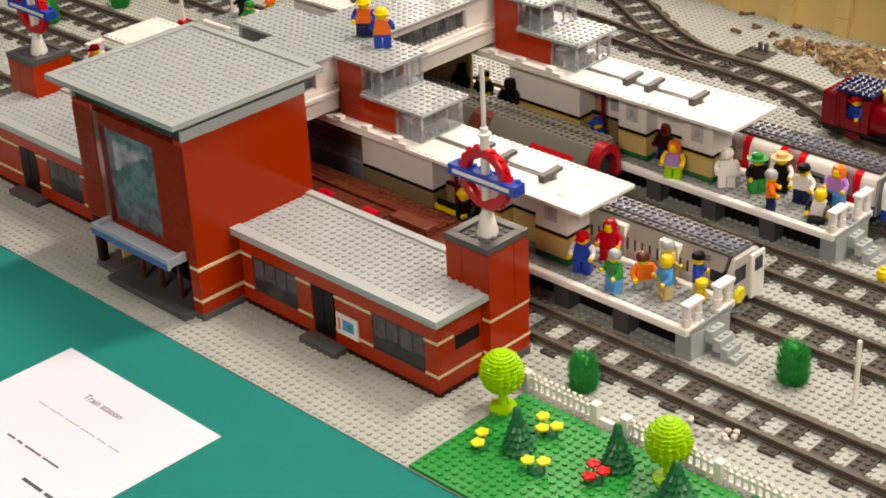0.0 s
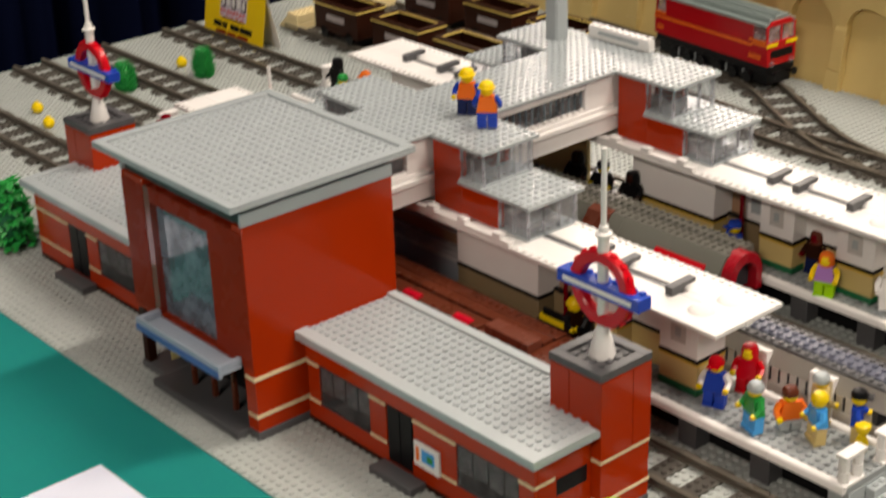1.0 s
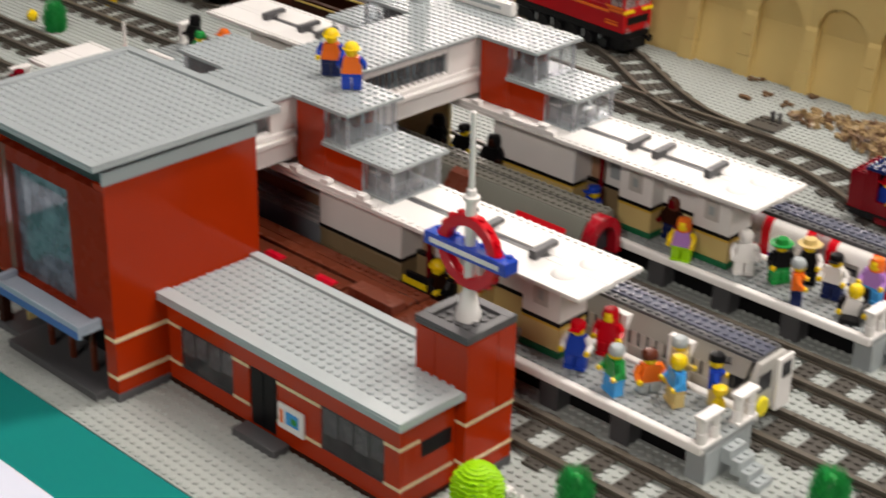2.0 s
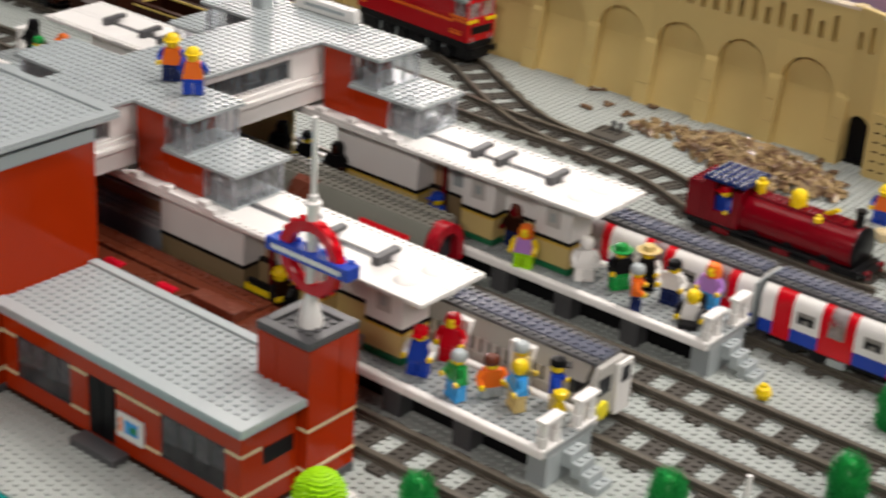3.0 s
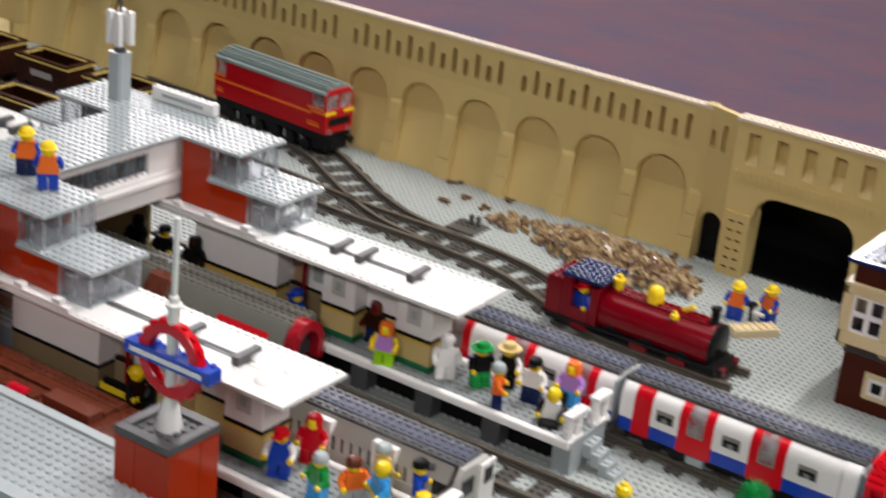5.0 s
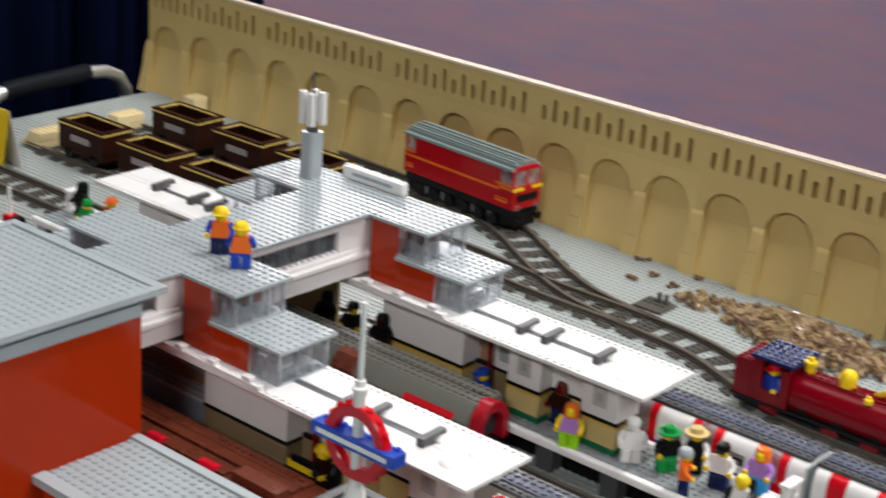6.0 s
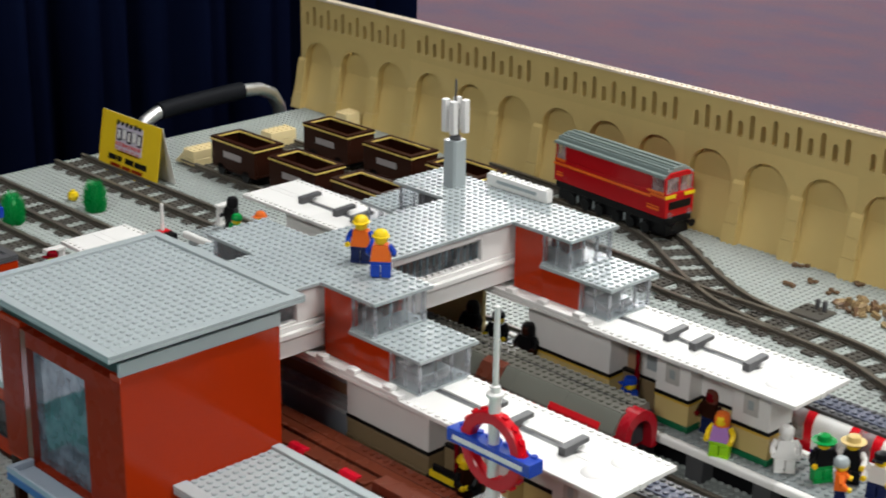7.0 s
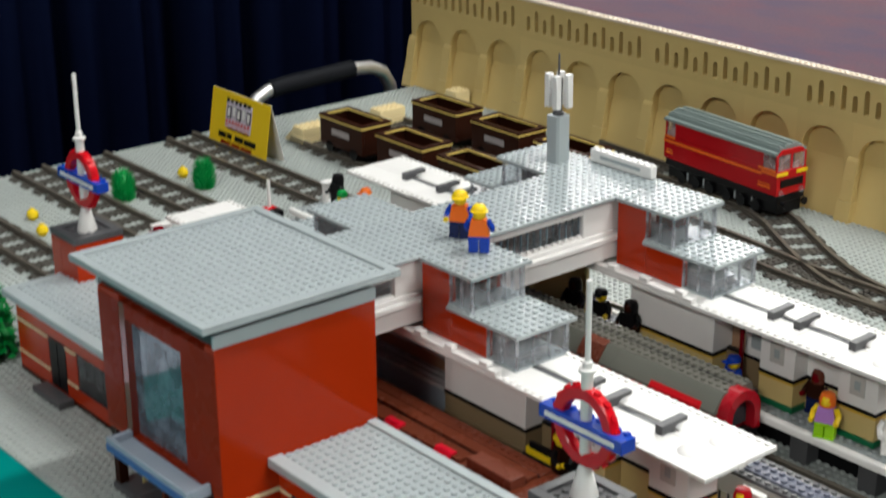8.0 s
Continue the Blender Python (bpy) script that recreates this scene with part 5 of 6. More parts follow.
for i in range(6):
    x = UX + 0.5 + 4.75 * i
    part("wall_post", Geo().box(x - 0.4 if i else UX, x + 0.7, UY, UY + 0.5, 9.4, 13.8), BOX_TAN, sb)
    if i < 5:
        w = part("window", Geo().box(x + 0.7, x + 4.5, UY + 0.2, UY + 0.4, 9.4, 9.7).box(x + 0.7, x + 4.5, UY + 0.2, UY + 0.4, 13.5, 13.8).box(x + 0.7, x + 1.0, UY + 0.2, UY + 0.4, 9.7, 13.5).box(x + 4.2, x + 4.5, UY + 0.2, UY + 0.4, 9.7, 13.5), WHITE, sb, "white four pane window")
        part("pane", Geo().box(x + 1.0, x + 4.2, UY + 0.28, UY + 0.34, 9.7, 13.5), PANE_HAZE, w)
        part("window_bar", Geo().box(x + 2.3, x + 2.9, UY + 0.1, UY + 0.3, 9.7, 13.5), WHITE, w)
        part("window_bar", Geo().box(x + 1.0, x + 2.3, UY + 0.1, UY + 0.3, 11.35, 11.9).box(x + 2.9, x + 4.2, UY + 0.1, UY + 0.3, 11.35, 11.9), WHITE, w)
        part("bracket", Geo().prism([(UY, 7.9), (QY, 7.9), (QY, 6.9)], x - 0.2, x + 0.6, "x"), BOX_TAN, sb)
for i in range(4):
    y = UY + 0.6 + 5.0 * i
    part("wall_post", Geo().box(UX, UX + 0.5, y, y + 0.8, 9.4, 13.8), BOX_TAN, sb)
for i in range(4):
    x = QX + 2.9 + 6.8 * i
    f = part("window_frame", Geo().box(x, x + 3.2, QY - 0.12, QY, 1.8, 5.0), BOX_TAN, sb, "tan window surround")
    part("inner_frame", Geo().box(x + 0.6, x + 2.6, QY - 0.22, QY - 0.13, 2.4, 4.4), WHITE, f)
    part("pane", Geo().box(x + 1.0, x + 2.2, QY - 0.28, QY - 0.23, 2.8, 4.0), BLACK, f)
part("eave_strip", Geo().box(UX + 0.6, UX + QW + 3, UY + 0.6, UY + QD, 14.8, 17.2), BROWN2, sb)
part("eave_ledge", Geo().box(UX - 0.1, UX + QW + 3, UY - 0.1, UY + QD, 14.8, 15.1), BOX_TAN, sb)
part("roof", Geo().box(UX - 0.4, UX + QW + 3, UY + 0.3, UY + QD - 2, 17.2, 17.7).studs(UX + 0.6, UX + QW + 2.6, UY + 1.4, UY + QD - 2.6, 17.7), NAVY, sb, "navy studded roof")
part("roof_block", Geo().box(UX + 3.6, UX + 8.6, UY + 1.4, UY + 9.6, 17.7, 19.3), BROWN2, sb)
part("roof_cap", Geo().box(UX + 3.2, UX + 9.0, UY + 1.0, UY + 10.0, 19.3, 19.7).studs(UX + 4.1, UX + 8.1, UY + 2.5, UY + 8.5, 19.7), ROOF_BLUE, sb)
# ---- the arcaded wall ----
WY, WT, WX = 107.5, 21.1, -65.4
wall_back = thing("wall_back", (WX, WY, 0), "sand coloured retaining wall with blind arches and slots", "wall", kind="structure")
# coping paler than the wall: the light on its top is in the colour
LIT_COPING = plastic("lit_coping_plastic", (0.72, 0.62, 0.49), 0.3, spec=0.4)
bay_out = [(0, 0), (1.15, 0)] + [(1.15, 8.95)] + arc(5, 8.95, 3.85, 180, 0, 16)[1:-1] + [(8.85, 8.95), (8.85, 0), (10, 0), (10, 14.4), (0, 14.4)]
bay_mesh = Geo(False).prism(bay_out, 0, 1.5).mesh("arch_bay", TAN)
but = Geo(False)
for z0, z1, e in ((0, 2.95, 0.0), (3.0, 5.95, 0.06), (6.0, 8.75, 0.0)):
    (w0, d0), (w1, d1) = [(1.25 - 0.033 * z - e, 2.1 - 0.2 * z - e) for z in (z0, z1)]
    but.add([(-w0, -d0, z0), (w0, -d0, z0), (-w1, -d1, z1), (w1, -d1, z1), (-w0, 0, z0), (w0, 0, z0), (-w1, 0, z1), (w1, 0, z1)], [(0, 1, 3, 2), (2, 3, 7, 6), (0, 2, 6, 4), (1, 5, 7, 3), (0, 4, 5, 1), (4, 6, 7, 5)])
but_mesh = but.add([(-0.96, -0.35, 8.75), (0.96, -0.35, 8.75), (0.96, 0, 8.75), (-0.96, 0, 8.75), (-0.96, 0, 9.3), (0.96, 0, 9.3)], [(0, 1, 5, 4), (0, 4, 3), (1, 2, 5), (0, 3, 2, 1), (2, 3, 4, 5)]).mesh("buttress", TAN)
fan_mesh = Geo(False).prism([(1.5, 0), (1.5, 8.2), (-1.0, 0)], 1.15, 8.85, "x").mesh("arch_foot", TAN)
for k in range(-9, 6):
    for name, me, dx in (("arch_bay", bay_mesh, 0), ("buttress", but_mesh, 0.5), ("arch_foot", fan_mesh, 0)):
        o = new(name, me)
        o.location = ((10 * k + dx) * S, 0, 0)
        o.parent = wall_back
o = new("buttress", but_mesh)
o.location = (60.5 * S, 0, 0)
o.parent = wall_back
part("backing", Geo(False).box(-155.4, -5.4, WY + 1.5, WY + 1.9, 0, WT - 0.4), TAN, wall_back)


def parapet(x_from, x_to, first):
    g = Geo(False).box(x_from, x_to, WY, WY + 1.5, 14.4, 15.7).box(x_from, x_to, WY, WY + 1.5, 19.9, WT - 0.4)
    edge, x, n = x_from, first, 0
    while x < x_to - 1:
        if n % 15 != 14 and x > x_from + 1:
            g.box(edge, x - 0.45, WY, WY + 1.5, 15.7, 19.9)
            top = 18.9 if n % 15 % 2 else 17.7
            g.prism([(x - 0.45, 19.9), (x - 0.45, top)] + arc(x, top, 0.45, 180, 0, 6)[1:-1] + [(x + 0.45, top), (x + 0.45, 19.9)], WY, WY + 1.5)
            edge = x + 0.45
        x += 2
        n += 1
    g.box(edge, x_to, WY, WY + 1.5, 15.7, 19.9)
    return g


part("parapet", parapet(-155.4, -5.4, -153.5), TAN, wall_back)
part("coping", Geo(False).box(-155.4, -3.4, WY - 0.1, WY + 1.3, WT - 0.4, WT).studs(-155.4, -3.4, WY + 0.1, WY + 1.1, WT), LIT_COPING, wall_back)
# the tunnel mouth, proud of the wall
TY = 105.0
mouth = [(0.4, 0), (0.9, 0), (0.9, 8.9), (4.5, 8.9)] + arc(7.6, 8.9, 3.1, 180, 90, 6)[1:] + arc(15.4, 8.9, 3.1, 90, 0, 6) + [(18.5, 0), (22.4, 0), (22.4, 15.5), (0.4, 15.5)]
part("tunnel_front", Geo(False).prism(mouth, TY, TY + 2), TAN, wall_back)
g = Geo(False)
for i in range(6):
    a = 0.4 if i == 0 else 2.2 + 3.92 * (i - 1) + 1.65
    b = 2.2 + 3.92 * i if i < 5 else 22.4
    g.box(a, b, TY, TY + 2, 15.5, 19.8)
for i in range(5):
    x = 2.2 + 3.92 * i
    g.prism([(TY + 1.4, 15.5), (TY + 0.1, 15.5), (TY + 1.4, 16.9)], x, x + 1.65, "x").box(x, x + 1.65, TY + 1.4, TY + 2, 15.5, 19.8)
part("tunnel_parapet", g.box(0.4, 22.4, TY, TY + 2, 19.8, 21.1), TAN, wall_back)
part("tunnel_coping", Geo(False).box(0.2, 22.6, TY - 0.2, TY + 2.4, 21.1, 21.5).studs(0.4, 22.4, TY, TY + 2, 21.5), LIT_COPING, wall_back)
g = Geo(False)
for i in range(25):
    g.box(1.0 + 0.8 * i, 1.45 + 0.8 * i, TY - 0.25, TY + 0.1, 13.4, 14.6)
part("dentil_row", g, TAN, wall_back)["kind"] = "stuff"
part("tunnel_pier", Geo(False).box(0.9, 4.4, TY - 0.5, TY + 3, 0, 8.9), TAN, wall_back)
# slots are dark bars on the pier face, recess shade in their colour
g = Geo(False)
for i in range(6):
    for j in range(2):
        g.box(1.6 + 1.3 * j, 2.3 + 1.3 * j, TY - 0.54, TY - 0.4, 1.1 + 1.3 * i, 1.32 + 1.3 * i)
part("pier_slot", g, DARK_BROWN, wall_back, "dark bars painted for the shaded pier slots")["kind"] = "stuff"
side = [(-4.4, 0), (-3.6, 0), (-3.6, 5.2)] + arc(-1.6, 5.2, 2.0, 180, 0, 8)[1:-1] + [(0.4, 5.2), (0.4, 0), (0.9, 0), (0.9, 8.0), (0.4, 9), (0.4, 14.4), (-4.4, 14.4)]


def skew(g, pts, d0=0.0, d1=1.0):
    """An outline in x and z pushed back from the slanting side of the tunnel mouth."""
    n = len(pts)
    v = [(x, TY + 0.9 - 0.33 * x + d, z) for d in (d0, d1) for x, z in pts]
    return g.add(v, [tuple(range(n))[::-1], tuple(range(n, 2 * n))] + [(i, (i + 1) % n, n + (i + 1) % n, n + i) for i in range(n)])


part("tunnel_side", skew(Geo(False), side), TAN, wall_back)
g, edge = Geo(False), -4.4
for x, top in ((-3.6, 17.7), (-1.7, 18.9)):
    skew(g, [(edge, 14.4), (x - 0.45, 14.4), (x - 0.45, 21.3), (edge, 21.3)])
    skew(g, [(x - 0.45, 14.4), (x + 0.45, 14.4), (x + 0.45, 15.7), (x - 0.45, 15.7)])
    skew(g, [(x - 0.45, 21.3), (x - 0.45, top)] + arc(x, top, 0.45, 180, 0, 6)[1:-1] + [(x + 0.45, top), (x + 0.45, 21.3)])
    edge = x + 0.45
skew(g, [(edge, 14.4), (0.4, 14.4), (0.4, 21.3), (edge, 21.3)])
part("side_parapet", skew(g, [(-4.3, 15.0), (0.3, 15.0), (0.3, 21.0), (-4.3, 21.0)], 1.02, 1.3), TAN, wall_back)
part("corner_fill", Geo(False).box(-5.4, -4.0, WY - 0.02, WY + 1.5, 0, 21.3), TAN, wall_back)
# black panels and floor added for the darkness inside the tunnel
part("tunnel_lining", Geo(False).box(-5.4, 24, TY + 14, TY + 14.4, 0, 16), BLACK, wall_back, "black panel standing in for the tunnel's darkness")
part("tunnel_lining", Geo(False).box(-5.4, 24, TY + 4.6, TY + 14, 13.8, 14.2), BLACK, wall_back, "black panel standing in for the tunnel's darkness")
part("tunnel_lining", Geo(False).box(23.6, 24, TY + 4.6, TY + 14, 0, 14.0), BLACK, wall_back, "black panel standing in for the tunnel's darkness")
part("tunnel_lining", Geo(False).box(-5.4, -5.0, TY + 4.2, TY + 14, 0, 15.6), BLACK, wall_back, "black panel standing in for the tunnel's darkness")
part("tunnel_lining", Geo(False).box(-4.8, 0.85, TY + 3.3, TY + 3.5, 0, 9), BLACK, wall_back, "black panel standing in for the tunnel's darkness")
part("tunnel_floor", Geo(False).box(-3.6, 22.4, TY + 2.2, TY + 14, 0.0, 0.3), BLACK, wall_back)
part("end_arcade", Geo(False).box(22.4, 104, WY, WY + 2, 0, 14.4), TAN, wall_back)
part("end_parapet", parapet(22.4, 104, 24.6).box(22.4, 104, WY + 1.5, WY + 1.9, 14.4, WT - 0.4), TAN, wall_back)
part("end_coping", Geo(False).box(22.6, 104, WY - 0.1, WY + 2, WT - 0.4, WT).studs(23, 104, WY, WY + 2, WT), LIT_COPING, wall_back)


# ---- curved tracks ----
def spline(pts, step=0.5):
    pts = [Vector((*p, 0)) for p in pts]
    pts = [2 * pts[0] - pts[1]] + pts + [2 * pts[-1] - pts[-2]]
    out = []
    for i in range(1, len(pts) - 2):
        p0, p1, p2, p3 = pts[i - 1 : i + 3]
        n = max(2, int((p2 - p1).length / step))
        for j in range(n):
            t = j / n
            out.append(0.5 * (2 * p1 + (p2 - p0) * t + (2 * p0 - 5 * p1 + 4 * p2 - p3) * t * t + (3 * p1 - p0 - 3 * p2 + p3) * t**3))
    return out + [pts[-2]]


def curved_track(pts, label):
    c = spline(pts)
    t = thing("railway_track", (c[0].x, c[0].y, 0), label, "railway track", "tracks")
    dirs = [(c[min(i + 1, len(c) - 1)] - c[max(i - 1, 0)]).normalized() for i in range(len(c))]
    for s in (-2.5, 2.5):
        prof = [(-0.45, 0.42), (0.45, 0.42), (0.45, 0.6), (0.16, 0.6), (0.16, 0.9), (0.3, 0.9), (0.3, 1.15), (-0.3, 1.15), (-0.3, 0.9), (-0.16, 0.9), (-0.16, 0.6), (-0.45, 0.6)]
        v, n = [], len(prof)
        for p, d in zip(c, dirs):
            q = Vector((-d.y, d.x, 0))
            v += [p + q * (s + a) + Vector((0, 0, b)) for a, b in prof]
        f = [(i * n + k, i * n + (k + 1) % n, (i + 1) * n + (k + 1) % n, (i + 1) * n + k) for i in range(len(c) - 1) for k in range(n)]
        part("rail", Geo().add(v, f + [tuple(range(n)), tuple(range((len(c) - 1) * n, len(c) * n))]), RAIL_METAL, t)
    run = 0.0
    for i in range(1, len(c)):
        run += (c[i] - c[i - 1]).length
        if run >= 4:
            run -= 4
            o = new("sleeper", sleeper)
            o.location = (c[i] - c[0]) * S
            o.rotation_euler = (0, 0, math.atan2(dirs[i].y, dirs[i].x))
            o.parent = t
    return t


LABEL_T = "dark grey plastic railway track curving past the wall"
curved_track([(-139, 87.1), (-88, 87.1), (-62, 86), (-46, 84.3), (-28, 84.0), (-17, 82.6), (-7, 78.4), (0, 75.7), (6, 75.2), (18.2, 75.2)], LABEL_T)
curved_track([(-104, 103.2), (-86, 102.2), (-70, 101.2), (-61, 98.4), (-54, 94.2), (-46.5, 89.6), (-39, 86.2), (-31, 84.6), (-27, 84.2)], LABEL_T)
curved_track([(-139, 71), (-100, 71), (-50, 71)], "dark grey plastic siding track beside the platform")
branch = curved_track([(40.2, 64.5), (43.5, 62.2), (47.5, 60), (53, 57.6), (62, 55.8), (74, 55.2)], "dark grey plastic track branching off the line")
for x, y in ((48.9, 56.6), (46.6, 53.6)):
    part("point_plate", Geo().box(x - 1.5, x + 1.5, y - 1.0, y + 1.0, 0.45, 1.2), TRACK_GREY, branch, "flat grey point plate")
lever = thing("point_lever", (-30, 92.7, 0), "dark grey point lever plate beside the track", "point lever")
part("plate", Geo().box(-32.8, -28.2, 89.6, 93.8, 0, 0.45).studs(-32.8, -28.8, 91.2, 93.2, 0.45), TRACK_GREY, lever)
for a in (0, 1.1):
    part("handle", Geo().box(-30.8 + a, -30.3 + a, 92.4, 93.0, 0.4, 1.9), DARK_GREY, lever)

# ---- rubble ----
rng = random.Random(5)
heap = Geo()
for i in range(1150):
    u, w = rng.gauss(0, 0.55), rng.gauss(0, 0.5)
    if u * u + w * w > 1:
        continue
    x, y = -10.0 + 13.5 * u, 96.4 + 6.6 * w - 2.0 * u
    if i > 1050:
        x, y = -24.5 + 6 * w + 3 * u, 98.4 + 3.4 * u
        u, w = 0.8, 0.55
    if y > 104.6 or y < 89.3 - 0.25 * min(0, x + 14) * 0.8:
        continue
    top = 2.0 * max(0, 1 - (u * u + w * w)) ** 0.8
    z = top * rng.uniform(0.55, 1.0)
    m = Euler((rng.uniform(0, 3), rng.uniform(0, 3), rng.uniform(0, 3))).to_matrix()
    sx, sy, sz = 0.4, rng.choice((0.34, 0.4, 0.7)), rng.choice((0.16, 0.26))
    v = [m @ Vector((a * sx, b * sy, c * sz)) + Vector((x, y, z + 0.3)) for c in (-1, 1) for b in (-1, 1) for a in (-1, 1)]
    heap.add(v, [(0, 2, 3, 1), (4, 5, 7, 6), (0, 1, 5, 4), (2, 6, 7, 3), (0, 4, 6, 2), (1, 3, 7, 5)], rng.choices((0, 1, 2, 3), (10, 0.8, 7, 2))[0])
for x, y in ((-41.6, 104.9), (-37.0, 101), (-33, 99.6), (-32.2, 105.2), (-38.4, 97.8), (-2, 102), (-5.5, 104.2), (1, 98.8)):
    for j in range(3):
        dx, dy = rng.uniform(-0.7, 0.7), rng.uniform(-0.7, 0.7)
        heap.box(x + dx - 0.34, x + dx + 0.34, y + dy - 0.3, y + dy + 0.3, 0.2, 0.5 + 0.3 * rng.random(), 2)
EARTH = plastic("dark_tan_plastic", (0.235, 0.165, 0.085), 0.16, 0.4)
single("rubble_heap", heap, [EARTH, CLEAR, plastic("brown_plastic", (0.13, 0.078, 0.046), 0.16, 0.3), plastic("sand_brown_plastic", (0.32, 0.235, 0.12), 0.2, 0.2)], (-12, 95, 0), "loose heap of small brown plastic pieces", "rubble", kind="stuff")


# ---- figures ----
def figure(x, y, z, turn, shirt, legs, head, hat=0, skin=None, vest=None, label="", seated=False, arms=None, short=False):
    """A toy figure in one plain mesh. hat: 0 hair, 1 helmet with brim, 2 cap, 3 wide hat, 4 long hair."""
    mats = [shirt, legs, head, skin or YELLOW, vest or shirt, arms or shirt]
    g = Geo()
    if seated:
        g.box(-0.95, 0.95, -1.6, 0.5, 0, 0.9, 1)
        h = 0.9
    else:
        for s in (-1, 1):
            g.box(min(s * 0.05, s * 0.95), max(s * 0.05, s * 0.95), -0.5, 0.42, 0, 1.25, 1)
            g.box(min(s * 0.05, s * 0.95), max(s * 0.05, s * 0.95), -0.62, -0.4, 0, 0.35, 1)
        g.box(-0.97, 0.97, -0.45, 0.45, 1.25, 1.6, 1)
        h = 1.6
    if short:
        g, h = Geo().box(-0.95, -0.05, -0.5, 0.42, 0, 0.75, 1).box(0.05, 0.95, -0.5, 0.42, 0, 0.75, 1).box(-0.97, 0.97, -0.45, 0.45, 0.75, 1.0, 1), 1.0
    g.prism([(-0.97, h), (0.97, h), (0.68, h + 1.6), (-0.68, h + 1.6)], -0.48, 0.48, "y", 4)
    for s in (-1, 1):
        v0, v1, v2 = Vector((s * 0.82, 0, h + 1.45)), Vector((s * 1.2, -0.1, h + 0.8)), Vector((s * 1.15, -0.65, h + 0.35))
        for a, b, r, mt in ((v0, v1, 0.3, 5), (v1, v2, 0.27, 5), (v2, v2 + Vector((0, -0.35, -0.05)), 0.26, 3)):
            d = (b - a).normalized()
            q = d.cross(Vector((1, 0.2, 0.1))).normalized()
            w = d.cross(q)
            ring = [(math.cos(k * math.pi / 3) * q + math.sin(k * math.pi / 3) * w) * r for k in range(6)]
            g.add([a + o for o in ring] + [b + o for o in ring], [(k, (k + 1) % 6, 6 + (k + 1) % 6, 6 + k) for k in range(6)] + [tuple(range(6))[::-1], tuple(range(6, 12))], mt)
    t = h + 1.6
    g.lathe(0, 0, [(0.35, t), (0.36, t + 0.1), (0.55, t + 0.16), (0.62, t + 0.3), (0.62, t + 0.9), (0.52, t + 1.05)], 12, 3)
    if hat == 1:
        g.lathe(0, 0, [(0.86, t + 0.72), (0.86, t + 0.82), (0.72, t + 0.86), (0.66, t + 1.15), (0.42, t + 1.38), (0.15, t + 1.44)], 12, 2)
        g.box(-0.5, 0.5, -1.05, -0.5, t + 0.72, t + 0.8, 2)
    elif hat == 2:
        g.lathe(0, 0, [(0.7, t + 0.7), (0.7, t + 1.0), (0.58, t + 1.25), (0.2, t + 1.36)], 12, 2)
        g.box(-0.5, 0.5, -1.15, -0.4, t + 0.72, t + 0.82, 2)
    elif hat == 3:
        g.lathe(0, 0, [(1.15, t + 0.75), (1.2, t + 0.85), (0.66, t + 0.86), (0.6, t + 1.35), (0.3, t + 1.45)], 14, 2)
    elif hat == 4:
        g.lathe(0, 0.12, [(0.5, t - 0.2), (0.75, t), (0.78, t + 0.7), (0.6, t + 1.2), (0.2, t + 1.32)], 12, 2)
        g.lathe(0, -0.2, [(0.5, t + 0.2), (0.55, t + 0.4), (0.5, t + 0.8), (0.4, t + 0.9)], 10, 3)
    else:
        g.lathe(0, 0.06, [(0.66, t + 0.45), (0.72, t + 0.6), (0.7, t + 0.95), (0.5, t + 1.22), (0.2, t + 1.3)], 12, 2)
    ob = new("toy_figure", g.mesh("toy_figure", mats))
    ob.matrix_basis = pose(x * S, y * S, z * S, 0, 0, turn) @ Matrix.Diagonal((1.1, 1.1, 1.1, 1))
    return tagged(ob, label or "small plastic toy figure standing on the platform", "toy figure", "toy figures")


HI = "toy worker in orange vest and yellow helmet"
DECK = 4.1
figure(-41.9, 23.1, 21.4, 35, BLUE, NAVY, YELLOW, 1, vest=ORANGE, label=HI + " on the roof")
figure(-37.3, 21.7, 21.4, 222, BLUE, BLUE, YELLOW, 1, vest=ORANGE, label=HI + " on the roof")
figure(-2.6, 17.9, DECK, 20, WHITE, BLUE, RED, 2, vest=BLUE, label="toy figure in blue overalls and red cap")
figure(2.7, 16.9, DECK, -20, GREEN, MID_BLUE, LIGHT_GREY, 0, label="toy figure in green jacket with grey hair")
figure(4.7, 19.4, DECK, 60, ORANGE, LIGHT_GREY, BROWN, 0, short=True, label="small toy figure in orange with brown hair")
figure(7.8, 19.4, DECK, -30, MID_BLUE, TAN, YELLOW, 0, label="toy figure in bright blue top, yellow hair")
figure(-2.1, 22.0, DECK, 20, RED, RED, RED, 4, label="toy figure in red with long red hair")
figure(5.8, 22.4, DECK, 150, TAN, TAN, LIGHT_GREY, 0, label="toy figure in tan with grey hair")
figure(10.0, 22.2, DECK, 120, BLUE, TAN, BLACK, 2, label="toy figure in blue jacket and black cap")
figure(-9.4, 43.35, DECK, 20, YELLOW, LIME, ORANGE, 4, vest=PURPLE, label="toy figure in lilac top and lime trousers")
figure(-13.4, 47.05, DECK, 0, DARK_BROWN, NAVY, RUSSET, 4, skin=DARK_RED, label="toy figure in dark coat with russet hair")
figure(-3.1, 45.65, DECK, 40, WHITE, WHITE, WHITE, 0, skin=WHITE, label="plain white armoured toy figure on the platform")
figure(0.6, 46.65, DECK, 60, BLACK, GREEN, GREEN, 3, label="toy figure in green skirt and green hat")
figure(4.4, 44.05, DECK, 120, ORANGE, NAVY, LIGHT_GREY, 0, label="toy figure in orange jacket and dark trousers")
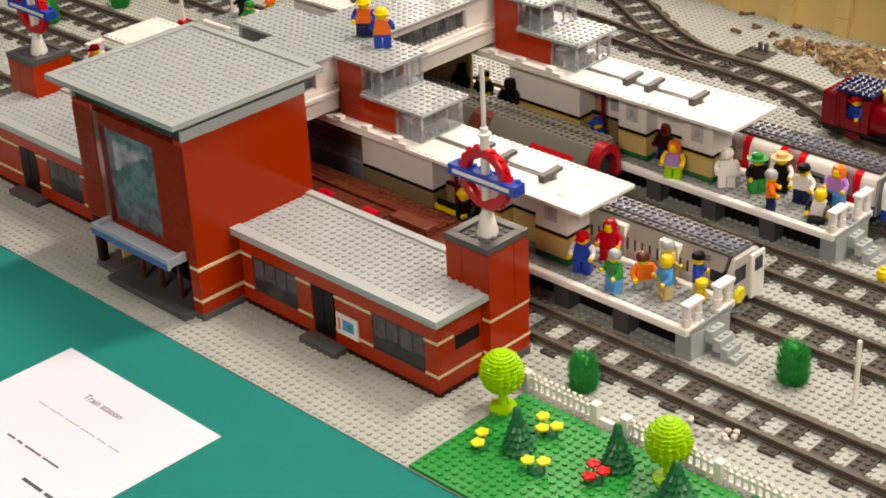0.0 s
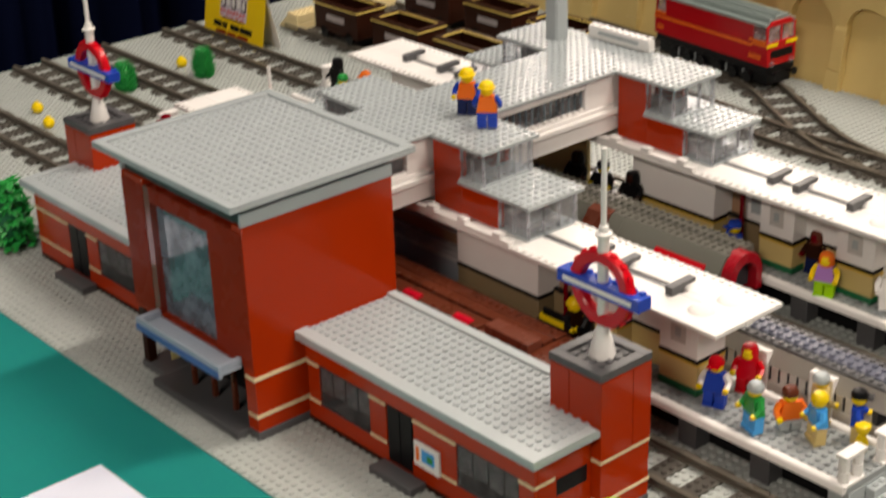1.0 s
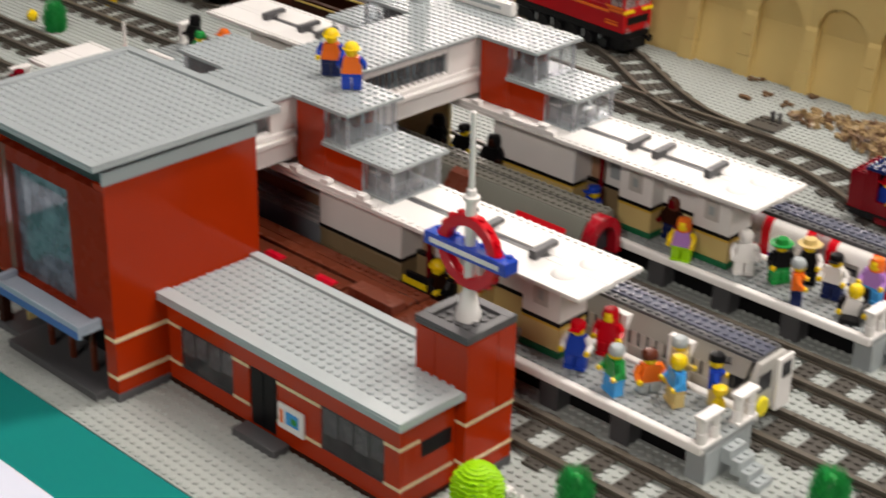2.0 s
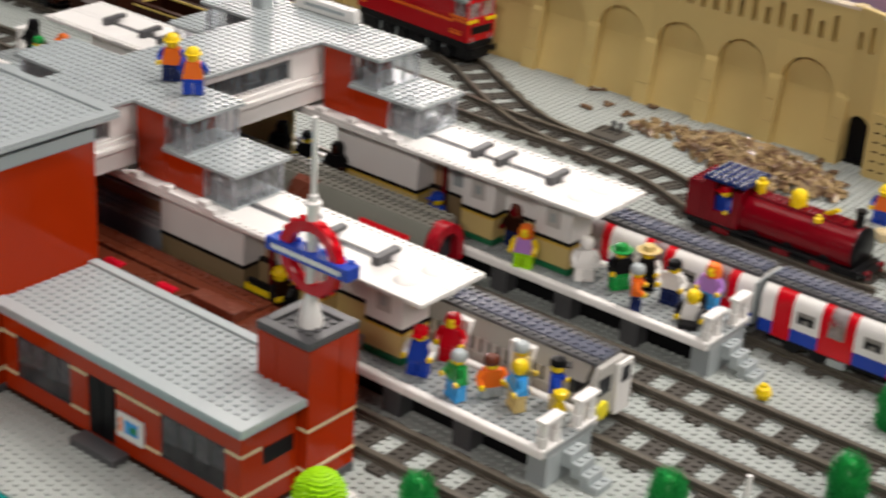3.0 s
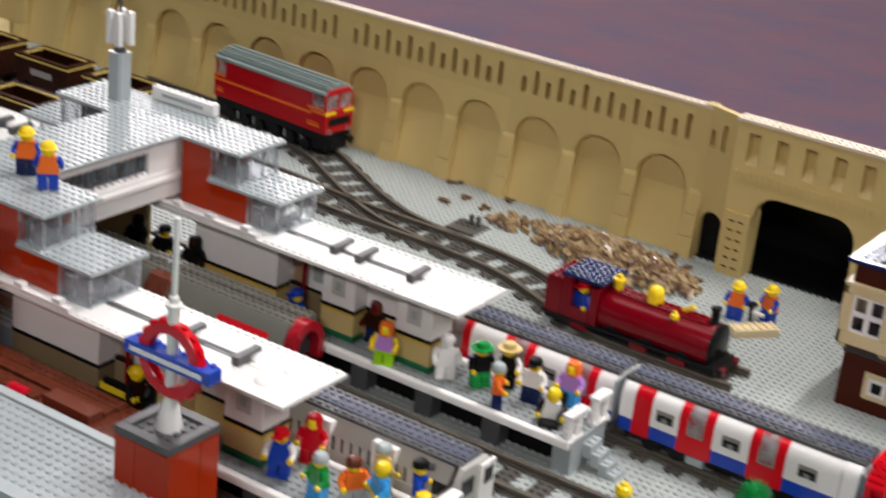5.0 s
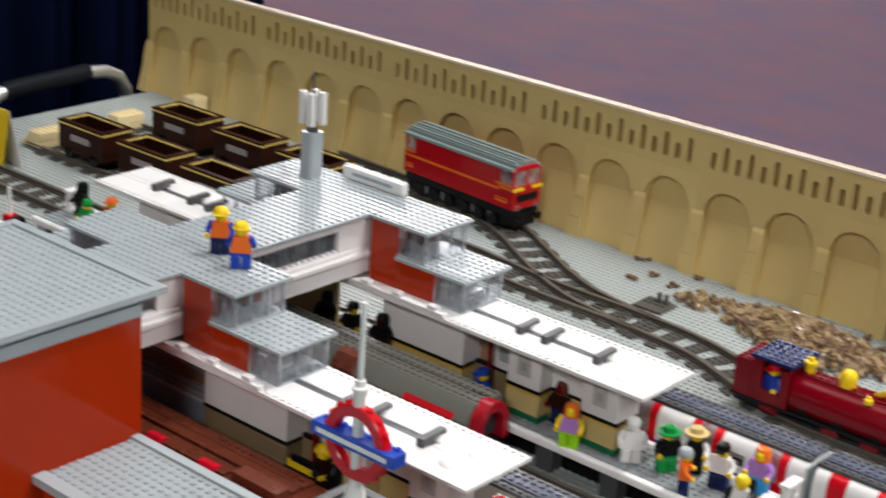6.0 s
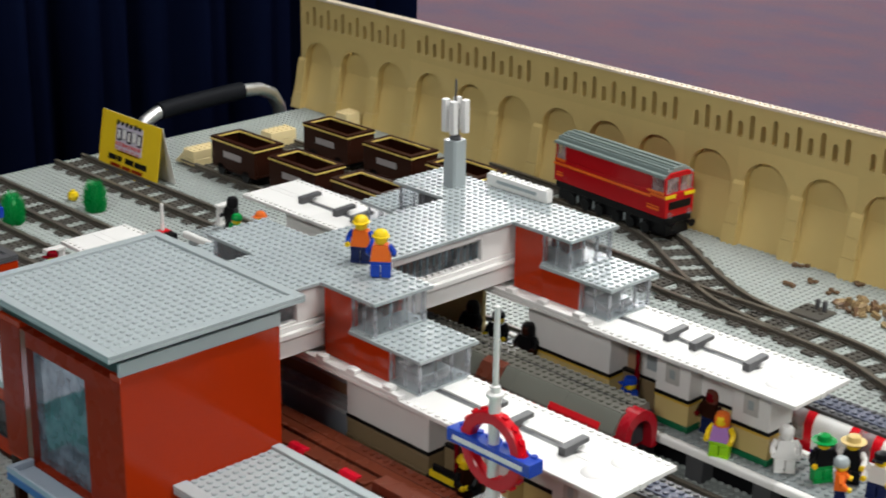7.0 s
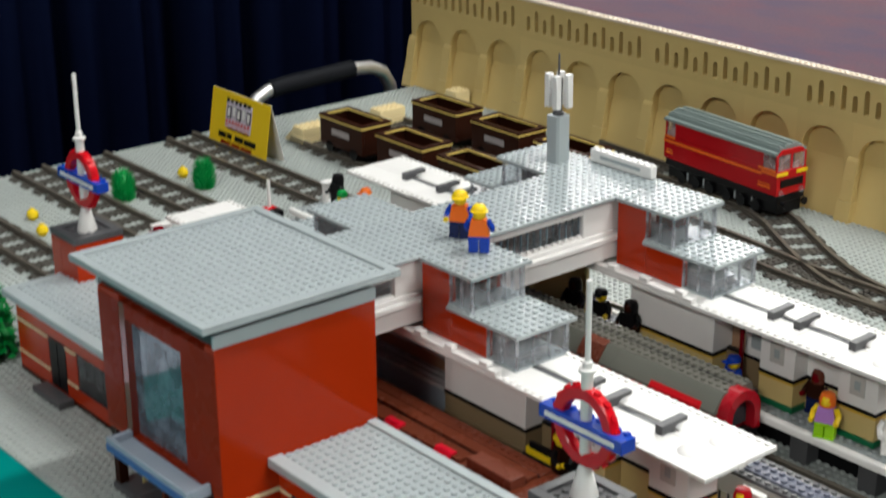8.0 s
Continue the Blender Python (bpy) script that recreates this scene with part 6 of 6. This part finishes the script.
figure(2.7, 48.65, DECK, 20, WHITE, BLACK, TAN, 3, vest=BLACK, label="toy figure in black waistcoat and straw hat")
figure(6.5, 47.65, DECK, 10, WHITE, NAVY, BLACK, 2, label="toy figure in white shirt and dark cap")
figure(9.8, 49.85, DECK, 0, PURPLE, MID_BLUE, ORANGE, 4, label="toy figure in lilac top with red hair")
figure(10.3, 45.35, DECK - 0.5, 20, BLACK, BLACK, YELLOW, 0, vest=WHITE, seated=True, label="seated toy figure in a small wheelchair")
figure(9.4, 92.4, 0, 10, BLUE, BLUE, YELLOW, 1, vest=ORANGE, label=HI + " beside the tunnel")
figure(13.0, 94.5, 0, -30, BLUE, BLUE, YELLOW, 1, vest=ORANGE, label=HI + " beside the tunnel")
figure(-2.3, 73.5, 2.0, -20, BLUE, BLUE, RED, 2, label="toy driver in blue leaning from the engine cab")
single("low_step", Geo().box(-48.2, -38.5 + 2.4, 43.3, 44.98, DECK, DECK + 0.8), LIGHT_GREY, (-42, 44, DECK), "low grey step under the dark toy figures", "step")
for x, h in ((-46.5, 4), (-42.2, 2), (-37.6, 4)):
    figure(x, 44.35, DECK + 0.8, 10, BLACK, DARK_BROWN, BLACK, h, skin=DARK_BROWN if h == 4 else None, label="toy figure dressed in black under the bridge")
figure(-22.4, 44.4, DECK, -15, BLUE, BLUE, BLUE, 2, seated=True, label="toy figure in blue sitting between waiting rooms")
figure(-18.5, 18.0, DECK, -80, BLACK, BLACK, BLACK, 2, label="toy figure in black beside the waiting room")
figure(-20.3, 17.4, DECK, 90, BLACK, DARK_BROWN, YELLOW, 1, vest=DARK_BROWN, label="toy figure in black with yellow hat")
figure(-98.0, 48.05, DECK, 0, BLACK, BLACK, BLACK, 4, skin=BLACK, label="toy figure dressed in black on the platform")
figure(-95.0, 46.6, DECK - 0.6, 0, GREEN, GREEN, GREEN, 0, seated=True, label="toy figure dressed in green on the platform")
figure(-92.0, 48.45, DECK, 0, ORANGE, ORANGE, ORANGE, 1, seated=True, label="toy figure in orange helmet on the platform")
figure(-97.0, 18.8, DECK, 0, ORANGE, BLUE, DARK_RED, 2, short=True, label="toy figure with red cap on the platform")

sbar = thing("striped_barrier", (-23.6, 16.6, DECK), "yellow and black striped barrier on the platform", "barrier")
for k in range(4):
    part("slat", Geo().box(-25.4 + 0.5 * k, -21.6 + 0.5 * k, 16.5 - 0.02 * k, 16.9 - 0.02 * k, DECK + 0.75 * k, DECK + 0.7 + 0.75 * k), BLACK if k % 2 else YELLOW, sbar)

# ---- garden ----
garden = thing("lawn_plate", (20, -9, 0), "bright green studded lawn plate in the corner", "baseplate")
part("plate", Geo().box(5.0, 53.0, -17.3, -0.6, 0.0, 0.4).studs(5, 53, -17.0, -1.0, 0.4), GREEN, garden)


def ball_tree(x, y):
    t = thing("ball_tree", (x, y, 0.4), "lime green ball shaped plastic tree", "tree", "ball trees")
    part("trunk", Geo().lathe(x, y, [(1.5, 0.4), (1.5, 0.7), (0.5, 0.9), (0.45, 2.3), (0.6, 2.5)], 12), LIME, t)
    g = Geo()
    r = random.Random(int(x * 10))
    for k in range(17):
        a = -1.35 + 2.7 * k / 16
        rad = 2.4 * math.cos(a)
        h = 4.75 + 2.4 * math.sin(a)
        n = 18
        v = []
        for q, dz in ((0.75, -0.13), (1.0, -0.05), (1.0, 0.06), (0.75, 0.13)):
            for i in range(n * 2):
                e = rad * q * ((1.0 if i % 2 else 0.88) * r.uniform(0.95, 1.04) if q > 0.9 else 1)
                v.append((x + e * math.cos(math.pi * i / n), y + e * math.sin(math.pi * i / n), h + dz + r.uniform(-0.05, 0.05)))
        m = 2 * n
        g.add(v, [(j * m + i, j * m + (i + 1) % m, j * m + m + (i + 1) % m, j * m + m + i) for j in range(3) for i in range(m)] + [tuple(range(m))[::-1], tuple(range(3 * m, 4 * m))])
    g.lathe(x, y, [(0.5, 2.4), (1.5, 3.2), (1.9, 4.0), (2.05, 4.75), (1.85, 5.6), (1.3, 6.4), (0.4, 7.0)], 14)
    part("crown", g, LIME, t, "ribbed lime green crown")


ball_tree(5.3, -4.1)
ball_tree(25.3, -2.9)


def fir(x, y, h=5.3, r0=1.8, mat=None):
    t = thing("fir_tree", (x, y, 0.4), "small dark green plastic fir tree", "tree", "fir trees")
    g = Geo()
    rg = random.Random(int(x * 31 + y))
    n = 28
    for k in range(6):
        z, rad = 0.8 + (h - 1.0) * k / 6, r0 * (1 - k / 7.2)
        v = []
        for q, dz in ((0.5, 0.7), (1.0, 0.1), (0.97, -0.08), (0.45, 0.12)):
            for i in range(n):
                a = 2 * math.pi * i / n + 0.2 * k
                ln = rad * q * ((1.0 if i % 2 else 0.84) * rg.uniform(0.94, 1.06) if q > 0.6 else 1)
                v.append((x + ln * math.cos(a), y + ln * math.sin(a), z + dz))
        f = [(m * n + i, m * n + (i + 1) % n, m * n + n + (i + 1) % n, m * n + n + i) for m in range(3) for i in range(n)]
        g.add(v, f + [tuple(range(n)), tuple(range(3 * n, 4 * n))[::-1]])
    g.lathe(x, y, [(0.5, h - 1.0), (0.42, h), (0.2, h + 0.25)], 10)
    part("crown", g, mat or DARK_GREEN, t)
    part("trunk", Geo().lathe(x, y, [(0.9, 0.4), (0.9, 0.6), (0.5, 0.8)], 10), mat or DARK_GREEN, t)


fir(11.5, -8.7)
fir(20.6, -4.6)
fir(28.6, -6.0, 5.4, 2.4)
fir(36.6, -5.2, 5.0, 2.2)


def flower_bed(x, y, mat, label, pts):
    t = thing("flower_bed", (x, y, 0.4), label, "flowers", "flower beds")
    part("leaf", Geo().lathe(x, y, [(1.0, 0.6), (0.9, 0.75), (0.2, 0.9)], 6), DARK_GREEN, t)
    for dx, dy, h in pts:
        st = part("stem", Geo().lathe(x + dx, y + dy, [(0.12, 0.5), (0.1, 0.4 + h)], 6), GREEN, t)
        g = Geo().lathe(x + dx, y + dy, [(0.2, 0.35 + h), (0.62, 0.55 + h), (0.62, 0.68 + h), (0.25, 0.72 + h)], 10)
        for i in range(5):
            a = 2 * math.pi * i / 5
            g.lathe(x + dx + 0.42 * math.cos(a), y + dy + 0.42 * math.sin(a), [(0.3, 0.56 + h), (0.3, 0.76 + h), (0.12, 0.8 + h)], 8)
        part("blossom", g, mat, st, "round blossom")


Y_L, R_L = "yellow plastic flowers on green stems", "red plastic flowers on green stems"
flower_bed(8.3, -10.7, LEMON, Y_L, ((-0.5, 0.9, 0.9), (0.3, -0.6, 0.8)))
flower_bed(11.9, -4.7, LEMON, Y_L, ((-0.9, 0.3, 1.4), (-0.2, -0.6, 0.8), (1.0, 0.2, 1.1)))
flower_bed(15.2, -10.1, LEMON, Y_L, ((-0.8, -0.4, 1.0), (0.7, 0.2, 1.2)))
flower_bed(20.3, -7.8, RED, R_L, ((-0.6, 0.7, 1.2), (0.7, 0.6, 1.0), (0.0, -0.7, 0.8)))

fence = thing("picket_fence", (20, 0.4, 0), "white plastic picket fence behind the lawn", "fence")
for x in (4.6, 13.8, 17.6, 28.9, 38.5):
    part("post", Geo().box(x - 0.5, x + 0.5, -0.1, 0.9, 0, 2.4), WHITE, fence)
for a, b in ((5.1, 13.3), (18.1, 28.4), (29.4, 38.0)):
    part("bottom_rail", Geo().box(a, b, 0.2, 0.6, 0.1, 0.6), WHITE, fence)
    part("top_rail", Geo().box(a, b, 0.2, 0.6, 1.5, 1.8), WHITE, fence)
    n = int((b - a) / 0.8)
    for i in range(n):
        x = a + 0.4 + i * (b - a - 0.4) / n
        part("picket", Geo().lathe(x, 0.4, [(0.2, 0.6), (0.14, 0.9), (0.2, 1.5), (0.2, 1.82), (0.12, 1.9), (0.26, 2.1), (0.22, 2.35), (0.08, 2.45)], 8), WHITE, fence)
part("gate_rail", Geo().box(14.3, 17.1, 0.1, 0.7, 0.0, 0.9), WHITE, fence)


BRISTLE = plastic("bristle_green_plastic", (0.01, 0.36, 0.085), 0.5)


def shrub(x, y, h=4.6, r=1.75, z=0.0):
    """A bristly upright bush."""
    t = thing("bristle_bush", (x, y, z), "bright green bristly plastic bush on the plates", "bush", "bushes")
    rg = random.Random(int(x * 7 + y * 3))
    part("base", Geo().lathe(x, y, [(r * 0.4, z), (r * 0.6, z + h * 0.12), (r * 0.72, z + h * 0.35), (r * 0.66, z + h * 0.6), (r * 0.42, z + h * 0.78), (r * 0.12, z + h * 0.88)], 20), GREEN, t)
    g = Geo()
    for i in range(1100):
        a, k = rg.uniform(0, 2 * math.pi), rg.uniform(0.03, 1.0)
        rr = r * (1 - (1.55 * abs(k - 0.42)) ** 2.6) ** 0.5 if abs(k - 0.42) < 0.62 else r * 0.25
        rr *= rg.uniform(0.86, 1.14)
        c, s = math.cos(a), math.sin(a)
        w = 0.07
        e = (x + c * rr, y + s * rr, z + h * k * rg.uniform(0.96, 1.06) + 0.15)
        b = (x + c * rr * 0.5, y + s * rr * 0.5, z + max(0.05, h * k * 0.9 - 0.9))
        g.add([(b[0] - s * w, b[1] + c * w, b[2]), (b[0] + s * w, b[1] - c * w, b[2]), (b[0] + c * w, b[1] + s * w, b[2] - w), e], [(0, 1, 3), (1, 2, 3), (2, 0, 3), (0, 2, 1)])
    part("bristle", g, BRISTLE, t)["kind"] = "stuff"


shrub(8.9, 4.3)
shrub(24.4, 19.2, 5.0, 1.9)
shrub(32.1, 47.6, 4.9, 1.8)
shrub(34.7, 32.8, 5.0, 1.95)
shrub(-131, 32.4, 5, 1.9)
shrub(-128, 44.6, 5, 1.9)
for x, y in ((20.4, 43.4), (-132, 17.9), (-125, 15.9), (-134.6, 44.8)):
    t = single("yellow_ball", Geo().lathe(x, y, [(0.22, 0.05), (0.7, 0.34), (0.9, 0.9), (0.72, 1.45), (0.4, 1.62), (0.36, 1.85)], 16), YELLOW, (x, y, 0), "round yellow plastic piece beside the track", "toy ball", "yellow balls")
for x, y, h in ((31.4, 19.8, 7.4), (52.0, 54.0, 3.2), (-98.0, 53.0, 4.0)):
    single("white_pole", Geo().lathe(x, y, [(0.28, 0), (0.28, h), (0.15, h + 0.1)], 10), WHITE, (x, y, 0), "thin white plastic pole standing on the plates", "pole", "white poles")
sg = thing("track_signal", (-108, 43.4, 0), "small red and black track signal with white pole", "signal")
part("base", Geo().box(-109.2, -107.2, 42.6, 44.4, 0, 2.4), RED, sg)
part("box", Geo().box(-107.2, -105.6, 42.6, 44.0, 0, 2.6), BLACK, sg)
part("pole", Geo().lathe(-108.6, 43.5, [(0.28, 2.4), (0.28, 6.4)], 8), WHITE, sg)
bush = thing("leafy_bush", (-91, -7, 0), "green leafy plastic bush beside the station wing", "bush")
rg = random.Random(9)
g = Geo()
for i in range(260):
    a, k = rg.uniform(0, 2 * math.pi), rg.random()
    rr = 3.2 * math.sqrt(1 - k * 0.85) * rg.uniform(0.7, 1.0)
    x, y, z = -91.5 + rr * math.cos(a), -7.5 + rr * math.sin(a), 0.4 + 8.2 * k
    m = Euler((rg.uniform(-0.7, 0.7), rg.uniform(-0.7, 0.7), a)).to_matrix()
    pts = [(-0.7, 0, 0), (0, -0.55, 0.1), (0.9, 0, -0.1), (0, 0.55, 0.1), (0, 0, 0.3)]
    g.add([m @ Vector(p) + Vector((x, y, z)) for p in pts], [(0, 1, 4), (1, 2, 4), (2, 3, 4), (3, 0, 4), (3, 2, 1, 0)])
part("leaf", g, GREEN, bush)["kind"] = "stuff"
part("stem", Geo().lathe(-91.5, -7.5, [(1.6, 0), (2.2, 2), (1.9, 5), (0.6, 8)], 10), DARK_GREEN, bush)

# ---- bits on the plates ----
for x, y, n in ((21.1, 9.9, 9), (21.7, 5.7, 4), (25.7, 10.8, 8), (25.2, 6.2, 6)):
    rg, g = random.Random(int(x * y)), Geo()
    for i in range(n):
        g.lathe(x + rg.uniform(-1.3, 1.3), y + rg.uniform(-0.9, 0.9), [(0.3, 0), (0.34, 0.1), (0.34, 0.4), (0.2, 0.5)], 8, 0, "z", 0.45 + rg.choice((0.0, 0.12, 0.3)))
    single("clear_stone_heap", g, PALE if n < 7 else CLEAR, (x, y, 0.4), "few small clear plastic studs spilled on track", "toy pieces", "spilled pieces", "stuff")

LILAC = plastic("lilac_white_print", (0.62, 0.56, 0.66), 0.5)
PINK = plastic("pinkish_red_print", (0.65, 0.12, 0.12), 0.5)
CARD = plastic("yellow_card", (0.9, 0.62, 0.015), 0.45, 0.04, 0.0)
CX = -4.1
card = thing("exhibitor_card", (-139, 55, 0), "yellow tent card with dark printing beside track", "sign")
slope = 1.6


def lean(x0, x1, z0, z1, d, y=57.5):
    """A thin sheet on the card's sloping face."""
    def yy(z):
        return y + slope * z / 11.0
    v = [(x + CX, yy(z) - d - e, 0.89 * z) for e in (0, 0.06) for z in (z0, z1) for x in (x0, x1)]
    return Geo().add(v, [(0, 1, 3, 2), (4, 6, 7, 5), (0, 4, 5, 1), (2, 3, 7, 6), (0, 2, 6, 4), (1, 5, 7, 3)])


part("front", lean(-143.2, -126.4, 0.1, 11.0, 0.0), CARD, card)
v = [(-147.3, 59.1, 9.79), (-130.5, 59.1, 9.79), (-130.5, 61.2, 0.05), (-147.3, 61.2, 0.05)]
part("back", Geo().add(v + [(a, b + 0.08, c) for a, b, c in v], [(0, 1, 2, 3), (7, 6, 5, 4), (0, 4, 5, 1), (1, 5, 6, 2), (2, 6, 7, 3), (3, 7, 4, 0)]), WHITE, card, "white back flap")
part("logo_block", lean(-138.7, -131.3, 4.6, 9.6, 0.1), LILAC, card, "pale lilac logo block")
rg = random.Random(4)
for z0, z1, n, mt in ((9.1, 10.0, 6, BLACK), (5.3, 6.1, 8, PINK), (4.75, 5.05, 5, PINK)):
    step = 7.2 / n
    for i in range(n):
        a = -138.6 + step * i + 0.1 * rg.random()
        part("logo_mark", lean(a, a + step * rg.uniform(0.55, 0.75), z0 + 0.15 * rg.random(), z1 - 0.15 * rg.random(), 0.18), mt, card)
for i in range(5):
    a, k = -138.3 + 1.42 * i, 0.25 * (i % 2)
    part("logo_shadow", lean(a, a + 1.2, 6.35 + k, 8.55 + k, 0.18), INNER_GREY if i % 2 else BLACK, card, "dark shadow of a logo block")
    part("logo_mark", lean(a + 0.3, a + 0.95, 6.7 + k, 8.3 + k, 0.26), WHITE, card)
part("text_bar", lean(-138.0, -131.8, 4.3, 4.5, 0.1), DARK_RED, card)
for z0, z1, words in ((2.5, 3.5, ((-140.4, -138.2), (-137.9, -136.6), (-135.6, -133.2), (-132.9, -129.6))), (1.4, 2.0, ((-139.6, -136.8), (-136.4, -134.0), (-133.6, -130.6)))):
    for a, b in words:
        # small print reuses the tower front's darkened red
        part("text_bar", lean(a, b, z0, z1, 0.1), FRONT_SHADE_RED if z1 < 2.2 else BLACK, card, "dark bar of lettering")


BUFF = plastic("buff_plastic", (0.8, 0.66, 0.36), 0.3)


def bumper(x, y, w=2.7):
    t = thing("buffer_stop", (x, y, 0), "tan brick buffer stop at the siding end", "buffer stop", "buffer stops")
    part("block", Geo().box(x - 1.2, x + 1.8, y - w, y + w, 0.42, 1.6), BUFF, t)
    part("block", Geo().box(x - 1.2, x + 1.8, y - w, y + w, 1.63, 3.1).studs(x - 1.2, x + 1.8, y - w, y + w, 3.1), BUFF, t)
    part("wedge", Geo().prism([(x - 3.6, 0.42), (x - 1.22, 0.42), (x - 1.22, 2.5)], y - w, y + w), BUFF, t)


bumper(-137.2, 71.0)
bumper(-137.2, 87.2)
bumper(-138.0, 103.6, 1.6)
tb = thing("tan_block_stack", (13.2, 89.4, 0), "pair of stacked tan bricks on the plates", "brick")
part("brick", Geo().box(10.4, 16.4, 88.4, 90.4, 0, 1.15).studs(10.4, 16.4, 88.4, 90.4, 1.15), PALE_TAN, tb)
part("brick", Geo().box(11.0, 15.0, 90.5, 91.6, 0, 0.4), TAN, tb)
tb.rotation_euler = (0, 0, radians(50))
tl = thing("jack_hammer", (11.9, 92.3, 0), "black and white toy drill held by workers", "tool")
part("shaft", Geo().lathe(11.5, 92.3, [(0.25, 0.4), (0.25, 2.4), (0.7, 2.5), (0.7, 2.8)], 8), BLACK, tl)
part("hose", Geo().box(11.7, 13.2, 92.1, 92.6, 1.4, 1.8), WHITE, tl)
wc = thing("wheelchair", (10.3, 44.9, 4.1), "small black toy wheelchair on the platform", "wheelchair")
part("seat", Geo().box(9.4, 11.2, 44.7, 46.2, 4.2, 4.6), BLACK, wc)
part("backrest", Geo().box(9.4, 11.2, 46.2, 46.6, 4.6, 7.2), BLACK, wc)
for x in (9.1, 11.5):
    part("wheel", Geo().lathe(x, 45.4, [(1.0, -0.15), (1.0, 0.15)], 16, 0, "x", 5.1), DARK_GREY, wc)
bp = thing("yellow_pack", (11.4, 21.0, 4.1), "yellow piece of luggage on the platform", "luggage")
part("bag", Geo().lathe(11.4, 21.0, [(0.55, 4.1), (0.62, 4.8), (0.5, 5.2), (0.3, 5.6), (0.55, 5.9), (0.75, 6.3), (0.7, 6.6), (0.3, 6.8)], 14), YELLOW, bp)
bd = thing("blue_bird", (-24.0, 46.2, 4.1), "small blue toy figure lying on platform boards", "toy piece")
part("body", Geo().lathe(-24.5, 45.4, [(0.4, 4.1), (0.9, 4.6), (0.7, 5.3), (0.2, 5.6)], 10).box(-25.6, -24.5, 45.1, 45.7, 4.6, 5.1), BLUE, bd)

# ---- table, paper, handle ----
PAPER = plastic("paper", (0.64, 0.68, 0.8), 0.7, 0.03, 0.0)
sheet = single("information_sheet", Geo().box(-39.8, -13.4, -63.0, -25.8, -0.16, -0.12), PAPER, (-26, -43, -0.16), "white paper sheet with printed lines on tablecloth", "paper")
for y, h, dark, words in ((-34.35, 0.17, False, ((-33.3, -31.6), (-31.2, -28.8), (-28.4, -26.0), (-25.6, -23.2), (-22.8, -21.3), (-20.9, -19.0))), (-39.9, 0.26, True, ((-30.6, -29.2), (-28.8, -27.9), (-27.4, -24.6), (-24.2, -21.5))), (-43.2, 0.42, True, ((-22.7, -19.4), (-18.9, -15.5))), (-47.0, 0.17, False, ((-33.5, -30.5), (-30.0, -26.4), (-25.8, -22.0), (-21.5, -18.8)))):
    for x0, x1 in words:
        b = new("print_line", Geo().box(x0, x1, y - h / 2, y + h / 2, -0.115, -0.105).mesh("print_line", DARK_GREY if dark else LIGHT_GREY, (-26, -43, -0.16)))
        b.parent = sheet
txt = bpy.data.curves.new("heading_text", "FONT")
txt.body, txt.size, txt.shear, txt.extrude = "Train station", 1.27 * S, 0.12, 0.00004
txt.materials.append(BLACK)
head = new("heading_text", txt)
head.parent = sheet
head.location = ((-30.4 + 26) * S, (-30.9 + 43) * S, 0.055 * S)
notice = single("notice_sheet", Geo().box(-29, 0, 0.0, 16.0, 0.0, 0.04), PAPER, (0, 0, 0), "white paper sheet lying on the tablecloth", "paper")
notice.matrix_basis = pose(-74.6 * S, -34.4 * S, -0.16 * S)
FOAM = plastic("black_foam", (0.009, 0.01, 0.013), 0.5, 0.2, 0.0, 0.1)
STEEL = bpy.data.materials.new("brushed_steel")
STEEL.use_nodes = True
STEEL.node_tree.nodes["Principled BSDF"].inputs["Metallic"].default_value = 1
STEEL.node_tree.nodes["Principled BSDF"].inputs["Roughness"].default_value = 0.42
STEEL.node_tree.nodes["Principled BSDF"].inputs["Base Color"].default_value = (0.7, 0.7, 0.7, 1)
hd = thing("trolley_handle", (-158, 88, -94), "steel trolley handle with black foam grip", "handle")
way = [(-158, 72.2, -94), (-158, 72.2, -1.8), (-158, 72.8, 0.4), (-158, 74.2, 2.4), (-158, 76.5, 3.5), (-158, 80, 3.9), (-158, 95, 4.4), (-158, 99.5, 4), (-158, 102.4, 2.6), (-158, 104.0, 0), (-158, 104.4, -2.8), (-158, 104.4, -94)]
tube("tube", way, 1.25, STEEL, hd, res=14)
tube("grip", [(-158, 77.2, 3.65), (-158, 80, 3.95), (-158, 94.4, 4.4), (-158, 95.4, 4.4)], 1.6, FOAM, hd, res=14)

# ---- hall: curtain and walls ----
g = Geo()
v = []
cols = [(y, -190 + 3.2 * math.sin(y * 0.31) + 1.8 * math.sin(y * 0.77 + 1) + 1.2 * math.sin(y * 0.13)) for y in [-420 + 1.5 * i for i in range(391)]]
for y, x in cols:
    v += [(x, y, -94), (x, y, 300)]
g.add(v, [(2 * i, 2 * i + 1, 2 * i + 3, 2 * i + 2) for i in range(len(cols) - 1)])
cur = single("backdrop", g, CURTAIN, (-190, 0, -94), "dark navy curtain hanging in soft folds", "curtain", kind="structure")
cur.modifiers.new("thick", "SOLIDIFY").thickness = 0.004
for p in cur.data.polygons:
    p.use_smooth = True
